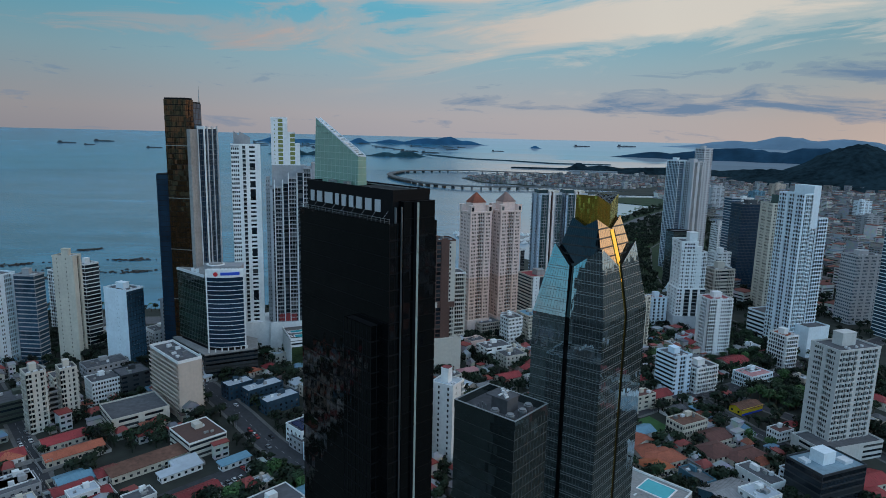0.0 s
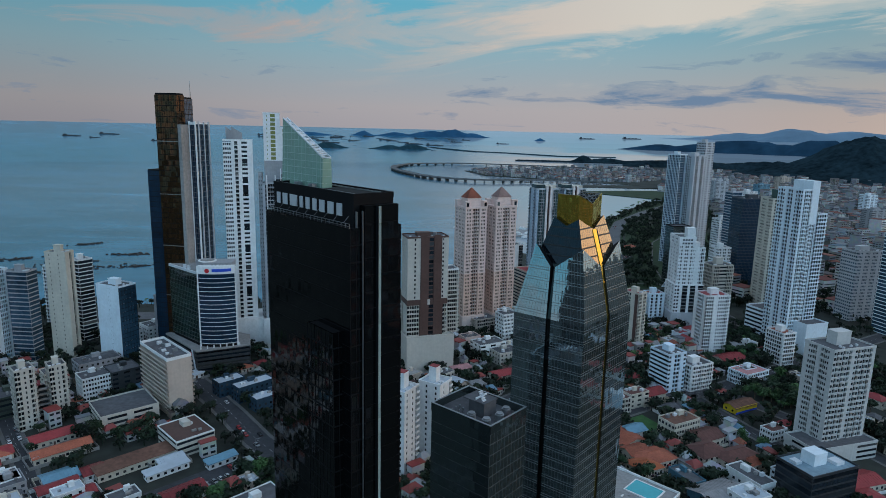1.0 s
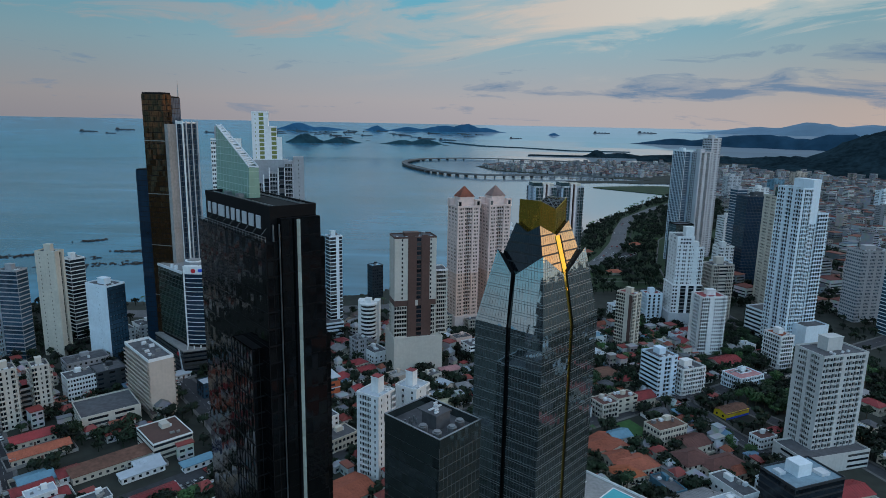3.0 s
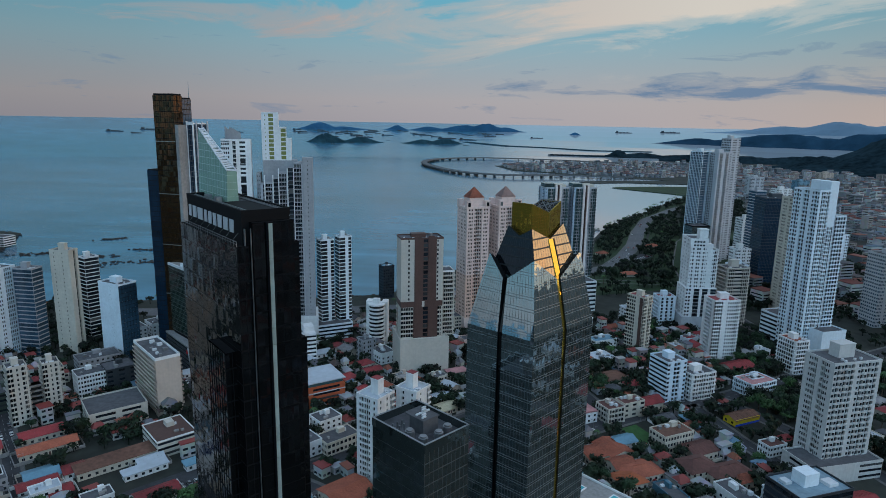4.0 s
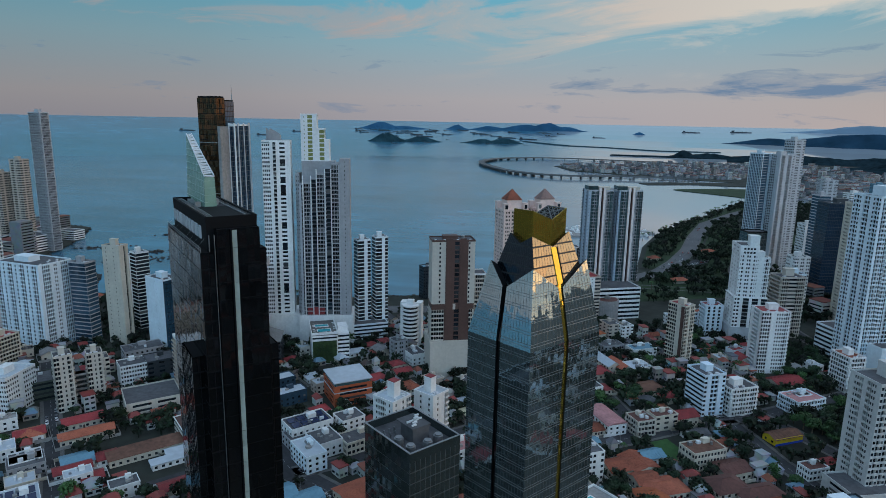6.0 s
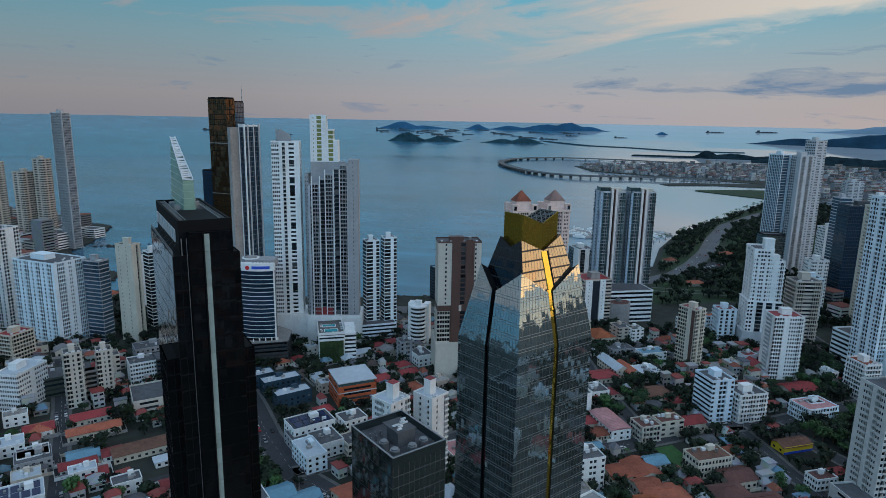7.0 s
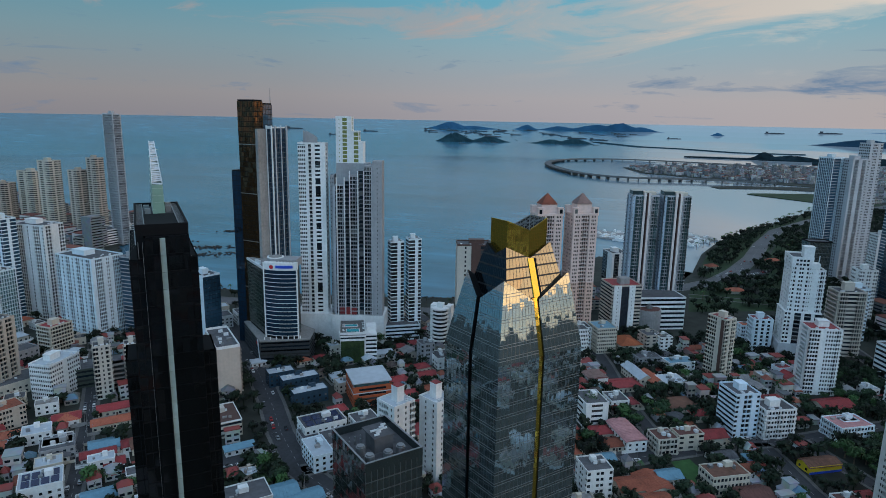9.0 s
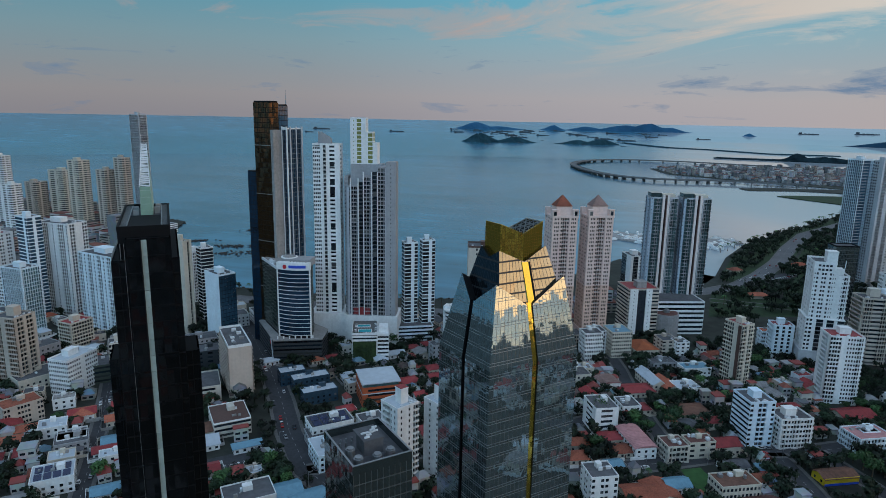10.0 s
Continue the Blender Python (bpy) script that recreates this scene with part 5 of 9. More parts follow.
def pink_tower(x, y, grp):
    ob = thing("pink_apartment_tower", "pink and white apartment tower with a pyramid roof", "apartment tower", x, y, 0, 28, grp)
    for x0, b, y0, a, pats, nm in ((0, 6.6, 0, 18, ["SWwWS", "SWwSWwSWwS"], "wing_storey"), (6.62, 6.76, 0.9, 16, ["WRRW", "SWS"], "middle_storey"), (13.4, 6.6, 0, 18, ["SWwWS", "SWwSWwSWwS"], "wing_storey")):
        storeys(ob, b, a, 14, 50, 3.0, pats, (SALMON, WHITE, TANPANE), x0=x0, y0=y0, name="lower_" + nm, per=3, opt={"out": 0.6})
        storeys(ob, b, a, 50, 104, 3.0, pats, (PINK, WHITE, TANPANE), x0=x0, y0=y0, name=nm, per=3, opt={"out": 0.6})
    mb = MB()
    mb.box(-0.6, -0.6, 0, 20.6, 18.6, 14)
    part("podium", mb, PINK, ob)
    mb = MB()
    mb.box(-0.4, -0.4, 103.6, 20.4, 18.4, 105)
    part("cornice", mb, PINK, ob)
    for q in ((-0.3, -0.3), (16.3, -0.3), (-0.3, 14.3), (16.3, 14.3)):
        mb = MB()
        mb.box(q[0], q[1], 105, q[0] + 4, q[1] + 4, 109.5), mb.box(q[0] - 0.2, q[1] - 0.2, 109.5, q[0] + 4.2, q[1] + 4.2, 109.9)
        part("corner_turret", mb, PINK, ob)
    mb = MB()
    mb.box(3.7, 3.7, 104, 16.3, 14.3, 112)
    part("attic", mb, PINK, ob)
    mb = MB()
    mb.prism([(3.2, 3.2), (16.8, 3.2), (16.8, 14.8), (3.2, 14.8)], 112, 120, 0, [(9.6, 8.6), (10.4, 8.6), (10.4, 9.4), (9.6, 9.4)])
    part("pyramid_roof", mb, TERRACOTTA if grp == "a" else SLATE, ob, "terracotta pyramid roof" if grp == "a" else "grey pyramid roof")
    for fx, fy in ((1.7, -0.35), (18.2, -0.35)):
        mb = MB()
        mb.box(fx - 1.1, fy - 0.08, 105.4, fx + 1.1, fy + 0.02, 108.6)
        part("attic_window", mb, WINDOW, ob)
    ob["group"] = "twin pink towers"


TANPANE = mat("brown_tinted_window", (0.060, 0.042, 0.038), 0.15, grain=0.4, scale=0.35, jitter=0.6)
SLATE = mat("grey_roof_tiles", (0.24, 0.15, 0.13), 0.8, grain=0.25)
pink_tower(21.9, 503.5, "a")
pink_tower(47.5, 516.5, "b")


DEEPTEAL = mat("deep_teal_glass", (0.038, 0.068, 0.072), 0.10, grain=0.35, scale=0.3, jitter=0.6, spec=0.8)


def teal_tower(x, y):
    ob = thing("teal_glass_tower", "slim condominium tower of teal glass with pale vertical piers", "apartment tower", x, y, 0, 14, "twin teal towers")
    glazed = (GREYMID, METAL, DEEPTEAL)
    for x0, b, y0, a, top, pats, mm, nm in ((0, 3.0, 0.5, 17, 113, ["SvS", "RRSvSRR"], (PALEBLUE, DARKFRAME, WINDOW), "flank_storey"), (3.02, 6.6, 0, 18, 112, ["GRRG", "GGGG"], glazed, "glass_storey"),
                                            (9.64, 6.8, 0.4, 17, 112, ["sDs", "GGGG"], (DARKFRAME, DARKFRAME, WINDOW), "core_storey"), (16.46, 7.0, 0, 18, 112, ["RRGG", "RRGGRR"], glazed, "glass_storey")):
        storeys(ob, b, a, 28, top, 3.1, pats, mm, x0=x0, y0=y0, name=nm, opt={"out": 0.8}, per=3)
    for x0, w, tone in ((10.0, 1.9, PIERPINK), (13.0, 0.6, BROWN), (14.0, 1.9, PIERPINK)):
        mb = MB()
        mb.box(x0, -1.0, 28, x0 + w, 1.5, 115)
        part("pier", mb, tone, ob, "pale pink-cream vertical pier" if tone is PIERPINK else "brown vertical strip")
    flat_roof(ob, 23.4, 17, 112.2, GREYWHITE, y0=0.6, bulk=False)
    mb = MB()
    mb.box(0.6, 2, 112.3, 9.4, 14, 116.5)
    part("crown", mb, DEEPTEAL, ob, "dark teal glazed roof screen")
    mb = MB()
    mb.box(10.6, 2.5, 112.3, 21, 13, 115.6)
    part("plant_room", mb, CREAM, ob)


PIERPINK = mat("pink_cream_render", (0.78, 0.69, 0.65), 0.8, grain=0.08, streak=0.4)
PALEBLUE = mat("pale_blue_render", (0.46, 0.54, 0.62), 0.8, grain=0.1, streak=0.4)
DARKFRAME = mat("dark_recess_frame", (0.05, 0.05, 0.052), 0.7)
teal_tower(90.5, 597.5)
teal_tower(117.0, 604.0)
pd = tower("tower_podium", "white stepped parking podium under the teal towers", (104, 570), 22, 40, 55, 28, 4.2, ["LLLLLL"], (WHITE, METAL, WINDOW), bulk=False, cat="parking podium")

# ---- ordinary towers and blocks ----
BLUEGREYROOF = mat("blue_grey_roof", (0.22, 0.32, 0.38), 0.6, grain=0.2)
PALEWASH = mat("pale_blue_white_wash", (0.66, 0.78, 0.88), 0.7, grain=0.08, streak=0.4)
WW, GW, CW, BW = (WHITE, METAL, WINDOW), (GREYWALL, METAL, WINDOW), (COOLWHITE, METAL, WINDOW), (BEIGE, METAL, WINDOW)
AP = "apartment tower"
tower("white_apartment_tower", "white apartment tower with a dense window grid", (-304, 401), 80, 27, 44, 64, 3.0, ["SBBSwSBBS", "BBSwSBBSwSBBSwSBBS"], (COOLWHITE, WHITE, WINDOW), cat=AP, seed=1)
tower("white_apartment_tower", "white apartment tower with recessed balconies", (-378, 427), 90, 20, 36, 81, 3.0, ["SBBSSSBB", "SwSBBBSSwSSBBBSw"], (WHITE, WHITE, WINDOW), cat=AP, seed=2)
tower("blue_glass_tower", "blue-glazed apartment tower with white floor bands", (-401, 409), 78, 12, 18, 88, 3.0, ["KKSKK", "KKKKSK"], (COOLWHITE, COOLWHITE, BLUEGLASS), cat=AP, seed=3)
tower("green_glass_tower", "green-tinted apartment tower with banded balconies", (-370, 376), 88, 16, 23, 54, 3.0, ["RRRR", "RRRRRR"], (COOLWHITE, METAL, TEALGLASS), cat=AP, seed=4)
tower("white_apartment_tower", "white apartment tower with a red-brown roof", (-432, 404), 94, 16, 16, 72, 3.0, ["SWWSWWS", "WBBW"], WW, cat=AP, seed=5, roof=REDROOF)
tower("navy_glass_tower", "navy glass apartment tower with thin white floor lines", (-279, 417), 86, 10, 15, 64, 3.0, ["KKKK", "KKKKKK"], (GREYWALL, GREYWALL, BLUEGLASS), cat=AP, seed=6)
tower("beige_apartment_tower", "slim beige tower with one dark vertical slot", (-257, 426), 86, 9.3, 15, 76, 3.0, ["SSDS", "SvSSvSS"], (CREAM, METAL, WINDOW), cat=AP, seed=7, bulk_h=5)
tower("white_balcony_tower", "white tower with dark wraparound balconies", (-269, 460), 60, 11, 10, 63, 3.0, ["KKKK", "KKK"], (WHITE, WHITE, WINDOW), cat=AP, seed=8, opt={"out": 1.0})
tower("blank_white_tower", "white tower with a blank face and dark glass side", (-216, 416), 67, 14, 22, 55, 3.1, ["GGGGGG", "SSSSvSSS"], (COOLWHITE, MULLION, BLUEGLASS), cat=AP, seed=9)
tower("small_white_block", "small white block with a red roof cap", (-208, 464), 64, 12, 11, 35, 3.0, ["SGGSGGS", "SwSwS"], (GREYWALL, METAL, WINDOW), cat=AP, seed=10, roof=REDROOF)
tower("white_apartment_block", "white apartment block with stacked corner balconies", (-221, 316), 47, 9.5, 11, 34, 2.9, ["BBSwSBB", "SBBwBBS"], (CREAMGREY, METAL, WINDOW), cat=AP, seed=11)
tower("white_apartment_block", "white apartment block with stacked corner balconies", (-212, 331), 44, 8.5, 10, 31, 2.9, ["BBSwSBB", "SBBwBBS"], (CREAMGREY, METAL, WINDOW), cat=AP, seed=12)
def gallery():
    ob = thing("parking_gallery", "open dark parking decks between two white blocks", "parking deck", -219, 325, 0, 46)
    for k in range(6):
        mb = MB()
        mb.box(1, 3, k * 3.0 + 2.6, 9, 11, k * 3.0 + 3.0), mb.box(0.8, 2.8, k * 3.0 + 3.0, 9, 3.0, k * 3.0 + 3.7)
        part("deck", mb, CONCRETE, ob)
    mb = MB()
    mb.box(1.5, 6, 0, 8.5, 11, 18)
    part("back_wall", mb, PODDARK, ob)


gallery()
tower("low_car_park", "low white car park with an open roof deck", (-176, 315), 42, 30, 26, 9.5, 3.2, ["SLLLSLLLS", "LLLL"], (CREAMGREY, METAL, WINDOW), cat="car park", bulk=False)
tower("black_white_tower", "slim dark tower with white balcony edges", (-91, 484), 37, 11, 9, 78, 3.0, ["KKSK", "KKK"], (COOLWHITE, COOLWHITE, WINDOW), cat=AP, group="linked balcony towers", seed=13, opt={"out": 0.8})
tower("black_white_tower", "slim dark tower with white balcony edges", (-78, 490), 35, 10.5, 9, 80, 3.0, ["KKSK", "KKK"], (COOLWHITE, COOLWHITE, WINDOW), cat=AP, group="linked balcony towers", seed=14, opt={"out": 0.8})
tower("parking_podium", "pale parking podium with blue roof strips", (-98, 468), 30, 36, 20, 12, 3.0, ["LLLLLL"], CW, cat="parking podium", bulk=False)
tower("white_condo_block", "narrow white apartment block with red-topped stair head", (-10, 278.3), 60, 12.5, 13, 44.5, 2.9, ["SwSSwSBB", "SwBBBwSwS"], WW, cat=AP, seed=15, bulk_h=7.5, roof=ROOFWHITE, cap=REDROOF)
tower("white_condo_block", "narrow white apartment block with red-topped stair head", (6.5, 291.5), 60, 11.5, 12.5, 43, 2.9, ["SSwSSSBB", "SSwSSwS"], WW, cat=AP, seed=16, bulk_h=7.5, roof=ROOFWHITE, cap=REDROOF)
office = tower("orange_office", "orange brick office with white bands and metal roof", (-66, 356), 36, 24, 24, 12.5, 3.1, ["sLLLLLs", "sLLWLLs"], (ORANGE, ORANGE, WINDOW), cat="office building", bulk=False, roof=ROOFWHITE)
mb = MB()
mb.box(1.2, 1.2, 12.6, 22.8, 22.8, 15.4)
part("glazed_attic", mb, TEALGLASS, office, "glazed top storey")
mb = MB()
mb.box(-0.3, -0.3, 15.4, 24.3, 24.3, 16.0), mb.box(-0.2, -0.2, 8.9, 24.2, -0.02, 9.5), mb.box(-0.2, -0.02, 8.9, -0.02, 24.2, 9.5)
part("white_roof", mb, ROOFWHITE, office, "wide white metal roof and band")
def grey_mid_rise():
    ob = thing("grey_mid_rise", "beige louvred mid-rise with white window strips and a red roof", AP, 80, 548, 0, 25)
    storeys(ob, 26, 24, 0, 42, 3.0, ["L" * 6, "L" * 8], (BEIGE, METAL, WINDOW))
    for x0, x1 in ((1.2, 7.6), (14.6, 19.6)):
        storeys(ob, x1 - x0, 1.4, 0, 42.5, 3.0, ["SvS", "S"], (WHITE, METAL, WINDOW), x0=x0, y0=-1.45, name="window_strip")
    mb = MB()
    mb.box(7.7, -0.5, 0, 14.5, -0.1, 41)
    part("stair_glazing", mb, GLAZEDARK, ob, "dark glazed stair bay")
    flat_roof(ob, 26, 24, 42, BEIGE, deck=REDROOF, bulk=False)
    mb = MB()
    mb.box(9, 5, 42.1, 17, 13, 47), mb.box(8.7, 4.7, 47, 17.3, 13.3, 47.4)
    part("lift_head", mb, CONCRETE, ob)


GLAZEDARK = mat("dark_stair_glass", (0.03, 0.035, 0.045), 0.15, grain=0.3, scale=0.5)
grey_mid_rise()


def drum():
    ob = thing("concrete_drum", "round ribbed concrete drum with a sunken dark roof", "building", 110.5, 569, 0, 0)
    mb = MB()
    mb.cyl(0, 0, 0, 10.2, 20.5, 40)
    part("drum_wall", mb, DRUMWALL, ob)
    for k in range(40):
        a = k * math.pi / 20
        mb = MB()
        x, y = 10.25 * math.cos(a), 10.25 * math.sin(a)
        mb.box(x - 0.22, y - 0.22, 0, x + 0.22, y + 0.22, 20.7)
        part("rib", mb, DRUMWALL, ob)
    mb = MB()
    mb.cyl(0, 0, 20.5, 9.4, 0.15, 40)
    part("roof_deck", mb, BROWNROOF, ob)
    mb = MB()
    mb.cyl(0.5, 0, 20.65, 2.6, 2.0, 16), mb.cyl(0.5, 0, 22.65, 1.2, 1.2, 12)
    part("roof_vent", mb, METAL, ob)


DRUMWALL = mat("ribbed_concrete", (0.36, 0.33, 0.32), 0.9, grain=0.18, streak=0.6)
BROWNROOF = mat("dark_brown_roof", (0.13, 0.055, 0.045), 0.8, grain=0.25)
drum()
tower("white_glass_block", "white and glass block beside a marina inlet", (76, 690), 25, 18, 24, 40, 3.1, ["SGGSSGG", "GGSS"], WW, cat=AP, seed=18)
tower("blue_crown_tower", "blue glass tower with a sloping green crown", (300, 812), 35, 16, 18, 140, 3.2, ["KKKKRR", "RRRR"], (COOLWHITE, GREYWALL, BLUEGLASS), cat=AP, seed=19)
tower("white_high_rise", "tall white high-rise with balcony stacks", (319, 812), 32, 26, 20, 139, 3.1, ["SRRSSRRSWS", "SWWS"], (GREYWHITE, METAL, WINDOW), cat=AP, seed=20)
tower("slender_high_rise", "slender pale high-rise standing behind", (341, 836), 32, 18, 14, 156, 3.1, ["SWWSW", "WWW"], (GREYWHITE, METAL, WINDOW), cat=AP, seed=21)
def ornate_tower():
    ob = thing("ornate_white_tower", "white apartment tower with a stepped top on a blank podium", AP, 206, 535, 0, 2)
    mb = MB()
    mb.box(-2.5, -3, 0, 28, 24, 13), mb.box(-2.7, -3.2, 13, 28.2, -2.8, 14), mb.box(-2.7, -2.8, 13, -2.3, 24, 14)
    part("podium", mb, GREYWHITE, ob, "blank pale podium wall")
    storeys(ob, 25, 22, 13, 38, 3.1, ["wWSKKSKKSKK", "SWSWSWS"], WW, name="lower_storey", per=2, opt={"out": 0.4})
    storeys(ob, 13.5, 21, 38, 73, 3.1, ["vWSWWSWv", "SWSWSWS"], WW, x0=1.0, y0=0.3, per=2)
    storeys(ob, 9.8, 20, 38, 70, 3.1, ["vSSvBB", "SWS", "BBwBB"], WW, x0=14.52, y0=1.2, name="east_storey", per=2, opt={"out": 0.6})
    mb = MB()
    mb.box(-0.4, -0.4, 37.6, 25.4, 22.4, 38.2)
    part("cornice", mb, WHITE, ob)
    storeys(ob, 14.3, 21.6, 73, 79, 3.0, ["SWWWWS", "SWSWS"], WW, x0=0.6, y0=0.0, name="crown_storey")
    flat_roof(ob, 14.3, 21.6, 79, WHITE, x0=0.6, bulk=False, par=1.4)
    flat_roof(ob, 9.8, 20, 70, WHITE, x0=14.52, y0=1.2, bulk=False, par=1.2)
    for q in ((9.5, 6, 79, 16.5, 13, 86.5), (9.2, 5.7, 86.5, 16.8, 13.3, 87.2), (16.6, 7, 70, 22, 14, 74.5)):
        mb = MB()
        mb.box(q[0], q[1], q[2], q[3], q[4], q[5])
        part("lift_head", mb, WHITE, ob)


ornate_tower()
tower("white_balcony_tower", "white balcony tower with a red roof", (207, 470), 10, 20, 16, 45, 2.9, ["BBSwwB", "SBBS"], WW, cat=AP, seed=23, roof=REDROOF)
tower("pale_mid_rise", "pale stepped mid-rise with dark bands", (246, 555), 12, 21, 16, 51, 3.2, ["BBLLBB", "BBBB"], (CREAMGREY, METAL, WINDOW), cat=AP, seed=24, bulk_h=6)
tower("white_mid_rise", "white mid-rise with blue balconies", (187, 542), 10, 15, 12, 27, 2.9, ["SBSBSBS", "BBB"], CW, cat=AP, seed=25, roof=REDROOF)
tower("slim_white_tower", "slim white apartment tower with plain windows", (338, 765), 15, 14, 14, 65, 3.0, ["SWWSW", "WWW"], WW, cat=AP, seed=26)
tower("dark_glass_tower", "dark blue glass office tower", (330, 692), 10, 34, 20, 98, 3.4, ["GGGGGGGGGG", "GGGGGG"], (SLATEGLASS := mat("slate_frame", (0.05, 0.06, 0.07), 0.5), SLATEGLASS, NAVYGLASS), cat="office building", seed=27)
tower("dark_glass_tower", "narrow dark tower with banded floors", (337, 734), 12, 12, 14, 101, 3.2, ["KKKK", "KKKK"], (GREYMID, GREYMID, BLUEGLASS), cat=AP, seed=28)
cream = tower("cream_tower", "cream tower with paired windows and a dark green glass crown", (314, 598), 5, 28, 20, 108, 3.0, ["SWwSWwSWwSWwS", "SWwSWw"], (CREAM, METAL, WINDOW), cat=AP, seed=29, bulk=False)
mb = MB()
mb.prism([(8, 3), (24, 3), (24, 16), (8, 16)], 108.2, 116, 0, [(8, 3, 116.5), (24, 3, 113.0), (24, 16, 113.0), (8, 16, 116.5)])
part("glass_crown", mb, GREENGLASS, cream, "dark green glass crown")
def big_white_tower():
    ob = thing("white_blue_tower", "big white tower with a tall blank crown", AP, 275, 479, 0, 20)
    storeys(ob, 9.6, 23, 0, 127, 3.0, ["SBBwB", "wBwSBBSwBw"], CW, per=3)
    storeys(ob, 7.4, 22, 0, 101, 3.0, ["BBwB", "SwS"], CW, x0=9.62, y0=0.4, name="east_storey", per=3)
    mb = MB()
    mb.box(9.62, 0.4, 101, 17.02, 18, 134)
    part("blank_crown", mb, COOLWHITE, ob, "tall blank white crown wall")
    for z in (108, 115, 122):
        mb = MB()
        mb.box(17.1, 4, z, 18.6, 12, z + 1.1)
        part("crown_balcony", mb, COOLWHITE, ob)
    flat_roof(ob, 9.6, 23, 127, COOLWHITE, seed=30, bulk=False)


big_white_tower()
tower("white_blue_tower_wing", "white tower wing with dark balconies", (291.5, 485), 20, 10, 18, 108, 3.0, ["BBBB", "SwS"], CW, cat=AP, seed=31)
tower("parking_podium", "white parking podium with dark slots", (286, 470), 20, 22, 60, 24, 3.4, ["SSSS", "LLLSSS"], CW, cat="parking podium", bulk=False)
tower("grid_glass_tower", "grey tower with a white grid of windows", (380, 566), 12, 30, 18, 65, 3.1, ["WWSWWSWWSWW", "WWWW"], (GREYWHITE, METAL, BLUEGLASS), cat=AP, seed=32)
tower("blue_grid_tower", "blue-grey tower with a grid of glazed balconies", (388, 525), 15, 30, 16, 118, 3.1, ["KKSKKSKK", "KKK"], (COOLWHITE, COOLWHITE, BLUEGLASS), cat=AP, seed=33)
tower("white_mid_rise", "white mid-rise with banded balconies", (256, 446), 20, 12, 16, 24, 2.9, ["BBB", "BBBB"], WW, cat=AP, seed=34, roof=TERRACOTTA)
tower("corner_condo_tower", "grey-white tower with hundreds of small dark balconies", (208, 312), 18, 28.5, 18, 59, 2.9, ["WBWBWBSWBWBWBS", "SWBSBWS"], (CONDO := mat("condo_render", (0.56, 0.55, 0.53), 0.8, grain=0.1, streak=0.6), METAL, WINDOW), cat=AP, seed=35, bulk_h=7, opt={"out": 0.4})
tower("parking_podium", "pale parking podium at the foot of a tower", (199, 301), 18, 42, 20, 9, 3.2, ["SSSSLL", "SLLS"], (CONDO, METAL, WINDOW), cat="parking podium", bulk=False)
glass_box = tower("dark_glass_box", "low dark glass office with a pale roof", (172, 258), 22, 29, 19, 19, 3.4, ["KKKKKK", "KKKK"], (PODDARK, PODDARK, WINDOW), cat="office building", seed=36, roof=BLUEGREYROOF, bulk=False)
for x0, y0, x1, y1, h_, tone in ((9, 7, 17, 14, 6.0, COOLWHITE), (20, 4, 25, 9, 1.6, WHITEMETAL), (3, 11, 6.5, 15, 1.4, WHITEMETAL), (19, 12, 23, 15, 1.2, METAL)):
    mb = MB()
    mb.box(x0, y0, 19.1, x1, y1, 19 + h_)
    part("roof_unit", mb, tone, glass_box)
tower("round_balcony_tower", "brown-topped tower with rounded dark balconies", (156, 471), 40, 10, 15, 45, 2.9, ["BBSBB", "BBSs"], (CREAM, BROWN, WINDOW), cat=AP, seed=37, roof=REDROOF)
tower("white_hotel", "white hotel block with a glazed flank", (153, 390), 25, 15, 17, 26, 2.9, ["WSBBSW", "LLLL"], (PALEWASH, METAL, WINDOW), cat="hotel", seed=38)
tower("white_annex", "white annex with stepped balconies", (170, 394), 25, 19, 14, 17, 2.9, ["BWBWB", "BBB"], WW, cat=AP, seed=39)
tower("white_cube_block", "white cube apartment block with square windows", (-244, 305), 95, 24, 15, 23, 2.9, ["WwWSWwW", "WWWWW"], WW, cat=AP, seed=40, roof=ROOFWHITE)
tower("round_balcony_block", "cream block with curved balconies and red roof", (-306, 361), 85, 18, 14, 22, 2.9, ["BBBB", "BBB"], (CREAM, METAL, WINDOW), cat=AP, seed=41, roof=REDROOF)
tower("beige_tower", "beige stepped apartment tower", (-282, 302), 95, 16, 18, 47, 2.9, ["SBBSBBS", "BBSBB"], BW, cat=AP, seed=42, bulk_h=6)
tower("white_shore_tower", "white apartment tower by the shore", (-313, 500), 70, 15, 14, 48, 3.0, ["BBSBB", "BwB"], WW, cat=AP, seed=43)

# ---- the peninsula's high-rises ----
tower("slim_residential_tower", "very slim twisted-looking pale residential tower", (-562, 704), 79, 12, 20, 172, 3.3, ["RRRR", "RRRRRR"], (GREYWHITE, GREYWHITE, WINDOW), cat=AP, seed=50)
for x, y, th, b, a, H, col, sd in ((-617, 724, 86, 14, 17, 112, BW, 51), (-640, 714, 87, 17, 17, 95, BW, 52), (-689, 716, 89, 19, 22, 106, (CREAM, METAL, WINDOW), 53),
                                   (-771, 758, 90, 20, 30, 85, (CREAM, METAL, WINDOW), 54), (-807, 741, 92, 20, 23, 67, BW, 55), (-717, 634, 93, 16, 17, 78, WW, 56), (-802, 689, 94, 14, 19, 110, WW, 57)):
    tower("peninsula_tower", "beige banded apartment tower on the peninsula", (x, y), th, b, a, H, 3.1, ["LLSLLwL", "SLLSwLL"], (col[0], col[0], WINDOW), cat=AP, group="peninsula towers", seed=sd)


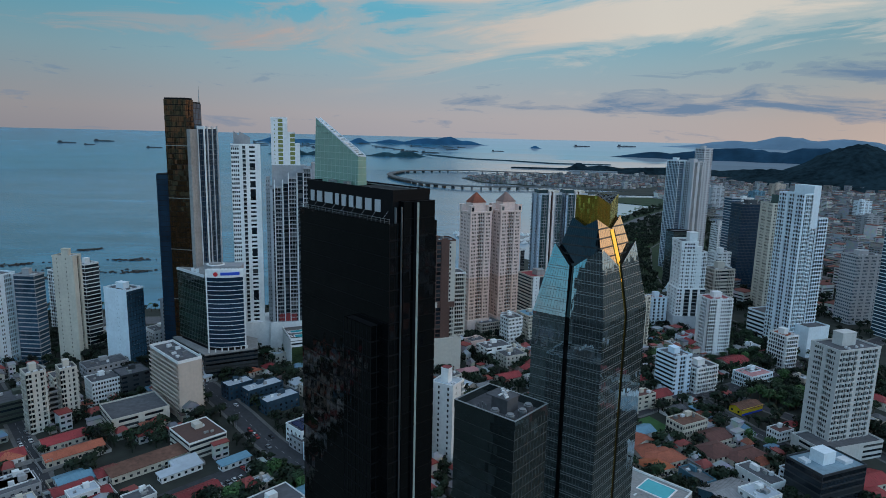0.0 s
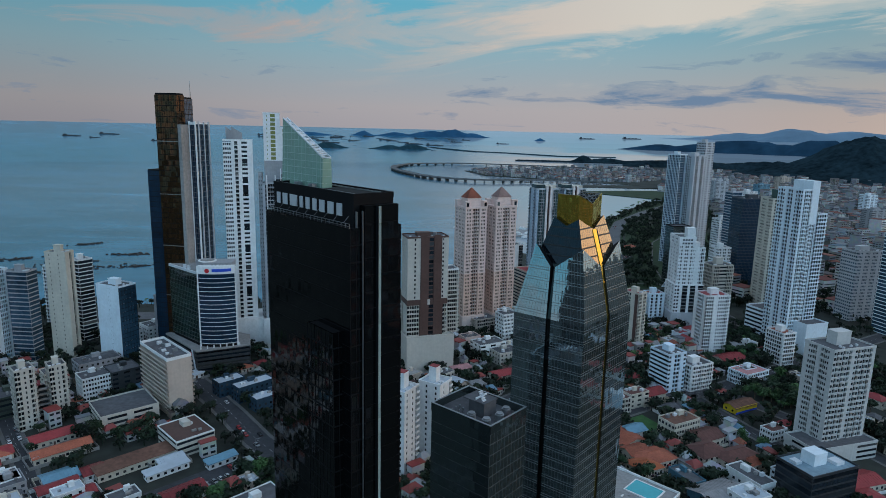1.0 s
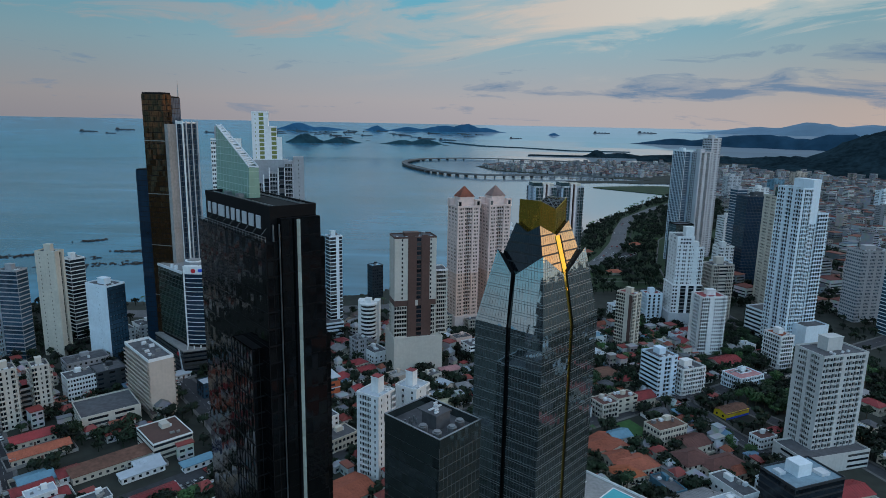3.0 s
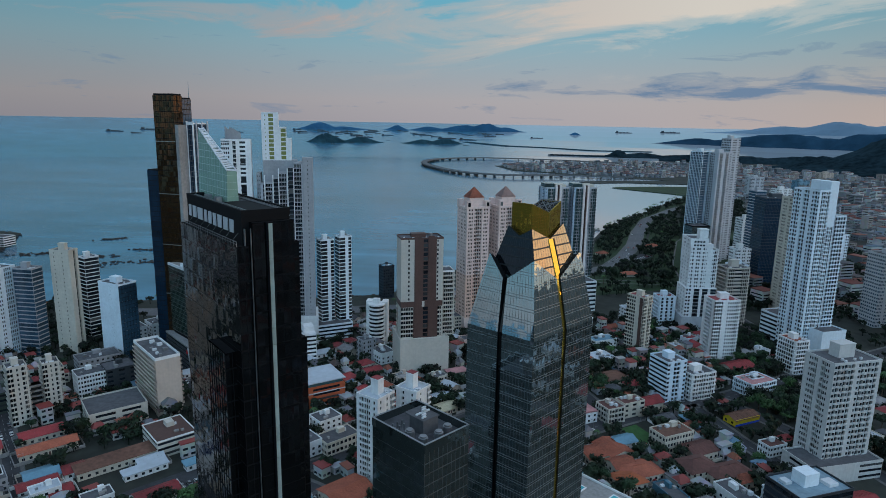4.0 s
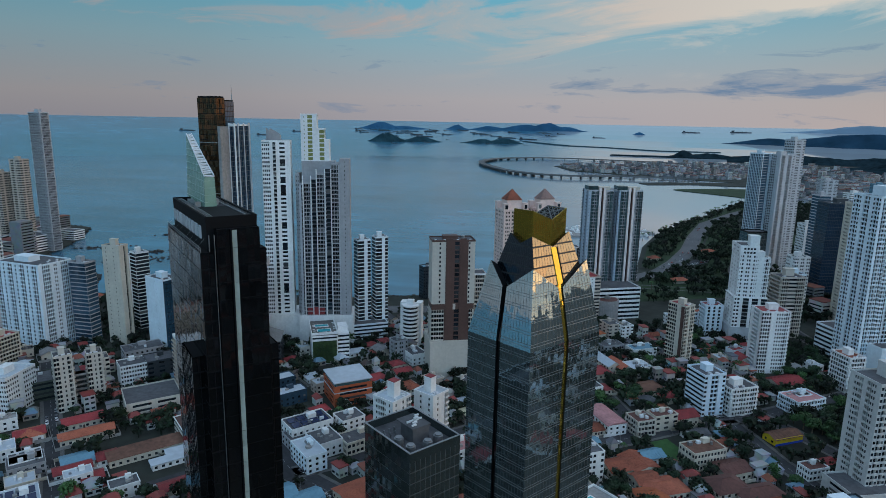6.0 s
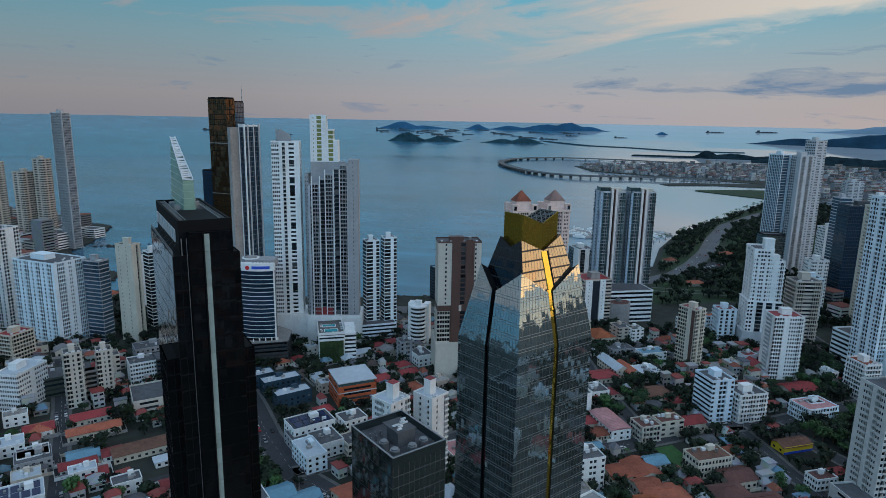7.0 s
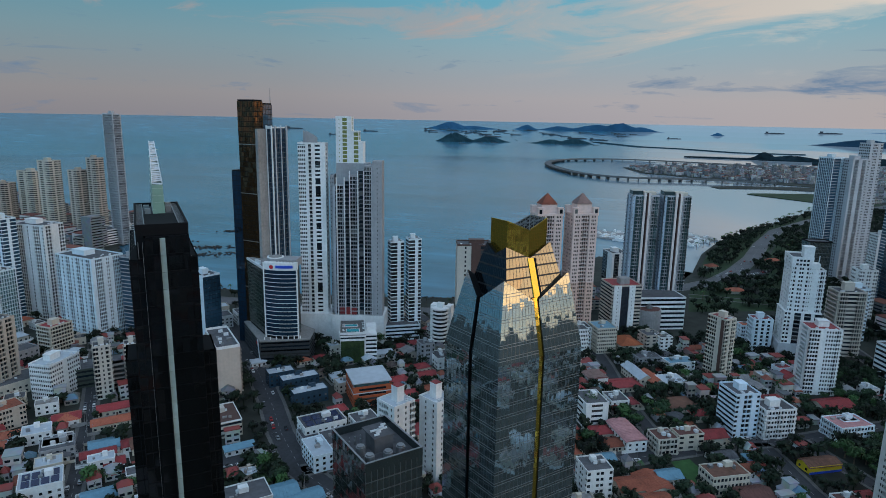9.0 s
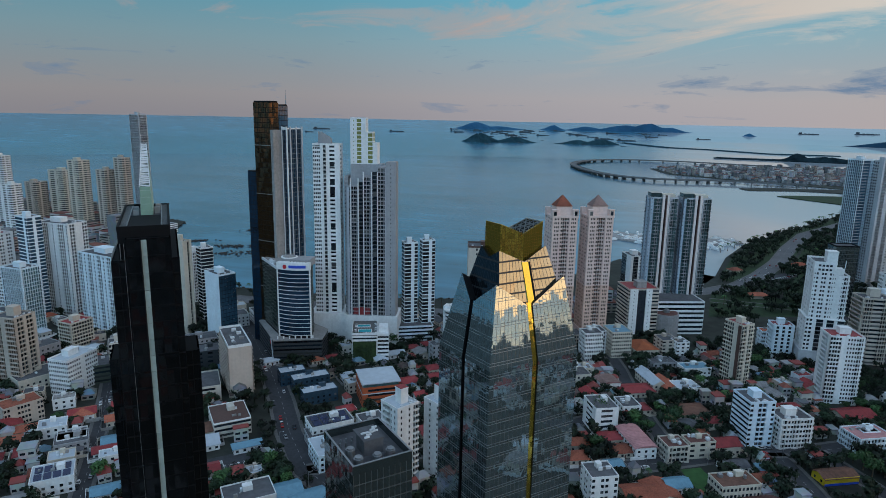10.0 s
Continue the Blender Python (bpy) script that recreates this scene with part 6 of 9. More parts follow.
# terraced white blocks along the peninsula's quay
for x, y, th, b, a, H, sd in ((-575, 690, 79, 24, 40, 20, 61), (-606, 738, 84, 26, 34, 17, 62), (-640, 700, 86, 30, 30, 14, 63), (-588, 770, 82, 18, 30, 12, 64)):
    tower("quay_block", "low white terraced block with long balconies on the quay", (x, y), th, b, a, H, 3.2, ["LLLLLL", "LLLLLLLL"], (WHITE, METAL, WINDOW), cat="apartment block", seed=sd, bulk=False)

tower("dark_glass_block", "dark bronze glass office block behind a white sail", (257.5, 694), 12, 21, 15, 65.4, 3.6, ["GGGGGGGG", "GGGGGG"], (MULLION, STEELDARK, SMOKEDARK), cat="office building", seed=71, bulk=False)


def sail():
    ob = thing("sail_sculpture", "tall white sail-shaped blade beside the dark office block", "sculpture", 262, 684, 0, 12)
    mb = MB()
    n = 14
    left = lambda t: -17 + 20.5 * (1 - (1 - t) ** 2.2)
    for i in range(n):
        t0, t1 = i / n, (i + 1) / n
        a0, a1, b0, b1, z0, z1 = left(t0), left(t1), 0.5 + 3.5 * t0, 0.5 + 3.5 * t1, 54.3 * t0, 54.3 * t1
        mb.face(((a0, 0, z0), (b0, 0, z0), (b1, 0, z1), (a1, 0, z1)))
        mb.face(((b0, 0.9, z0), (a0, 0.9, z0), (a1, 0.9, z1), (b1, 0.9, z1)))
        mb.face(((b0, 0, z0), (b0, 0.9, z0), (b1, 0.9, z1), (b1, 0, z1)))
        mb.face(((a0, 0.9, z0), (a0, 0, z0), (a1, 0, z1), (a1, 0.9, z1)))
    part("blade", mb, COOLWHITE, ob)


sail()


# ---- low buildings ----
GLASSWALL = mat("dark_blue_glazed_wall", (0.03, 0.06, 0.09), 0.2, grain=0.2)
RUST = mat("rusty_metal_roof", (0.16, 0.075, 0.05), 0.8, grain=0.35, scale=0.5)
GREENDECK = mat("dark_parking_deck", (0.06, 0.075, 0.06), 0.8, grain=0.2)
ORANGEROOF = mat("orange_tile_roof", (0.34, 0.09, 0.035), 0.8, grain=0.25, scale=0.9)
PINKROOF = mat("faded_pink_roof", (0.46, 0.22, 0.22), 0.7, grain=0.2)
YELLOW = mat("yellow_paint", (0.62, 0.44, 0.02), 0.7, grain=0.1)
GREYTIN = mat("grey_tin_roof", (0.26, 0.25, 0.25), 0.6, grain=0.25, scale=0.4)
BLUEWALL = mat("teal_blue_paint", (0.06, 0.16, 0.22), 0.7, grain=0.15)
CREAMROOF = mat("cream_metal_roof", (0.52, 0.47, 0.32), 0.6, grain=0.15)
NAVY = mat("navy_wall", (0.020, 0.030, 0.040), 0.4, grain=0.2)
SOLAR = mat("solar_panel", (0.012, 0.022, 0.07), 0.12, grain=0.1, spec=0.8)
FOOTPRINTS = []
ROOFNAME = {"terracotta_tiles": "terracotta", "red_metal_roof": "red metal", "white_metal_roof": "white metal", "blue_metal_roof": "pale blue metal", "roof_membrane": "flat grey",
            "rusty_metal_roof": "rusty metal", "orange_tile_roof": "orange tiled", "faded_pink_roof": "faded pink", "dark_brown_roof": "dark brown", "grey_tin_roof": "grey tin",
            "cream_metal_roof": "cream metal", "grey_roof_tiles": "grey tiled", "brown_cladding": "dark brown"}
WALLNAME = {"white_render": "white", "cool_white_paint": "pale blue-white", "grey_render": "grey", "cream_render": "cream", "beige_render": "beige", "pink_render": "pink",
            "dark_blue_glazed_wall": "dark glazed", "yellow_paint": "bright yellow", "teal_blue_paint": "blue", "navy_wall": "navy", "dark_podium_panel": "dark", "dark_parking_deck": "dark green",
            "pale_cream_render": "pale cream"}


def low(kind, x, y, th, w, d, H, wall, roof):
    """A low building centred on x, y: w along its heading th, d across, eaves or parapet at H."""
    FOOTPRINTS.append((x, y, max(w, d) * 0.62))
    rnd = random.Random(int(x * 7 + y * 13))
    tall = H >= 12
    cat = "house" if kind in ("hip", "gable") and w * d < 260 else "building"
    name = {"shed": "long_shed", "deck": "parking_deck", "barrel": "vaulted_hall", "yellow": "yellow_shop", "garden": "garden_roof_building", "solar": "solar_roof_building"}.get(kind, "town_house" if cat == "house" else "low_building")
    how = {"hip": "hipped", "gable": "pitched", "barrel": "vaulted", "shed": "lean-to"}.get(kind, "flat")
    rn, wn = ROOFNAME.get(roof.name, "grey"), WALLNAME.get(wall.name, "pale")
    ob = thing(name, f"{wn} {'mid-rise block' if tall else 'house' if cat == 'house' else 'low building'} with a {rn.replace('flat ', '')} {how} roof", cat, x, y, 0, th)
    hx, hy = w / 2, d / 2
    pitched = kind in ("hip", "gable", "shed", "barrel", "yellow")
    eave = H * (0.66 if kind in ("hip", "gable", "yellow") else 0.8 if pitched else 1.0)
    if tall or kind in ("block", "striped", "terrace", "deck", "garden"):
        # storeys with window bands
        n = max(2, round(eave / 3.0))
        h = eave / n
        pat = {"deck": "LLLL", "terrace": "LLLL", "striped": "WWWWWWWW", "garden": "SLLS"}.get(kind) or rnd.choice(("WSWWSW", "BWBWB", "wWwWw", "LSLSL"))
        wl, gl = MB(), MB()
        for p, u, nn, ln in (((-hx, -hy), (1, 0), (0, -1), w), ((hx, -hy), (0, 1), (1, 0), d), ((hx, hy), (-1, 0), (0, 1), w), ((-hx, hy), (0, -1), (-1, 0), d)):
            facade(wl, gl, p, u, nn, ln, h, pat, {"out": 0.6})
        wm, gm = wl.mesh("storey", wall, METAL), gl.mesh("glazing", WINDOW)
        for i in range(n):
            s = part("storey", wm, None, ob, at=(0, 0, i * h))
            part("glazing", gm, None, s)["kind"] = "stuff"
    else:
        mb = MB()
        mb.box(-hx, -hy, 0, hx, hy, eave, skip="b")
        part("wall", mb, wall, ob)
        k = max(2, int(w / 3.2))
        gl = MB()
        for lv in range(max(1, int(eave / 2.9))):
            z = 1.0 + lv * 2.9
            if z + 1.3 > eave:
                break
            for i in range(k):
                cx = -hx + (i + 0.5) * w / k
                gl.box(cx - 0.65, -hy - 0.06, z, cx + 0.65, -hy - 0.01, z + 1.3)
                gl.box(cx - 0.65, hy + 0.01, z, cx + 0.65, hy + 0.06, z + 1.3)
            kk = max(2, int(d / 3.2))
            for i in range(kk):
                cy = -hy + (i + 0.5) * d / kk
                gl.box(-hx - 0.06, cy - 0.65, z, -hx - 0.01, cy + 0.65, z + 1.3)
                gl.box(hx + 0.01, cy - 0.65, z, hx + 0.06, cy + 0.65, z + 1.3)
        part("glazing", gl, WINDOW, ob)["kind"] = "stuff"
    o = 0.7
    rf = MB()
    if kind == "hip":
        q = min(hx, hy) * 0.95
        a = [(-hx - o, -hy - o), (hx + o, -hy - o), (hx + o, hy + o), (-hx - o, hy + o)]
        if w >= d:
            r = [(-hx + q, 0, H), (hx - q, 0, H)]
            e = eave - 0.15
            A = [(*p, e) for p in a]
            for f in ((A[0], A[1], r[1], r[0]), (A[1], A[2], r[1]), (A[2], A[3], r[0], r[1]), (A[3], A[0], r[0]), (A[3], A[2], A[1], A[0])):
                rf.face(f)
        else:
            r = [(0, -hy + q, H), (0, hy - q, H)]
            e = eave - 0.15
            A = [(*p, e) for p in a]
            for f in ((A[0], A[1], r[0]), (A[1], A[2], r[1], r[0]), (A[2], A[3], r[1]), (A[3], A[0], r[0], r[1]), (A[3], A[2], A[1], A[0])):
                rf.face(f)
        main = part("roof", rf, roof, ob)
        mb = MB()
        (x0, y0, z0), (x1, y1, z1) = r
        mb.box(x0 - 0.15, y0 - 0.15, z0 - 0.1, x1 + 0.15, y1 + 0.15, z0 + 0.15)
        part("ridge_cap", mb, roof, main)
    elif kind in ("gable", "yellow", "barrel"):
        along = w >= d if kind != "barrel" else False
        L, S = (hx, hy) if along else (hy, hx)
        n = 2 if kind != "barrel" else 8
        prof = []
        for i in range(n + 1):
            t = -1 + 2 * i / n
            zz = eave + (H - eave) * ((1 - abs(t)) if n == 2 else math.sqrt(max(0, 1 - t * t * 0.98)))
            prof.append((t * (S + o), zz))
        X = lambda a, b, z: (a, b, z) if along else (-b, a, z)
        for (s0, z0), (s1, z1) in zip(prof, prof[1:]):
            rf.face((X(-L - o, s1, z1 - 0.15), X(L + o, s1, z1 - 0.15), X(L + o, s0, z0 - 0.15), X(-L - o, s0, z0 - 0.15)))
            # sheets with raised standing seams
            k = max(2, int(2 * (L + o) / 1.5))
            q = [-L - o]
            for j in range(k):
                a1 = -L - o + 2 * (L + o) * (j + 1) / k
                q += [a1 - 0.2, a1 - 0.19, a1 - 0.01, a1]
            up = [0] + [0, 0.1, 0.1, 0] * k
            for (a0, h0), (a1, h1) in zip(zip(q, up), list(zip(q, up))[1:]):
                rf.face((X(a0, s0, z0 + h0), X(a1, s0, z0 + h1), X(a1, s1, z1 + h1), X(a0, s1, z1 + h0)))
        part("roof", rf, roof, ob)
        for e, fl in ((-L, False), (L, True)):
            gb = MB()
            pts = [X(e, s, z - 0.05) for s, z in prof]
            gb.face(pts if fl else list(reversed(pts)))
            part("gable_wall", gb, PINKROOF if kind == "barrel" else wall, ob)
    elif kind == "shed":
        rf.prism([(-hx - o, -hy - o), (hx + o, -hy - o), (hx + o, hy + o), (-hx - o, hy + o)], eave, H, 0,
                 [(-hx - o, -hy - o, eave + 0.2), (hx + o, -hy - o, eave + 0.2), (hx + o, hy + o, H), (-hx - o, hy + o, H)])
        part("roof", rf, roof, ob)
    else:
        rf.box(-hx + 0.15, -hy + 0.15, eave - 0.2, hx - 0.15, hy - 0.15, eave + 0.1)
        part("roof", rf, roof, ob)
        mb = MB()
        p = 0.7
        mb.box(-hx - 0.1, -hy - 0.1, eave - 0.1, hx + 0.1, -hy + 0.2, eave + p), mb.box(-hx - 0.1, hy - 0.2, eave - 0.1, hx + 0.1, hy + 0.1, eave + p)
        mb.box(-hx - 0.1, -hy + 0.2, eave - 0.1, -hx + 0.2, hy - 0.2, eave + p), mb.box(hx - 0.2, -hy + 0.2, eave - 0.1, hx + 0.1, hy - 0.2, eave + p)
        part("parapet", mb, wall if kind != "terrace" else WHITE, ob)
        for _ in range(3 if kind != "clutter" else 9):
            mb = MB()
            a, b = rnd.uniform(-hx * 0.7, hx * 0.5), rnd.uniform(-hy * 0.7, hy * 0.5)
            mb.box(a, b, eave + 0.1, a + rnd.uniform(0.8, 2.6), b + rnd.uniform(0.8, 2.2), eave + rnd.uniform(0.7, 1.9))
            part("roof_unit", mb, rnd.choice((WHITEMETAL, METAL, CONCRETE)), ob)
        mb = MB()
        a, b = rnd.uniform(-hx * 0.3, hx * 0.2), rnd.uniform(0, hy * 0.4)
        mb.box(a, b, eave + 0.1, a + w * 0.2, b + d * 0.22, eave + 2.6)
        part("stair_head", mb, wall, ob)
        if kind == "solar":
            for i in range(4):
                for j in range(2):
                    mb = MB()
                    a, b = -hx + w * (0.08 + 0.22 * i), -hy + d * (0.12 + 0.42 * j)
                    mb.prism([(a, b), (a + w * 0.18, b), (a + w * 0.18, b + d * 0.3), (a, b + d * 0.3)], eave + 0.2, eave + 0.9, 0,
                             [(a, b, eave + 0.4), (a + w * 0.18, b, eave + 0.4), (a + w * 0.18, b + d * 0.3, eave + 0.95), (a, b + d * 0.3, eave + 0.95)])
                    part("solar_panel", mb, SOLAR, ob, "dark blue solar panel")
        if kind == "garden":
            part("roof_planting", leaf_mass(90, w * 0.42, d * 0.4, 1.4, 5), LEAF, ob, "overgrown green roof planting", at=(0, 0, eave + 0.8))
    if kind == "yellow":
        mb = MB()
        mb.box(-hx - 0.2, -hy - 0.3, 0, hx + 0.2, -hy - 0.1, eave + 0.4)
        part("yellow_front", mb, YELLOW, ob, "bright yellow front wall")
        mb = MB()
        mb.box(-hx - 0.22, -hy - 0.42, 0, hx + 0.22, -hy - 0.32, 1.2)
        part("blue_plinth", mb, SIGNBLUE, ob, "blue painted plinth")
    if kind in ("hip", "gable") and y < 430:
        # garden wall with a gateway
        mb, g = MB(), 2.6
        gx, gy = hx + g, hy + g
        mb.box(-gx, -gy, 0, -1.6, -gy + 0.2, 1.8), mb.box(1.6, -gy, 0, gx, -gy + 0.2, 1.8)
        mb.box(-gx, -gy + 0.2, 0, -gx + 0.2, gy, 1.8), mb.box(gx - 0.2, -gy + 0.2, 0, gx, gy, 1.8), mb.box(-gx + 0.2, gy - 0.2, 0, gx - 0.2, gy, 1.8)
        part("garden_wall", mb, rnd.choice((WHITE, CREAM, CONCRETE)), ob)
    if kind in ("hip", "gable"):
        mb = MB()
        mb.box(-0.5, -hy - 0.08, 0, 0.5, -hy - 0.005, 2.1)
        part("door", mb, BROWN, ob)
    return ob


def leaf_mass(n, rx, ry, rz, seed, size=0.55):
    """Many small leaf clumps, tilted all ways, over an uneven mound."""
    rnd = random.Random(seed)
    mb = MB()
    lobes = [(rnd.uniform(-0.55, 0.55), rnd.uniform(-0.55, 0.55), rnd.uniform(-0.25, 0.55), rnd.uniform(0.38, 0.62)) for _ in range(9)]
    for _ in range(n):
        lx, ly, lz, lr = rnd.choice(lobes)
        v = Vector((rnd.gauss(0, 1), rnd.gauss(0, 1), rnd.gauss(0.25, 0.8))).normalized() * lr * rnd.uniform(0.65, 1.05)
        c = Vector(((lx + v.x) * rx, (ly + v.y) * ry, (lz + v.z) * rz))
        a = Vector((rnd.gauss(0, 1), rnd.gauss(0, 1), rnd.gauss(0, 0.5))).normalized() * size * rnd.uniform(0.6, 1.4)
        b = v.normalized().cross(a)
        b = b.normalized() * size * rnd.uniform(0.5, 1.1) if b.length > 1e-4 else Vector((0, 0, size))
        mb.face((c - a, c - b * 0.7, c + a, c + b))
    return mb


low("flat", -128, 375, 46, 17, 10, 9, GLASSWALL, ROOFWHITE)
low("flat", -111, 370, 46, 24, 10, 9.5, GLASSWALL, ROOFWHITE)
low("flat", -97, 357, 46, 22, 10, 8, GLASSWALL, ROOFWHITE)
low("solar", -69, 320, 46, 24, 15, 10, WHITE, ROOFGREY)
low("flat", -58, 294, 46, 11, 20, 9, COOLWHITE, ROOFWHITE)
low("flat", -72, 310, 46, 10, 12, 6, GREYWALL, ROOFGREY)
low("hip", -53, 398, 46, 14, 10, 6, CREAM, REDROOF)
low("hip", -45, 425, 46, 10, 9, 6, CREAM, REDROOF)
low("hip", -130, 411, 46, 9, 9, 5, CREAM, TERRACOTTA)
low("gable", -159, 397, 46, 10, 8, 5, WHITE, ROOFWHITE)
low("gable", -81, 443, 40, 12, 9, 5, WHITE, ROOFWHITE)
low("flat", -71, 248, 46, 22, 16, 8, WHITE, ROOFGREY)
low("gable", -58, 258, 46, 14, 14, 8, WHITE, BLUEROOF)
low("gable", -46, 258, 46, 16, 12, 7, WHITE, BLUEROOF)
low("terrace", -127, 308, 46, 20, 24, 9, CREAMGREY, BROWN)
low("shed", -142, 287, 46, 40, 10, 5, CREAM, RUST)
low("shed", -125, 280, 46, 20, 5, 4, WHITE, ROOFWHITE)
low("shed", -102, 290, 46, 15, 5, 4, WHITE, BLUEROOF)
low("gable", -198, 307, 46, 20, 10, 6, CREAM, REDROOF)
low("gable", -185, 294, 46, 26, 9, 6, CREAM, TERRACOTTA)
low("gable", -171, 270, 46, 14, 12, 5, WHITE, BLUEROOF)
low("gable", -167, 262, 46, 16, 8, 5, WHITE, REDROOF)
low("gable", -159, 276, 46, 9, 9, 5, WHITE, REDROOF)
low("flat", -158, 255, 46, 12, 8, 6, WHITE, ROOFWHITE)
low("gable", -153, 258, 46, 9, 8, 5, WHITE, REDROOF)
low("gable", -109, 261, 46, 18, 9, 5, CREAM, REDROOF)
low("hip", -214, 287, 46, 12, 12, 6, WHITE, TERRACOTTA)
low("flat", -193, 262, 46, 14, 12, 6, WHITE, ROOFGREY)
low("hip", -186, 254, 46, 12, 9, 5, WHITE, ROOFGREY)
low("deck", -245, 340, 46, 30, 20, 12, GREENDECK, ROOFGREY)
low("flat", -208, 365, 46, 16, 14, 14, WHITE, ROOFGREY)
low("flat", -195, 375, 46, 17, 16, 15, PODDARK, ROOFGREY)
low("flat", -228, 404, 46, 26, 16, 9, GREYWALL, ROOFGREY)
low("flat", -232, 364, 46, 12, 12, 16, CREAM, ROOFGREY)
low("solar", -167, 229, 46, 18, 16, 8, WHITE, ROOFWHITE)
low("flat", -178, 243, 46, 12, 10, 7, CREAM, ROOFWHITE)
low("flat", -213, 267, 46, 14, 12, 6, WHITE, ROOFWHITE)
low("flat", -190, 259, 46, 16, 14, 6, GREYWALL, ROOFGREY)
low("gable", -214, 287, 46, 14, 10, 6, CREAM, REDROOF)
low("hip", -179, 233, 46, 12, 9, 6, CREAM, TERRACOTTA)
low("flat", -244, 272, 70, 20, 14, 12, BEIGE, TERRACOTTA)
low("hip", -241, 261, 60, 14, 12, 7, BEIGE, REDROOF)
low("hip", -227, 262, 46, 10, 9, 5, CREAM, TERRACOTTA)
low("hip", -223, 249, 46, 12, 10, 5, CREAM, TERRACOTTA)
low("flat", -282, 311, 70, 24, 20, 8, CREAM, ROOFGREY)
low("flat", -320, 346, 80, 22, 14, 10, GREYWALL, ROOFGREY)
low("hip", -311, 340, 46, 12, 12, 5, CREAM, REDROOF)
low("gable", -127, 288, 46, 12, 7, 5, WHITE, ROOFWHITE)
low("gable", -170, 261, 46, 10, 8, 4, WHITE, REDROOF)
low("gable", -138, 233, 46, 14, 9, 5, WHITE, BLUEROOF)
low("flat", 57, 456, 30, 10, 10, 8, CREAM, ROOFWHITE)
low("barrel", 74, 439, 30, 13, 12, 9, WHITE, SLATE)
low("hip", 91, 440, 28, 24, 14, 6, CREAM, REDROOF)
low("gable", 101, 458, 28, 9, 26, 9, CREAM, ROOFWHITE)
low("gable", 111, 453, 28, 10, 20, 8, CREAM, TERRACOTTA)
low("clutter", 123, 450, 28, 16, 14, 7, WHITE, ROOFWHITE)
low("flat", 130, 485, 28, 20, 11, 8, WHITE, BLUEROOF)
low("flat", 59, 511, 28, 11, 14, 18, WHITE, ROOFGREY)
low("flat", 75, 511, 28, 16, 18, 20, CREAM, BLUEROOF)
low("hip", 93, 518, 28, 18, 22, 11, CREAM, ORANGEROOF)
low("flat", 111, 522, 28, 13, 14, 14, BEIGE, ROOFGREY)
low("flat", 121, 519, 28, 10, 10, 14, WHITE, ROOFGREY)
low("flat", 108, 493, 28, 18, 12, 6, GREYWALL, ROOFGREY)
low("garden", 74, 384, 28, 14, 18, 16, WHITE, ROOFGREY)
low("barrel", 95, 367, 28, 12, 24, 8, WHITE, PINKROOF)
low("hip", 81, 369, 28, 12, 10, 6, CREAM, REDROOF)
low("hip", 88, 358, 28, 14, 10, 5, CREAM, TERRACOTTA)
low("flat", 88, 412, 28, 12, 14, 6, WHITE, ROOFGREY)
low("hip", 95, 414, 28, 12, 10, 5, CREAM, REDROOF)
low("block", 114, 364, 28, 12, 12, 9, CREAMGREY, BROWNROOF)
low("block", 127, 372, 28, 15, 9, 9, CREAM, BROWNROOF)
low("gable", 139, 380, 28, 18, 10, 8, CREAM, REDROOF)
low("hip", 125, 421, 28, 20, 14, 6, CREAM, RUST)
low("hip", 138, 412, 28, 12, 8, 5, CREAM, REDROOF)
low("block", 141, 334, 28, 20, 12, 10, CREAM, RUST)
low("gable", 153, 326, 28, 16, 12, 7, CREAM, BROWNROOF)
low("yellow", 192, 370, 28, 19, 9, 5.5, YELLOW, RUST)
low("gable", 219, 449, 28, 22, 14, 7, CREAM, REDROOF)
low("block", 217, 414, 28, 22, 15, 9, COOLWHITE, PINKROOF)
low("flat", 200, 497, 28, 11, 8, 8, COOLWHITE, REDROOF)
low("gable", 98, 318, 28, 16, 12, 6, CREAM, TERRACOTTA)
low("gable", 108, 323, 28, 14, 16, 6, CREAM, TERRACOTTA)
low("gable", 115, 332, 28, 12, 9, 6, WHITE, BLUEROOF)
low("block", 80, 306, 28, 13, 13, 18, WHITE, ROOFGREY)
low("hip", 66, 342, 28, 10, 9, 5, CREAM, TERRACOTTA)
low("gable", 85, 342, 28, 8, 7, 4, WHITE, BLUEROOF)
low("flat", 167, 562, 20, 14, 10, 12, WHITE, ROOFWHITE)
low("flat", 190, 566, 15, 18, 10, 16, COOLWHITE, TERRACOTTA)
low("hip", 117, 303, 25, 20, 14, 6, CREAM, TERRACOTTA)
low("hip", 110, 294, 25, 14, 12, 6, CREAM, ORANGEROOF)
low("gable", 109, 308, 25, 12, 10, 6, CREAM, TERRACOTTA)
low("hip", 146, 307, 25, 18, 14, 9, CREAM, BROWNROOF)
low("hip", 160, 304, 25, 22, 12, 8, CREAM, BROWNROOF)
low("hip", 166, 300, 25, 12, 8, 6, CREAM, TERRACOTTA)
low("gable", 136, 267, 25, 22, 18, 8, BLUEWALL, GREYTIN)
low("block", 194, 333, 25, 12, 8, 6, WHITE, BROWNROOF)
low("gable", 204, 343, 25, 12, 7, 5, WHITE, REDROOF)
low("flat", 156, 280, 25, 10, 20, 8, WHITE, ROOFGREY)
low("flat", 179, 286, 25, 12, 14, 6, COOLWHITE, ROOFGREY)
low("clutter", 147, 262, 25, 14, 12, 9, WHITE, ROOFWHITE)
low("flat", 127, 283, 25, 8, 16, 5, BLUEWALL, ROOFGREY)
low("gable", 211, 285, 18, 20, 12, 6, CREAM, REDROOF)
low("hip", 207, 272, 18, 14, 12, 5, CREAM, REDROOF)
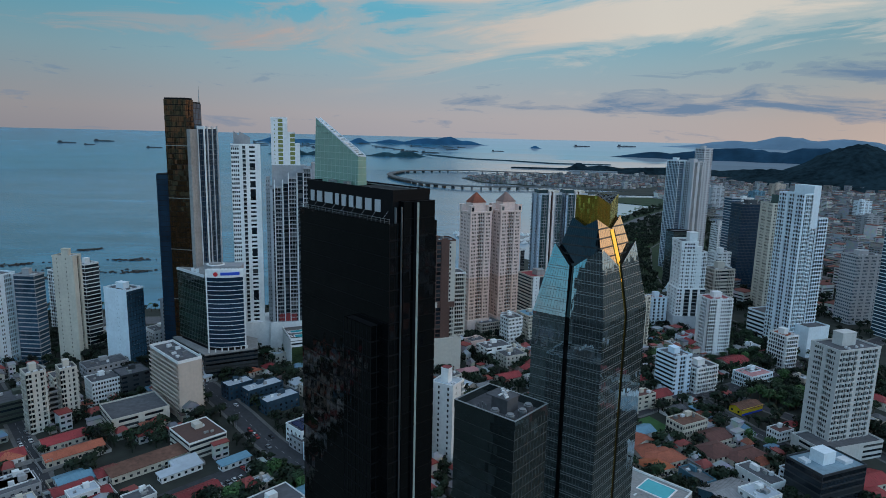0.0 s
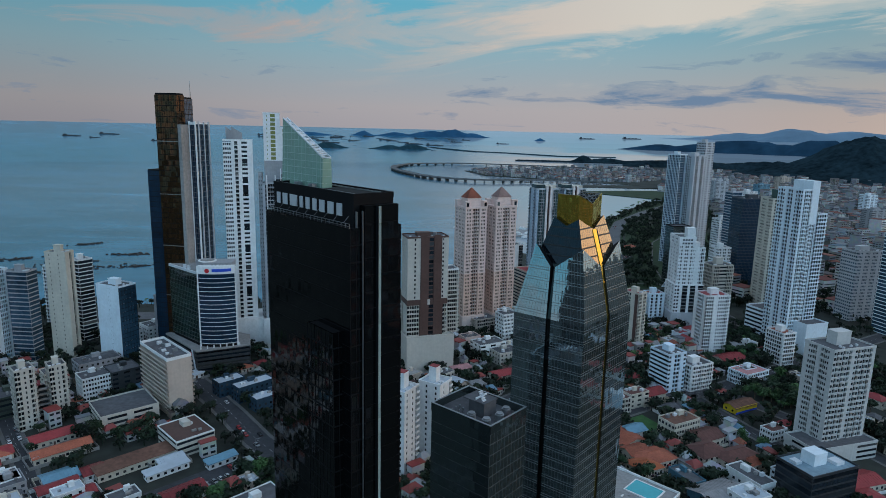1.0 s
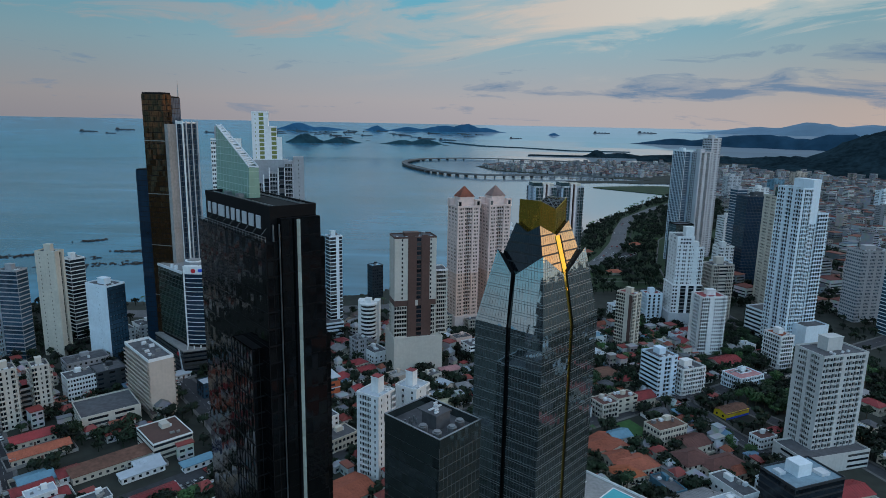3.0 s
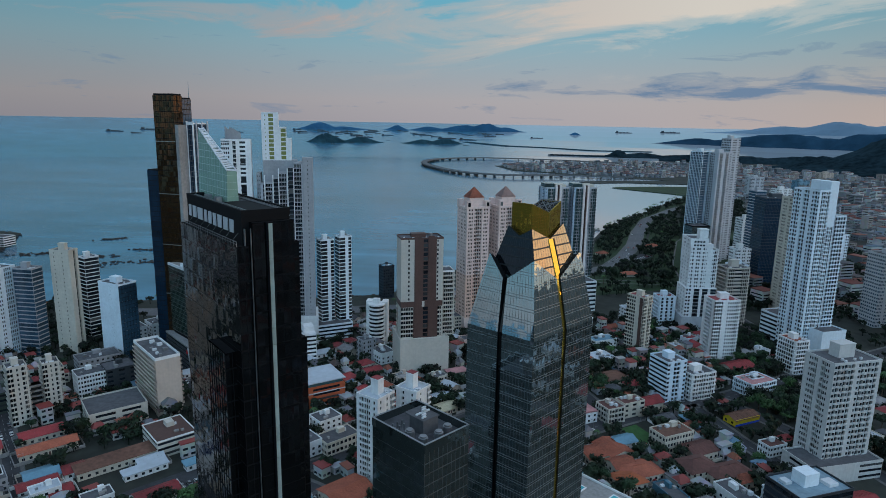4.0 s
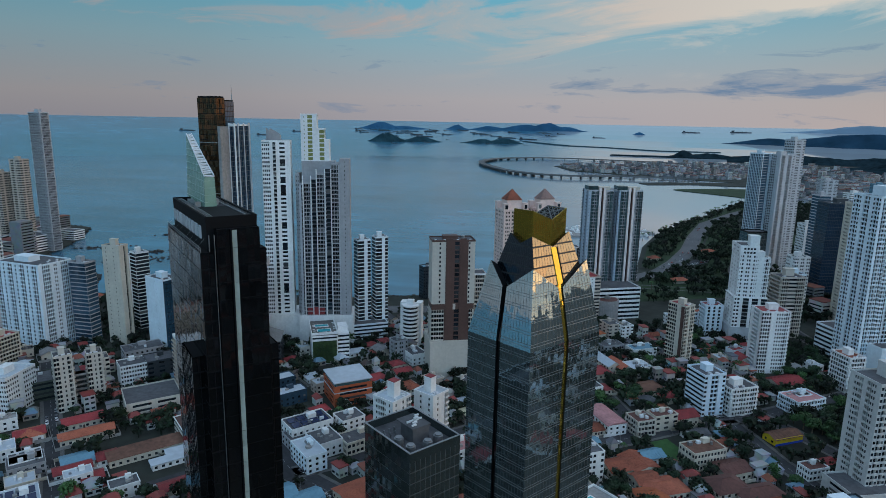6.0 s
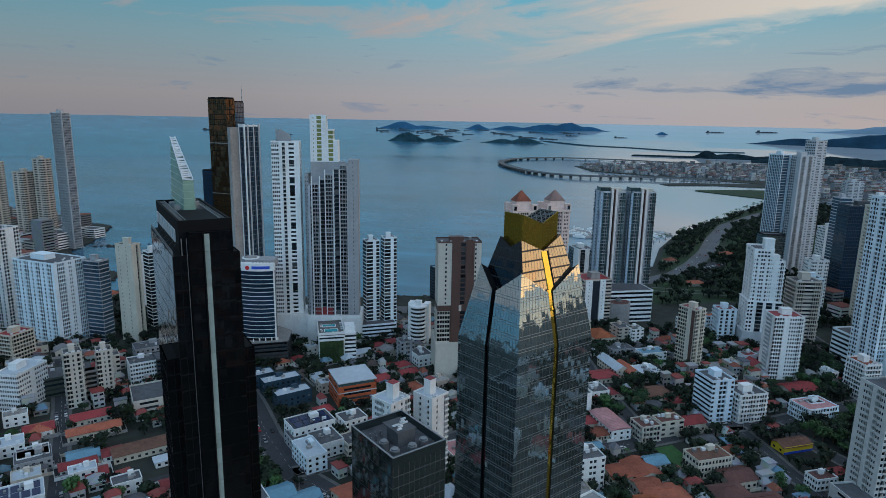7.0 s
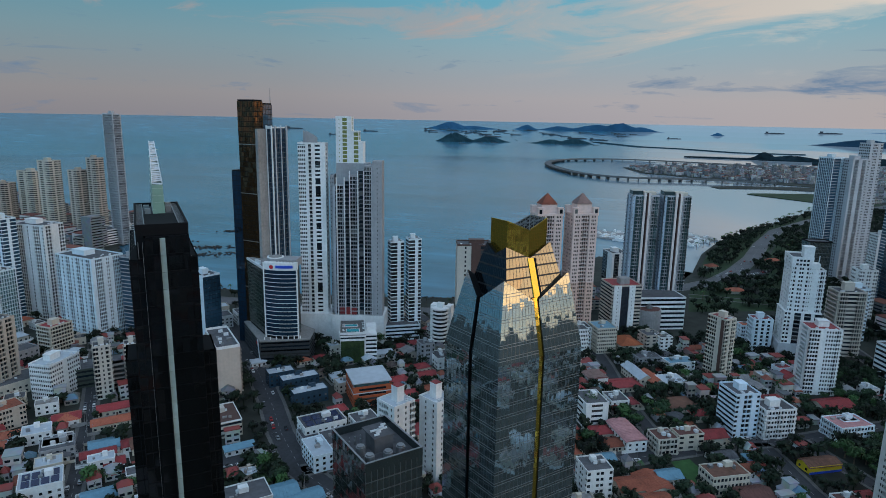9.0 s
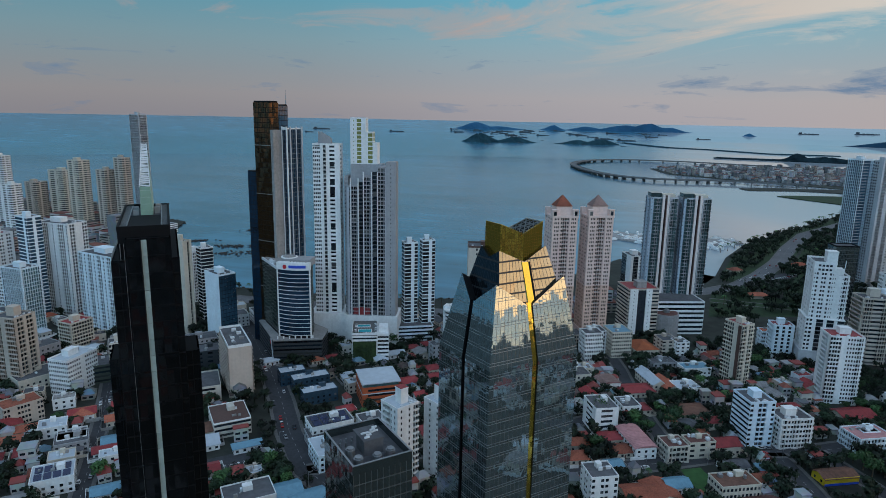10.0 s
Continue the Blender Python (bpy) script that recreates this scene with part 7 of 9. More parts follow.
low("flat", 218, 417, 25, 10, 6, 9, COOLWHITE, BLUEROOF)
low("gable", 202, 487, 20, 10, 12, 8, CREAM, REDROOF)
low("flat", 19, 516, 30, 22, 16, 14, CREAM, ROOFGREY)
low("flat", 38, 511, 30, 20, 14, 12, BEIGE, ROOFGREY)
low("flat", 57, 492, 30, 14, 12, 22, WHITE, ROOFGREY)
low("flat", 40, 450, 30, 22, 14, 12, WHITE, ROOFGREY)
low("flat", 52, 441, 30, 18, 14, 9, CREAMGREY, ROOFGREY)
low("hip", 20, 420, 30, 14, 8, 5, CREAM, PINKROOF)
low("flat", 27, 474, 30, 14, 10, 8, PINK, ROOFGREY)
low("gable", 47, 409, 30, 16, 10, 6, CREAM, REDROOF)
low("flat", 16, 318, 40, 16, 14, 6, WHITE, PINKROOF)
low("gable", 17, 364, 40, 14, 10, 5, CREAM, CREAMROOF)
low("gable", 12, 378, 40, 12, 10, 4, WHITE, ROOFWHITE)
low("gable", -23, 270, 46, 20, 18, 6, CREAM, TERRACOTTA)
low("flat", -49, 332, 46, 14, 12, 9, WHITE, ROOFGREY)
low("striped", -38, 315, 46, 20, 12, 7, CREAM, ROOFGREY)
low("flat", -55, 308, 46, 14, 16, 8, WHITE, ROOFGREY)
low("gable", -38, 414, 40, 12, 9, 5, CREAM, REDROOF)
low("flat", -35, 440, 40, 12, 16, 8, WHITE, ROOFGREY)
low("flat", -47, 440, 40, 10, 10, 16, GREYWALL, ROOFGREY)
low("flat", -59, 606, 37, 12, 10, 32, NAVY, BLUEROOF)
low("flat", -224, 477, 50, 14, 16, 10, WHITE, ROOFGREY)
low("flat", -237, 460, 50, 20, 16, 10, WHITE, ROOFGREY)
low("flat", -409, 393, 80, 20, 16, 14, WHITE, ROOFGREY)
low("flat", -259, 484, 50, 24, 12, 8, CREAM, ROOFWHITE)


pool_block()


# ---- streets ----
def street(name, pts, width, label, marks=True, z=0.02, material=None, kerb=True):
    """A carriageway along a line of points, with kerbed pavements either side."""
    def edge(off):
        res = []
        for i, (x, y) in enumerate(pts):
            a, b = pts[max(0, i - 1)], pts[min(len(pts) - 1, i + 1)]
            dx, dy = b[0] - a[0], b[1] - a[1]
            l = math.hypot(dx, dy)
            res.append((x - dy / l * off, y + dx / l * off))
        return res

    def strip(o0, o1, z0, mb):
        e0, e1 = edge(o0), edge(o1)
        for i in range(len(pts) - 1):
            mb.face(((*e0[i], z0), (*e0[i + 1], z0), (*e1[i + 1], z0), (*e1[i], z0)))
    mb = MB()
    strip(width / 2, -width / 2, z, mb)
    tagged(new(name, mb.mesh(name, material or ASPHALT)), label, "road", kind="structure")
    if kerb:
        for sgn in (1, -1):
            mb = MB()
            a, b = sgn * width / 2, sgn * (width / 2 + 2.0)
            strip(max(a, b), min(a, b), z + 0.13, mb)
            e = edge(a)
            for i in range(len(pts) - 1):
                q = ((*e[i], z), (*e[i + 1], z), (*e[i + 1], z + 0.13), (*e[i], z + 0.13))
                mb.face(q if sgn > 0 else tuple(reversed(q)))
            tagged(new("pavement", mb.mesh("pavement", PAVING)), "pale concrete pavement beside a street", "pavement", kind="structure")
    if marks:
        mb = MB()
        for (x0, y0), (x1, y1) in zip(pts, pts[1:]):
            l = math.hypot(x1 - x0, y1 - y0)
            ux, uy = (x1 - x0) / l, (y1 - y0) / l
            s = 0.0
            while s < l - 3:
                p, q = (x0 + ux * s, y0 + uy * s), (x0 + ux * (s + 3), y0 + uy * (s + 3))
                mb.face(((p[0] + uy * 0.1, p[1] - ux * 0.1, z + 0.02), (q[0] + uy * 0.1, q[1] - ux * 0.1, z + 0.02), (q[0] - uy * 0.1, q[1] + ux * 0.1, z + 0.02), (p[0] - uy * 0.1, p[1] + ux * 0.1, z + 0.02)))
                s += 7
        tagged(new("lane_marking", mb.mesh("lane_marking", ROADPAINT)), "worn white dashed lane marking", "marking", kind="structure")
    for (x0, y0), (x1, y1) in zip(pts, pts[1:]):
        n = max(1, int(math.hypot(x1 - x0, y1 - y0) / 8))
        for i in range(n):
            ROADS.append((x0 + (x1 - x0) * i / n, y0 + (y1 - y0) * i / n, width / 2 + 2.5))


ROADS = []
AVENUE = [(-300, 530), (-205, 440), (-151, 385), (-117, 346), (-92, 315), (-62, 284), (-28, 266), (40, 190), (110, 110)]
LANE = [(-60, 130), (-148, 226), (-177, 260), (-209, 297), (-232, 322), (-290, 384)]
CROSS = [(30, 310), (86, 341), (117, 361), (156, 386), (190, 399), (300, 470), (420, 545)]
street("road", AVENUE, 13, "grey asphalt avenue with traffic")
street("road", LANE, 7, "narrow asphalt side street between houses")
street("road", CROSS, 11, "asphalt street lined with wires and trees")
street("road", [(168, 389), (182, 345), (194, 318), (215, 268), (240, 210)], 9, "asphalt side street past the tower podium")
street("road", [(-330, 520), (-240, 530), (-140, 545), (-40, 570), (20, 640), (90, 690), (155, 735), (190, 775), (220, 838), (252, 925), (283, 1036), (330, 1175), (420, 1330), (560, 1530), (700, 1700)], 18, "wide pale shore highway curving through the park", marks=True, material=PALEROAD, z=0.10)
street("road", [(155, 700), (240, 700), (330, 660), (430, 640)], 12, "asphalt feeder road beside the park", marks=False)
street("road", [(117, 361), (95, 420), (80, 480), (60, 540), (40, 600)], 8, "asphalt back street", marks=False)
street("road", [(190, 399), (235, 330), (262, 250)], 8, "asphalt back street", marks=False)
street("road", [(-62, 284), (0, 330), (60, 385), (95, 420)], 8, "asphalt back street", marks=False)
street("road", [(300, 470), (270, 560), (255, 660), (280, 800), (330, 960), (430, 1130)], 12, "asphalt city street running inland", marks=False)


COURT = mat("court_paint", (0.05, 0.10, 0.075), 0.85, grain=0.25, scale=0.4)


def flat_patch(name, pts, z, material, label, cat):
    mb = MB()
    mb.face([(x, y, z) for x, y in pts])
    tagged(new(name, mb.mesh(name, material)), label, cat, kind="structure")


flat_patch("sports_field", [(118, 352), (128, 358), (139, 337), (128, 330)], 0.05, PITCH, "small green sports pitch beside a street", "field")
flat_patch("sports_court", [(-2, 402), (20, 408), (24, 392), (2, 386)], 0.06, COURT, "dull green sports court beside a blank podium", "court")
flat_patch("park_lawn", [(150, 640), (250, 680), (215, 750), (190, 775), (160, 745)], 0.03, GRASS, "green park lawn by the highway", "lawn")
flat_patch("shore_park", [(200, 775), (232, 838), (266, 925), (300, 1040), (345, 1180), (440, 1340), (535, 1500), (560, 1590), (480, 1515), (390, 1335), (325, 1222), (232, 1040), (197, 930), (172, 800)], 0.03, GRASS, "green shore park between road and bay", "lawn")
flat_patch("park_lawn", [(225, 700), (420, 660), (520, 900), (440, 1120), (350, 1160), (300, 1030), (270, 920), (240, 835)], 0.025, GRASS, "rough green park lawn", "lawn")
flat_patch("car_park", [(-128, 262), (-92, 300), (-76, 284), (-110, 246)], 0.03, ASPHALT, "open asphalt car park", "car park")
flat_patch("forecourt", [(100, 302), (132, 300), (134, 284), (108, 285)], 0.035, PAVING, "pale concrete forecourt with parked cars", "car park")
flat_patch("park_car_park", [(226, 800), (262, 850), (250, 862), (214, 815)], 0.04, ASPHALT, "asphalt car park in the park", "car park")


# ---- podium and pool deck at the foot of the gold-crowned tower ----
def pool_podium():
    ob = thing("pool_podium", "pale podium with a turquoise swimming pool", "podium", 53, 199.5, 0, 47)
    mb = MB()
    mb.box(32, -6, 0, 82, 36, 11.4), mb.box(-2, -6, 0, 32, -0.2, 7)
    part("podium_block", mb, CONCRETE, ob)
    for q in ((32, -6, 82, -5.6), (32, 35.6, 82, 36), (81.6, -5.6, 82, 35.6)):
        mb = MB()
        mb.box(q[0], q[1], 11.4, q[2], q[3], 12.4)
        part("parapet", mb, WHITE, ob)
    for q in ((68, 0, 78.5, 13), (66, 25, 74, 31)):
        mb = MB()
        mb.box(q[0], q[1], 11.4, q[2], q[3], 11.7)
        part("pool", mb, POOL, ob, "turquoise pool")
        mb = MB()
        for a in ((q[0] - 0.6, q[1] - 0.6, q[2] + 0.6, q[1]), (q[0] - 0.6, q[3], q[2] + 0.6, q[3] + 0.6), (q[0] - 0.6, q[1], q[0], q[3]), (q[2], q[1], q[2] + 0.6, q[3])):
            mb.box(a[0], a[1], 11.4, a[2], a[3], 11.8)
        part("pool_edge", mb, WHITE, ob)
    rnd = random.Random(5)
    for _ in range(26):
        mb = MB()
        x, y = rnd.uniform(52, 65), rnd.uniform(-4, 33)
        mb.box(x, y, 11.4, x + 1.9, y + 0.7, 11.75)
        part("sun_lounger", mb, rnd.choice((WHITE, METAL, ROOFWHITE)), ob)


pool_podium()


# ---- trees ----
def make_tree(kind, seed):
    rnd = random.Random(seed)
    mb = MB()
    if kind == "palm":
        mb.cyl(0, 0, 0, 0.28, 8.5, 7, 0, 0.18)
        t = new("palm_tree", mb.mesh("trunk", BARK))
        lf = MB()
        for i in range(16):
            a, droop = 2 * math.pi * i / 16 + rnd.uniform(-0.15, 0.15), rnd.uniform(0.2, 1.0)
            prev = Vector((0, 0, 8.5))
            for s in range(1, 5):
                r = s * 0.85
                p = Vector((math.cos(a) * r, math.sin(a) * r, 8.7 + 0.9 * math.sin(s * 0.8) * (1 - droop * 0.3) - droop * 0.14 * s * s))
                side = Vector((-math.sin(a), math.cos(a), -0.25)) * 0.42 * (1.15 - s * 0.2)
                lf.face((prev - side, prev, p, p - side)), lf.face((prev, prev + side, p + side, p))
                prev = p
        c = new("crown", lf.mesh("crown", LEAF))
    else:
        H = rnd.uniform(7, 11)
        mb.cyl(0, 0, 0, 0.38, H * 0.45, 8, 0, 0.24)
        for i in range(5):
            a = 2 * math.pi * i / 5 + rnd.random()
            n = len(mb.v)
            b0, b1 = Vector((0, 0, H * 0.38)), Vector((math.cos(a) * 2.4, math.sin(a) * 2.4, H * rnd.uniform(0.62, 0.8)))
            s = Vector((-math.sin(a), math.cos(a), 0)) * 0.14
            for q0, q1 in ((s, Vector((0, 0, 0.14))), (Vector((0, 0, 0.14)), -s), (-s, s)):
                mb.face((b0 + q0, b0 + q1, b1 + q1 * 0.4, b1 + q0 * 0.4))
        t = new("tree", mb.mesh("trunk", BARK))
        lf = leaf_mass(520, rnd.uniform(3.6, 4.8), rnd.uniform(3.6, 4.8), rnd.uniform(3.0, 3.9), seed, 0.62)
        lf.v = [(x, y, z + H * 0.68) for x, y, z in lf.v]
        c = new("crown", lf.mesh("crown", LEAF if seed % 2 else LEAFDARK))
    c.parent = t
    return t


def tree_label(kind):
    return "tall green coconut palm with drooping fronds" if kind == "palm" else "broad dark green shade tree with a dense crown"


MODELS = {"broad": [make_tree("broad", s) for s in (1, 2, 3, 4, 5, 6)], "palm": [make_tree("palm", s) for s in (11, 12)]}
for k, lst in MODELS.items():
    for i, t in enumerate(lst):
        tagged(t, tree_label(k), "palm" if k == "palm" else "tree", "city trees")
        t.matrix_basis = pose(*((-135 + 7 * i, 430 + 5 * i) if k == "broad" else (-262 + 20 * i, 566)), 0)
TREES, WOODS = [], []


def tree(x, y, s=1.0, kind="broad", rnd=random.Random(77)):
    if kind == "broad" and (len(TREES) > 285 or math.hypot(x - 50, y) > 560):
        WOODS.append((x, y, s))
        return
    copy_thing(rnd.choice(MODELS[kind]), pose(x, y, -0.05, 0, 0, rnd.uniform(0, 360)) @ Matrix.Diagonal((s, s, s * rnd.uniform(0.85, 1.1), 1)))
    TREES.append((x, y, 3.5 * s))


FOOTPRINTS += [(190, 360, 8), (182, 364, 8), (198, 358, 8), (192, 842, 9), (272, 905, 12), (203, 728, 11), (128, 344, 14), (118, 292, 12), (95, 262, 20), (75, 235, 22), (150, 310, 4), (-102, 272, 14), (238, 830, 20)]


def free(x, y, r):
    return all((x - a) ** 2 + (y - b) ** 2 > (r + c) ** 2 for a, b, c in FOOTPRINTS)


def in_poly(x, y, poly):
    hit = False
    for (x0, y0), (x1, y1) in zip(poly, poly[1:] + poly[:1]):
        if (y0 > y) != (y1 > y) and x < (x1 - x0) * (y - y0) / (y1 - y0) + x0:
            hit = not hit
    return hit


def clear(x, y, r, roads=True):
    return free(x, y, r) and in_poly(x, y, LAND) and not (roads and any((x - a) ** 2 + (y - b) ** 2 < (c + r) ** 2 for a, b, c in ROADS))


for o in list(scene.objects):
    if o.parent is None and o.type == "EMPTY" and o.get("category") not in ("house", "building"):
        bb = [o.matrix_world @ Vector(c) for ch in o.children if ch.type == "MESH" for c in ch.bound_box]
        if bb:
            o_m = o.matrix_basis
            pts = [o_m @ (ch.location + Vector(c)) for ch in o.children if ch.type == "MESH" for c in ch.bound_box]
            x0, x1, y0, y1 = min(p.x for p in pts), max(p.x for p in pts), min(p.y for p in pts), max(p.y for p in pts)
            FOOTPRINTS.append(((x0 + x1) / 2, (y0 + y1) / 2, 0.42 * max(x1 - x0, y1 - y0)))

# infill houses on the two street grids
rnd = random.Random(21)
AREAS = [
    ([(60, 280), (240, 250), (330, 430), (260, 520), (150, 540), (40, 460), (20, 330)], 27, 15.0, 0.62),
    ([(-330, 200), (-60, 190), (-30, 260), (-110, 300), (-180, 400), (-330, 420)], 46, 15.0, 0.65),
    ([(-110, 260), (30, 230), (60, 330), (40, 480), (-60, 560), (-160, 470), (-70, 330)], 46, 16.0, 0.6),
    ([(130, 180), (330, 180), (360, 330), (250, 300), (190, 240)], 22, 17.0, 0.5),
    ([(-480, 330), (-330, 330), (-330, 520), (-480, 560)], 75, 20.0, 0.5),
]
WALLS, ROOFS = [WHITE, CREAM, CREAM, WHITE, CREAMGREY, BEIGE], [TERRACOTTA, REDROOF, REDROOF, ROOFWHITE, GREYTIN, ROOFGREY, RUST, TERRACOTTA]
for poly, th, step, keep in AREAS:
    made = 0
    xs, ys = [p[0] for p in poly], [p[1] for p in poly]
    c, s = math.cos(radians(th)), math.sin(radians(th))
    mx, my = sum(xs) / len(xs), sum(ys) / len(ys)
    for i in range(-22, 23):
        for j in range(-22, 23):
            x, y = mx + c * i * step - s * j * step, my + s * i * step + c * j * step
            x, y = x + rnd.uniform(-2, 2), y + rnd.uniform(-2, 2)
            w, d = rnd.uniform(8, 13), rnd.uniform(7, 11)
            if rnd.random() > keep or not in_poly(x, y, poly) or not clear(x, y, max(w, d) * 0.55) or made >= 42:
                continue
            flat = rnd.random() < 0.3
            low("flat" if flat else rnd.choice(("hip", "gable")), round(x, 1), round(y, 1), th + rnd.choice((0, 0, 90)), w, d, rnd.uniform(4.5, 7.5), rnd.choice(WALLS), rnd.choice((ROOFGREY, ROOFWHITE, CONCRETE)) if flat else rnd.choice(ROOFS[:6]))
            made += 1

# groves and street trees
rnd = random.Random(33)
GROVES = [([(232, 400), (290, 450), (262, 520), (225, 500), (205, 440)], 60), ([(165, 440), (215, 520), (180, 540), (140, 500)], 34), ([(195, 350), (250, 370), (260, 400), (205, 395)], 26),
          ([(85, 395), (130, 400), (130, 440), (90, 440)], 12), ([(-108, 240), (-60, 262), (-70, 286), (-100, 270)], 26), ([(-160, 400), (-100, 440), (-70, 500), (-110, 520), (-170, 450)], 22),
          ([(-215, 270), (-150, 235), (-140, 250), (-200, 300)], 14), ([(150, 640), (250, 680), (240, 800), (180, 780)], 50), ([(225, 830), (300, 830), (420, 1120), (350, 1170), (280, 950)], 90),
          ([(172, 800), (235, 860), (300, 1060), (420, 1330), (385, 1330), (225, 1035)], 50), ([(60, 280), (240, 250), (330, 430), (150, 540), (20, 330)], 70), ([(-330, 200), (-60, 190), (-110, 300), (-330, 420)], 55),
          ([(-60, 330), (40, 330), (40, 480), (-60, 560)], 26), ([(270, 560), (420, 600), (420, 800), (300, 780)], 45), ([(330, 180), (450, 250), (460, 460), (330, 420)], 50)]
for poly, n in GROVES:
    xs, ys = [p[0] for p in poly], [p[1] for p in poly]
    k = 0
    for _ in range(n * 6):
        x, y = rnd.uniform(min(xs), max(xs)), rnd.uniform(min(ys), max(ys))
        if in_poly(x, y, poly) and clear(x, y, 1.2) and k < n:
            tree(x, y, rnd.uniform(0.6, 1.15), "palm" if rnd.random() < 0.08 else "broad")
            k += 1
for i in range(30):
    t = i / 29
    tree(205 + 300 * t + rnd.uniform(-3, 3) - 18, 960 + 570 * t + rnd.uniform(-3, 3), rnd.uniform(0.9, 1.3), "palm")
for i in range(14):
    tree(-330 + i * 22 + rnd.uniform(-4, 4), 548 + i * 2.4, rnd.uniform(0.8, 1.1), "palm")

# woods too far or too many to count
wood = MB()
wr = random.Random(4)
for i in range(4600):
    x, y = wr.uniform(150, 640), wr.uniform(560, 1590)
    if clear(x, y, 1) and noise.noise(Vector((x * 0.016, y * 0.016, 5))) > -0.28 and in_poly(x, y, [(150, 640), (420, 560), (560, 900), (520, 1100), (620, 1500), (540, 1590), (385, 1330), (225, 1035), (172, 800)]):
        WOODS.append((x, y, wr.uniform(0.7, 1.25)))
for i in range(260):
    x, y = wr.uniform(-560, -150), wr.uniform(470, 590)
    if clear(x, y, 1):
        WOODS.append((x, y, wr.uniform(0.5, 0.9)))


def in_garden(x, y):
    return in_poly(x, y, LAND) and all((x - a) ** 2 + (y - b) ** 2 > (0.72 * c + 1.0) ** 2 for a, b, c in FOOTPRINTS) and all((x - a) ** 2 + (y - b) ** 2 > (c - 0.8) ** 2 for a, b, c in ROADS)


for x0, x1, y0, y1, n in ((-340, 0, 190, 480, 1500), (0, 330, 230, 560, 3600), (-150, 60, 330, 560, 260), (300, 520, 250, 700, 900), (-520, -300, 300, 560, 300)):
    for i in range(n):
        x, y = wr.uniform(x0, x1), wr.uniform(y0, y1)
        if in_garden(x, y) and noise.noise(Vector((x * 0.02, y * 0.02, 0))) > -0.32:
            WOODS.append((x, y, wr.uniform(0.4, 1.05)))
for poly, n in (([(-99, 262), (-90, 280), (-69, 288), (-57, 272), (-75, 253)], 70), ([(198, 345), (262, 368), (285, 425), (212, 408)], 30), ([(225, 295), (300, 330), (310, 410), (240, 362)], 32), ([(228, 410), (275, 440), (262, 515), (215, 480)], 26)):
    for i in range(n):
        x, y = wr.uniform(min(p[0] for p in poly), max(p[0] for p in poly)), wr.uniform(min(p[1] for p in poly), max(p[1] for p in poly))
        if in_poly(x, y, poly) and clear(x, y, 1.5):
            WOODS.append((x, y, wr.uniform(0.75, 1.25)))
crowns = [leaf_mass(84, 4.2, 4.2, 3.4, 40 + i, 1.22) for i in range(6)]
for x, y, s in WOODS:
    cr = wr.choice(crowns)
    m = len(wood.v)
    wood.v += [(x + p * s, y + q * s, (w + 5.6) * s) for p, q, w in cr.v]
    wood.f += [tuple(m + e for e in f) for f in cr.f]
    wood.m += cr.m
    wood.cyl(x, y, 0, 0.4 * s, 4.5 * s, 5)
me = bpy.data.meshes.new("park_woods")
me.from_pydata(wood.v, [], wood.f)
me.materials.append(LEAFDARK)
tagged(new("park_woods", me), "dark green tree crowns of the parks and gardens", "woods", kind="stuff")


# ---- street lamps ----
def make_lamp():
    mb = MB()
    mb.cyl(0, 0, 0, 0.11, 9, 8, 0, 0.07)
    ob = tagged(new("street_lamp", mb.mesh("pole", METAL)), "tall grey steel street lamp with a single arm", "street lamp", "street lamps")
    mb = MB()
    mb.box(0, -0.05, 8.8, 2.2, 0.05, 8.92)
    part("arm", mb, METAL, ob)
    mb = MB()
    mb.box(1.7, -0.14, 8.68, 2.5, 0.14, 8.8)
    part("lamp_head", mb, WHITEMETAL, ob)
    return ob


LAMP = make_lamp()
LAMP.matrix_basis = pose(-160, 400, 0, 0, 0, 45)
for path, w, gap in ((AVENUE[1:7], 8.2, 30), (CROSS[:6], 7.0, 26), (LANE[1:6], 5.2, 34)):
    for (x0, y0), (x1, y1) in zip(path, path[1:]):
        l = math.hypot(x1 - x0, y1 - y0)
        for i in range(int(l / gap)):
            t, sg = (i + 0.5) * gap / l, 1 if i % 2 else -1
            copy_thing(LAMP, pose(x0 + (x1 - x0) * t - (y1 - y0) / l * w * sg, y0 + (y1 - y0) * t + (x1 - x0) / l * w * sg, 0.15, 0, 0, math.degrees(math.atan2(y1 - y0, x1 - x0)) - 90 * sg))


# ---- cars ----
PAINTS = [mat("car_white", (0.62, 0.62, 0.62), 0.3), mat("car_black", (0.02, 0.02, 0.022), 0.25), mat("car_silver", (0.32, 0.33, 0.34), 0.3, 0.5), mat("car_red", (0.35, 0.02, 0.02), 0.3), mat("car_grey", (0.10, 0.10, 0.11), 0.3)]
TYRE = mat("tyre_rubber", (0.015, 0.015, 0.015), 0.9)
LAMPRED = mat("tail_lamp_red", (0.35, 0.01, 0.01), 0.3)


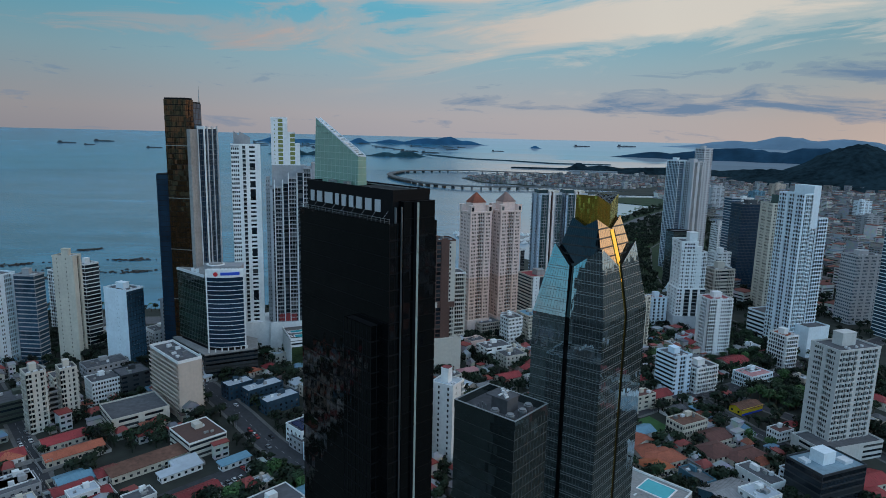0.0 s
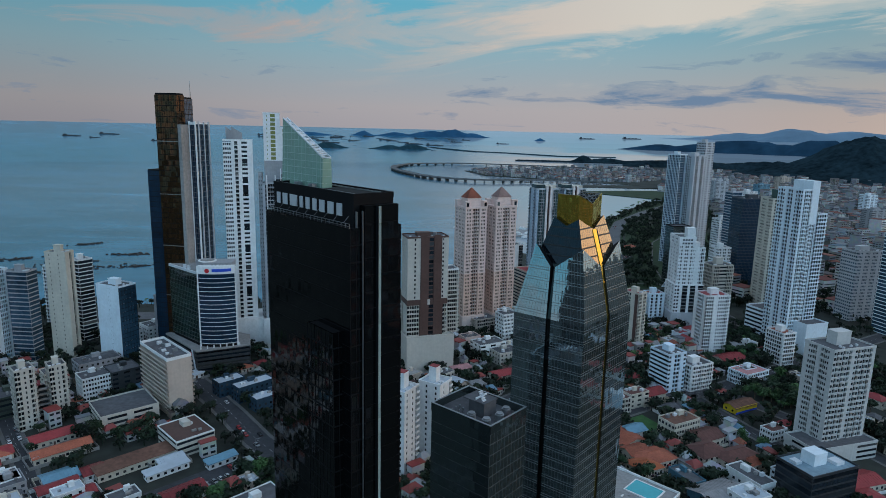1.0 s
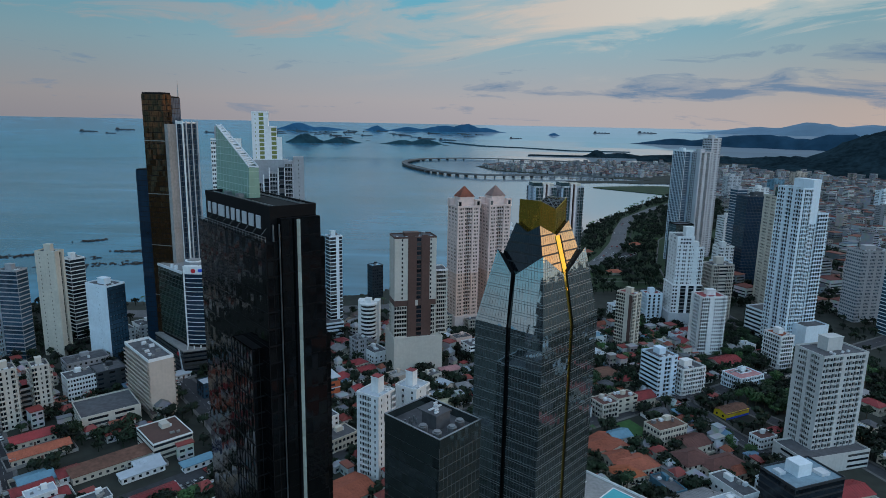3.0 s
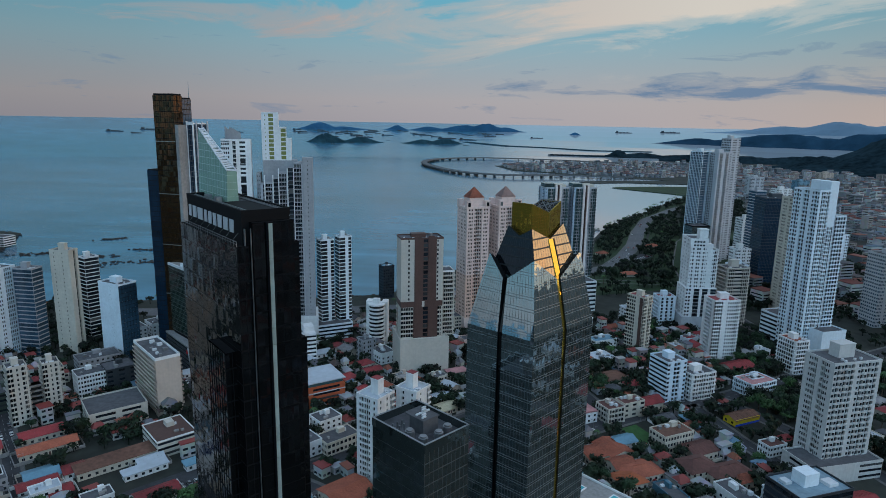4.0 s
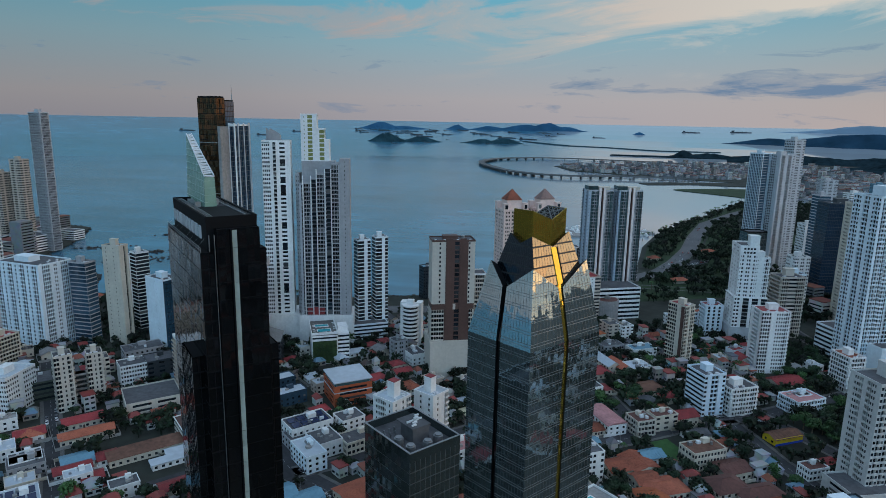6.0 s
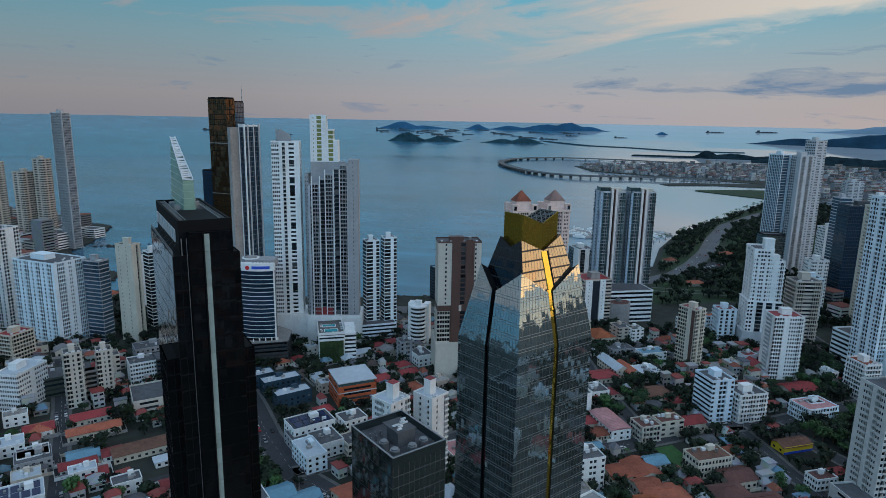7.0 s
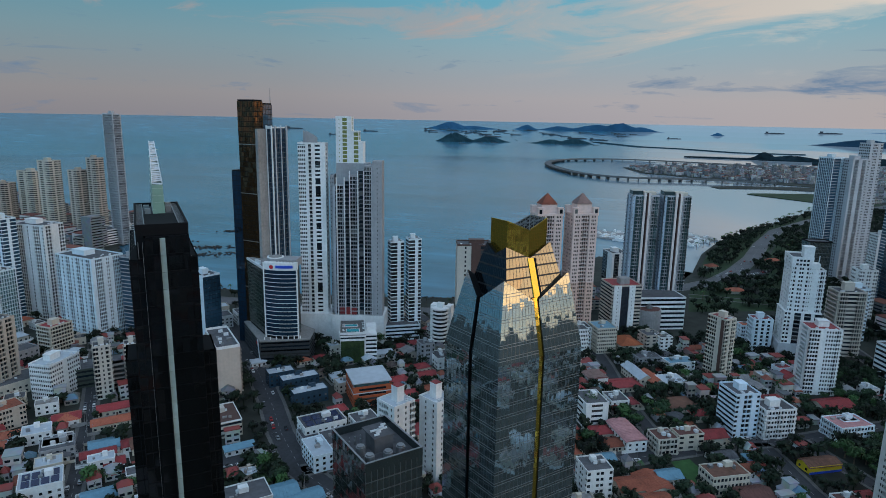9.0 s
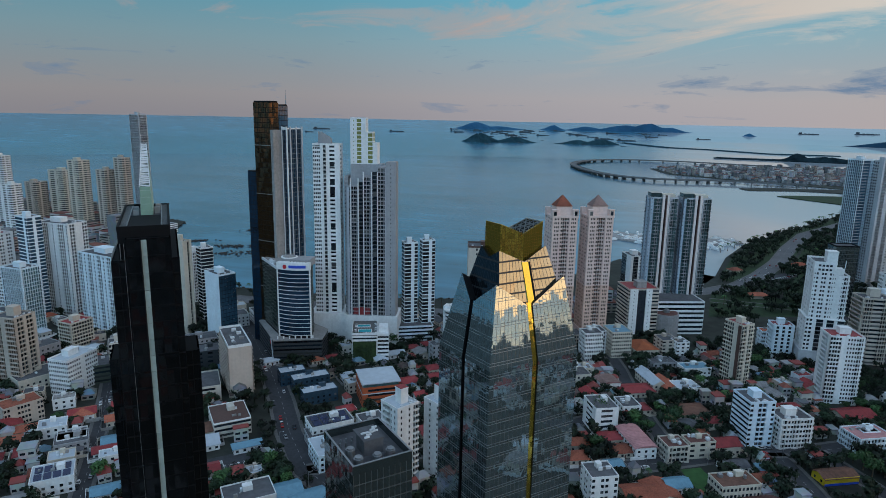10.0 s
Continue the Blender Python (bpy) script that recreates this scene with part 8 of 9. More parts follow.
def make_car(paint, word):
    mb = MB()
    prof = [(-2.2, 0.35), (2.2, 0.35), (2.25, 0.75), (1.9, 0.9), (1.1, 0.95), (-1.9, 0.98), (-2.2, 0.85)]
    n = len(prof)
    for w, fl in ((-0.88, False), (0.88, True)):
        f = [(x, w, z) for x, z in prof]
        mb.face(f if not fl else list(reversed(f)))
    for i in range(n):
        (x0, z0), (x1, z1) = prof[i], prof[(i + 1) % n]
        mb.face(((x0, -0.88, z0), (x0, 0.88, z0), (x1, 0.88, z1), (x1, -0.88, z1)))
    ob = tagged(new("car", mb.mesh("body", paint)), f"{word} car parked or waiting on asphalt", "car", "city cars")
    mb = MB()
    mb.prism([(-1.9, -0.82), (1.0, -0.82), (1.0, 0.82), (-1.9, 0.82)], 0.95, 1.42, 0, [(-1.4, -0.66), (0.35, -0.66), (0.35, 0.66), (-1.4, 0.66)])
    part("window_band", mb, WINDOW, ob)
    mb = MB()
    mb.box(-1.38, -0.64, 1.42, 0.33, 0.64, 1.47)
    part("roof", mb, paint, ob)
    for x in (-1.35, 1.35):
        for y in (-0.8, 0.8):
            mb = MB()
            mb.cyl(0, 0, -0.1, 0.33, 0.2, 10)
            w = part("wheel", mb, TYRE, ob, at=(x, y, 0.33))
            w.rotation_euler = (radians(90), 0, 0)
    for y in (-0.6, 0.6):
        mb = MB()
        mb.box(-2.24, y - 0.18, 0.68, -2.18, y + 0.18, 0.84)
        part("tail_lamp", mb, LAMPRED, ob)
    return ob


CARS = [make_car(p, w) for p, w in zip(PAINTS, ("white", "black", "silver", "red", "dark grey"))]
for i, c in enumerate(CARS):
    c.matrix_basis = pose(114 + 3.2 * i, 297.5 + 0.3 * i, 0.06, 0, 0, 100)
rnd = random.Random(9)


def car(x, y, th):
    copy_thing(rnd.choice((CARS[0], CARS[0], CARS[1], CARS[2], CARS[2], CARS[3], CARS[4])), pose(x, y, 0.06, 0, 0, th))


for i in range(9):
    car(121 + i * 2.2, 325.5 - i * 1.3, 60)
for i in range(6):
    car(112 + i * 3.1, 290 + i * 0.4, 100)
for i in range(5):
    car(-104 + i * 2.4, 268 + i * 2.4, -40 + rnd.uniform(-4, 4)), car(-96 + i * 2.6, 286 + i * 2.4, 140)
for path, n, off in ((AVENUE[1:7], 16, 3.2), (LANE[1:5], 9, 2.4), (CROSS[1:6], 10, 2.8)):
    for _ in range(n):
        k = rnd.randrange(len(path) - 1)
        (x0, y0), (x1, y1), t, s = path[k], path[k + 1], rnd.random(), rnd.choice((-1, 1))
        l = math.hypot(x1 - x0, y1 - y0)
        car(x0 + (x1 - x0) * t - (y1 - y0) / l * off * s, y0 + (y1 - y0) * t + (x1 - x0) / l * off * s, math.degrees(math.atan2(y1 - y0, x1 - x0)) + (180 if s > 0 else 0))


# traffic on the shore highway and cars in the park
HIGHWAY = [(190, 775), (220, 838), (252, 925), (283, 1036), (330, 1175)]
for _ in range(22):
    k = rnd.randrange(len(HIGHWAY) - 1)
    (x0, y0), (x1, y1), t, s = HIGHWAY[k], HIGHWAY[k + 1], rnd.random(), rnd.choice((-1, 1))
    l, off = math.hypot(x1 - x0, y1 - y0), rnd.choice((3.5, 7.5))
    car(x0 + (x1 - x0) * t - (y1 - y0) / l * off * s, y0 + (y1 - y0) * t + (x1 - x0) / l * off * s, math.degrees(math.atan2(y1 - y0, x1 - x0)) + (180 if s > 0 else 0))
for i in range(14):
    car(226 + i * 2.6, 812 + i * 3.2 + rnd.uniform(-1, 1), 140)


# ---- park pavilions ----
def pavilion(x, y, th, w, d):
    ob = thing("park_pavilion", "open park pavilion with a red hipped roof", "pavilion", x, y, 0, th)
    for sx in (-1, 1):
        for sy in (-1, 1):
            mb = MB()
            mb.box(sx * w * 0.42 - 0.25, sy * d * 0.42 - 0.25, 0, sx * w * 0.42 + 0.25, sy * d * 0.42 + 0.25, 3.6)
            part("post", mb, CREAM, ob)
    mb = MB()
    mb.box(-w * 0.36, -d * 0.3, 0, w * 0.36, d * 0.3, 3.4)
    part("wall", mb, CREAM, ob)
    mb = MB()
    mb.prism([(-w / 2, -d / 2), (w / 2, -d / 2), (w / 2, d / 2), (-w / 2, d / 2)], 3.6, 6.4, 0, [(-w * 0.2, -0.3), (w * 0.2, -0.3), (w * 0.2, 0.3), (-w * 0.2, 0.3)])
    part("roof", mb, TERRACOTTA, ob)


pavilion(192, 842, 30, 16, 11), pavilion(272, 905, 35, 22, 12), pavilion(203, 728, 15, 20, 12)


# ---- distance: islands, causeway, old town, hill, far city ----
def ridge(name, p0, p1, humps, depth, label, cat, material, group="", n=48, seed=1, base=-1.5):
    """A wooded rise from p0 to p1; humps: (place 0 to 1, width, height)."""
    rnd = random.Random(seed)
    mb = MB()
    dx, dy = p1[0] - p0[0], p1[1] - p0[1]
    l = math.hypot(dx, dy)
    nx, ny = -dy / l, dx / l
    rows = []
    for i in range(n + 1):
        t = i / n
        h = max([ht * math.exp(-((t - c) / w) ** 2) for c, w, ht in humps])
        h *= min(1, 9 * t, 9 * (1 - t)) ** 0.5 if 0 < t < 1 else 0
        h *= 1 + 0.10 * noise.noise(Vector((t * 23, seed, 0))) + 0.07 * noise.noise(Vector((t * 71, seed, 4)))
        cx, cy = p0[0] + dx * t, p0[1] + dy * t
        row = []
        for s, f in ((-1, 0), (-0.72, 0.42), (-0.35, 0.82), (0, 1), (0.5, 0.7), (1, 0)):
            wob = 1 + 0.25 * noise.noise(Vector((t * 17, s * 3, seed)))
            row.append(far(cx + nx * s * depth * wob, cy + ny * s * depth * wob, base + max(0.0, h * f * (1 + 0.12 * noise.noise(Vector((t * 40, s * 9, seed + 2)))))))
        rows.append(row)
    for a, b in zip(rows, rows[1:]):
        for i in range(5):
            mb.face((a[i], b[i], b[i + 1], a[i + 1]))
    ob = new(name, mb.mesh(name, material))
    return tagged(ob, label, cat, group, "structure")


# haze over distant land is put into its blue and pale colours
ridge("backdrop_island", (-3200, 10600), (-2100, 11150), [(0.3, 0.2, 112), (0.62, 0.25, 48)], 420, "wooded island on the far horizon, coloured haze blue", "island", FARLAND, seed=1)
ridge("backdrop_island", (-1860, 11200), (-1390, 11450), [(0.5, 0.24, 82)], 260, "small cone-shaped island far away, coloured haze blue", "island", FARLAND, seed=2)
ridge("backdrop_island", (-1500, 11500), (650, 12050), [(0.2, 0.12, 66), (0.5, 0.18, 104), (0.68, 0.14, 138), (0.85, 0.1, 76)], 500, "long hilly island on the horizon, coloured haze blue", "island", FARLAND, seed=3)
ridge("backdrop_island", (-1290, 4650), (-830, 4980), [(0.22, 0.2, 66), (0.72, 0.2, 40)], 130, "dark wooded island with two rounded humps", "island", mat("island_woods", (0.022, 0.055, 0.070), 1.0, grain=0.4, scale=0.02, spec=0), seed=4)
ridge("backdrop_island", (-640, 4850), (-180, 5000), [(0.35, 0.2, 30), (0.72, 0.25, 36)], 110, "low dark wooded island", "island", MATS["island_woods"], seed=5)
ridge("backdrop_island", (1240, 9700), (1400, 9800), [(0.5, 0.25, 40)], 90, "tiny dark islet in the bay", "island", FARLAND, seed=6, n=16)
ridge("backdrop_hills", (1850, 6600), (4300, 4700), [(0.08, 0.1, 60), (0.35, 0.2, 112), (0.55, 0.1, 138), (0.8, 0.25, 105)], 420, "wooded hills across the water, hazed to dark blue", "hill", mat("hazed_hill_woods", (0.022, 0.055, 0.090), 1.0, grain=0.35, scale=0.01, spec=0), seed=7)
ridge("backdrop_hills", (6200, 19000), (13000, 13500), [(0.25, 0.12, 200), (0.4, 0.12, 330), (0.55, 0.14, 290), (0.8, 0.2, 250)], 1500, "mountains beyond the bay, hazed to pale blue", "hill", mat("haze_mountains", (0.22, 0.30, 0.38), 1.0, grain=0.15, scale=0.005, spec=0), seed=8)


def wooded_hill():
    mb, n, m = MB(), 70, 34
    P = []
    for i in range(n + 1):
        row = []
        for j in range(m + 1):
            u, v = i / n, j / m
            x, y = 1000 + 1500 * u, 2050 + 850 * v
            h = 158 * math.exp(-((u - 0.40) / 0.13) ** 2 - ((v - 0.5) / 0.3) ** 2) + 34 * math.exp(-((u - 0.2) / 0.1) ** 2 - ((v - 0.6) / 0.3) ** 2)
            h += 150 * math.exp(-((u - 0.72) / 0.2) ** 2 - ((v - 0.5) / 0.3) ** 2)
            h *= 1 + 0.10 * noise.noise(Vector((u * 26, v * 14, 0))) + 0.05 * noise.noise(Vector((u * 90, v * 50, 3)))
            row.append(far(x, y, h - 3.5))
        P.append(row)
    for i in range(n):
        for j in range(m):
            mb.face((P[i][j], P[i + 1][j], P[i + 1][j + 1], P[i][j + 1]))
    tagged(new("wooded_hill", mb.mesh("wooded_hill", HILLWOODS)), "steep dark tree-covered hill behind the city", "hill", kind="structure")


wooded_hill()
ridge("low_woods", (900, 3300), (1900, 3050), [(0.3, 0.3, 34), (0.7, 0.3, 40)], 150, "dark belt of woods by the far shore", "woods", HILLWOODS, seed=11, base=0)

# causeway and breakwater strips
slab_of_land("causeway", [(-190, 5400), (140, 4650), (400, 4500), (700, 4150), (1080, 4150), (1090, 4210), (730, 4215), (430, 4570), (180, 4730), (-160, 5470)], 3.0, MATS["island_woods"], "long dark causeway running out to the islands", low=-3)
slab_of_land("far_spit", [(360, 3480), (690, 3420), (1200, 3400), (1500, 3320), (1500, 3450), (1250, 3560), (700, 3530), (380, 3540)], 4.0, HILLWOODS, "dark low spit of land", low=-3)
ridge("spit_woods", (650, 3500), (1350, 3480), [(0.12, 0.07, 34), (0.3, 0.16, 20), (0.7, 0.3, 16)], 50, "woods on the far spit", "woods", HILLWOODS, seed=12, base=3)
LOOP = [(500, 2052), (400, 2060), (274, 2066), (180, 2035), (88, 2020), (-2, 2058), (-81, 2145), (-150, 2290), (-195, 2420), (-222, 2560), (-210, 2700), (-166, 2830), (-60, 2920), (60, 2960), (244, 2940), (489, 2860), (632, 2820), (800, 2840)]


VIADUCT = mat("stained_concrete", (0.13, 0.13, 0.13), 0.9, grain=0.25)


def sea_viaduct():
    ob = thing("sea_viaduct", "long looping concrete sea viaduct on piers", "viaduct", 0, 0)

    def smooth(pts, k=6):
        out = []
        for i in range(len(pts) - 1):
            p = [Vector((*pts[max(0, min(len(pts) - 1, i + o))], 0)) for o in (-1, 0, 1, 2)]
            for s in range(k):
                t = s / k
                out.append(0.5 * ((2 * p[1]) + (p[2] - p[0]) * t + (2 * p[0] - 5 * p[1] + 4 * p[2] - p[3]) * t * t + (3 * p[1] - p[0] - 3 * p[2] + p[3]) * t ** 3))
        return out
    S = smooth(LOOP)
    def side(i, o, z):
        d = (S[min(i + 1, len(S) - 1)] - S[max(i - 1, 0)]).normalized()
        return (S[i].x - d.y * o, S[i].y + d.x * o, z)

    def ribbon(o0, o1, z0, z1):
        mb = MB()
        for i in range(len(S) - 1):
            A = [side(i, *c) for c in ((o0, z0), (o1, z0), (o1, z1), (o0, z1))]
            B = [side(i + 1, *c) for c in ((o0, z0), (o1, z0), (o1, z1), (o0, z1))]
            for k in range(4):
                mb.face((A[k], A[(k + 1) % 4], B[(k + 1) % 4], B[k]))
        return mb
    for i in range(len(S) - 1):
        a, b = S[i], S[i + 1]
        d = (b - a).normalized()
        nn = Vector((-d.y, d.x, 0)) * 12
        if i % 2 == 0:
            pr = MB()
            q = [a - nn * 0.75 - d * 1.6, a - nn * 0.75 + d * 1.6, a + nn * 0.75 + d * 1.6, a + nn * 0.75 - d * 1.6]
            pr.prism([(v.x, v.y) for v in reversed(q)], -3, 5.6)
            part("pier", pr, VIADUCT, ob)
    part("deck", ribbon(-12, 12, 5.5, 8.0), VIADUCT, ob)
    part("parapet", ribbon(11.3, 12, 8.0, 9.4), VIADUCT, ob)
    part("parapet", ribbon(-12, -11.3, 8.0, 9.4), VIADUCT, ob)


sea_viaduct()


# ---- joined far blocks: roofs and walls vary from piece to piece ----
def island_mat(name, stops, rough=0.85):
    m = bpy.data.materials.new(name)
    m.use_nodes = True
    nt = m.node_tree
    N, L = nt.nodes.new, nt.links.new
    g, r, b, nz, mx = N("ShaderNodeNewGeometry"), N("ShaderNodeValToRGB"), nt.nodes["Principled BSDF"], N("ShaderNodeTexNoise"), N("ShaderNodeMix")
    r.color_ramp.interpolation = "CONSTANT"
    while len(r.color_ramp.elements) < len(stops):
        r.color_ramp.elements.new(0.5)
    for e, (p, c) in zip(r.color_ramp.elements, stops):
        e.position, e.color = p, (*c, 1)
    nz.inputs["Scale"].default_value = 0.2
    mx.data_type, mx.blend_type = "RGBA", "MULTIPLY"
    mx.inputs["Factor"].default_value = 0.5
    L(g.outputs["Random Per Island"], r.inputs[0]), L(g.outputs["Position"], nz.inputs["Vector"])
    L(r.outputs[0], mx.inputs["A"]), L(nz.outputs["Color"], mx.inputs["B"]), L(mx.outputs["Result"], b.inputs["Base Color"])
    b.inputs["Roughness"].default_value = rough
    return m


# the wall greys lean blue to carry some of the distance haze
FARWALL = island_mat("far_town_walls", [(0, (0.42, 0.43, 0.45)), (0.25, (0.80, 0.79, 0.77)), (0.45, (0.28, 0.30, 0.32)), (0.6, (0.52, 0.46, 0.42)), (0.78, (0.18, 0.20, 0.22)), (0.88, (0.66, 0.67, 0.69))])
FARROOF = island_mat("far_town_roofs", [(0, (0.11, 0.11, 0.12)), (0.25, (0.22, 0.06, 0.045)), (0.5, (0.28, 0.28, 0.29)), (0.62, (0.10, 0.085, 0.08)), (0.74, (0.27, 0.09, 0.06)), (0.92, (0.14, 0.20, 0.25))])


def far_town(name, poly, n, hts, sizes, label, seed, th=25, gap=6, walls=None, roofs=None):
    rnd = random.Random(seed)
    wl, rf, gl = MB(), MB(), MB()
    xs, ys = [p[0] for p in poly], [p[1] for p in poly]
    k = tries = 0
    while k < n and tries < n * 8:
        tries += 1
        x, y = rnd.uniform(min(xs), max(xs)), rnd.uniform(min(ys), max(ys))
        if not in_poly(x, y, poly) or not free(x, y, gap):
            continue
        if y < 1900 and x < 700 and any((x - a) ** 2 + (y - b) ** 2 < (c + 1.5 * gap) ** 2 for a, b, c in ROADS):
            continue
        k += 1
        w, d, h = rnd.uniform(*sizes), rnd.uniform(*sizes), rnd.uniform(*hts) if rnd.random() < 0.9 else hts[1] * rnd.uniform(1.2, 2.2)
        a = radians(th + rnd.choice((0, 90)) + rnd.uniform(-6, 6))
        c, s = math.cos(a), math.sin(a)
        R = lambda p, q: (x + c * p - s * q, y + s * p + c * q)
        q = [R(-w / 2, -d / 2), R(w / 2, -d / 2), R(w / 2, d / 2), R(-w / 2, d / 2)]
        wl.prism(q, 0, h)
        o = 0.4
        q = [R(-w / 2 - o, -d / 2 - o), R(w / 2 + o, -d / 2 - o), R(w / 2 + o, d / 2 + o), R(-w / 2 - o, d / 2 + o)]
        top = [R(-w / 4, -0.2), R(w / 4, -0.2), R(w / 4, 0.2), R(-w / 4, 0.2)]
        pitched = h < 9 and rnd.random() < 0.6
        rf.prism(q, h + 0.02, h + (2.4 if pitched else 0.5), 0, top if pitched else None)
        for z in range(int(h / 3.2)):
            for e, f in ((-w / 2 - 0.12, 1), (-d / 2 - 0.12, 0)):
                m_ = max(2, int((d if f else w) / 4))
                if h > 14:
                    m_ = 1
                for i in range(m_):
                    L = d if f else w
                    g0, g1 = (-L / 2 + L * (i + 0.18) / m_, -L / 2 + L * (i + 0.82) / m_) if m_ > 1 else (-L * 0.44, L * 0.44)
                    z0, z1 = z * 3.2 + 1.1, z * 3.2 + 2.4
                    A, B = (R(e, g1), R(e, g0)) if f else (R(g0, e), R(g1, e))
                    gl.face(((*A, z0), (*B, z0), (*B, z1), (*A, z1)))
    ob = tagged(new(name, wl.mesh(name, walls or FARWALL)), label, "far town", kind="stuff")
    for nm, mb, m in (("roofs", rf, roofs or FARROOF), ("windows", gl, WINDOW)):
        p = new(nm, mb.mesh(nm, m))
        p.parent = ob
        p["kind"] = "stuff"


YARDWALL = island_mat("yard_walls", [(0, (0.62, 0.61, 0.59)), (0.4, (0.46, 0.44, 0.41)), (0.6, (0.52, 0.55, 0.57)), (0.8, (0.30, 0.28, 0.27)), (0.92, (0.44, 0.36, 0.29))])
YARDROOF = island_mat("yard_roofs", [(0, (0.42, 0.45, 0.48)), (0.2, (0.34, 0.06, 0.05)), (0.42, (0.18, 0.185, 0.20)), (0.58, (0.36, 0.10, 0.06)), (0.76, (0.46, 0.46, 0.45)), (0.86, (0.16, 0.30, 0.40)), (0.93, (0.12, 0.08, 0.07))], 0.6)
far_town("yard_buildings", [(60, 285), (190, 262), (185, 360), (205, 430), (230, 500), (150, 540), (40, 460), (20, 330)], 230, (2.8, 5.5), (3.5, 8), "small sheds and extensions behind the houses", 21, th=27, gap=2.2, walls=YARDWALL, roofs=YARDROOF)
far_town("yard_buildings", [(-330, 200), (-60, 190), (-30, 260), (-110, 300), (-180, 400), (-330, 420)], 240, (2.8, 5.5), (3.5, 8), "small sheds and extensions behind the houses", 22, th=46, gap=2.2, walls=YARDWALL, roofs=YARDROOF)
far_town("yard_buildings", [(-110, 260), (30, 230), (60, 330), (40, 480), (-60, 560), (-160, 470), (-70, 330)], 150, (2.8, 5.5), (3.5, 8), "small sheds and extensions between the blocks", 23, th=46, gap=2.2, walls=YARDWALL, roofs=YARDROOF)
far_town("old_town", [(90, 2560), (140, 2345), (310, 2235), (460, 2160), (640, 2150), (900, 2450), (880, 2900), (500, 2700), (260, 2620)], 1300, (6, 13), (8, 17), "dense old town of pale walls and red roofs on a headland", 1)
far_town("far_city", [(640, 1950), (620, 1500), (560, 1300), (500, 1000), (800, 950), (1500, 1300), (1900, 2100), (1350, 2250), (1000, 2900), (900, 2400)], 2600, (5, 14), (9, 22), "wide far city of low pale buildings and roofs", 2)
far_town("mid_city", [(450, 1000), (430, 760), (480, 600), (620, 560), (1100, 700), (1100, 1000), (700, 1000)], 380, (6, 16), (10, 20), "dense town blocks between the high-rises", 3)
far_town("inner_town", [(300, 620), (440, 560), (470, 800), (440, 980), (350, 780)], 60, (6, 16), (10, 18), "town blocks among trees behind the high-rises", 4)
far_town("bayside_town", [(-30, 570), (30, 560), (95, 660), (60, 690), (20, 660)], 26, (6, 16), (9, 16), "low pale blocks near the marina inlet", 5)
far_town("peninsula_town", [(-1100, 500), (-560, 600), (-590, 720), (-660, 850), (-1100, 840)], 130, (8, 26), (12, 24), "crowded pale blocks below the peninsula towers", 6, th=85)
far_town("inland_town", [(-700, -700), (900, -700), (900, 60), (-700, 120)], 900, (6, 20), (10, 24), "wide inland town of pale houses and roofs", 8)
far_town("west_town", [(-600, 380), (-430, 350), (-420, 580), (-560, 640), (-800, 560)], 90, (8, 30), (12, 22), "crowded pale blocks behind the white towers", 7, th=80)
far_town("city_behind", [(-700, -60), (-700, -700), (900, -700), (900, -100), (380, 60), (220, -80), (-100, -120)], 420, (8, 24), (14, 30), "city blocks on the far side of the towers", 8, th=45)

# ---- high-rises of the far town ----
for x, y, th, b, a, H, mats_, lab, sd in (
        (560, 1180, 20, 30, 18, 62, WW, "pale slab tower in the far town", 60), (640, 1500, 15, 34, 22, 58, (GREYWHITE, METAL, WINDOW), "pale apartment slab in the far town", 61),
        (690, 880, 12, 34, 20, 72, GW, "grey office tower in the far town", 62), (600, 720, 14, 36, 22, 34, (SALMON, METAL, WINDOW), "red-banded office block in the far town", 63),
        (470, 900, 15, 22, 16, 48, WW, "pale apartment block in the far town", 64), (760, 1120, 18, 40, 22, 40, GW, "wide grey block in the far town", 65),
        (900, 1350, 18, 30, 20, 46, CW, "pale blue slab in the far town", 66), (520, 640, 12, 28, 18, 40, (CREAM, METAL, WINDOW), "cream apartment block in the far town", 67),
        (420, 720, 14, 18, 16, 56, CW, "white stepped tower in the far town", 68), (455, 640, 14, 20, 18, 48, WW, "white apartment tower in the far town", 69),
        (1000, 1900, 20, 40, 26, 44, BW, "pale office slab in the far town", 70), (840, 1700, 20, 36, 22, 36, BLUEBLK := (BLUEROOF, METAL, WINDOW), "bright blue block in the far town", 71),
        (480, 560, 15, 30, 20, 90, (COOLWHITE, COOLWHITE, BLUEGLASS), "blue-grey glazed residential tower", 72), (286, 640, 12, 15, 14, 52, WW, "slim white apartment tower among trees", 73),
        (268, 600, 12, 16, 13, 44, CW, "pale blue apartment tower with balconies", 74)):
    tower("far_high_rise", lab, (x, y), th, b, a, H, 3.2, ["WWSWWSWW", "WWSW"], mats_, cat="tower", group="far high-rises", seed=sd, per=4)


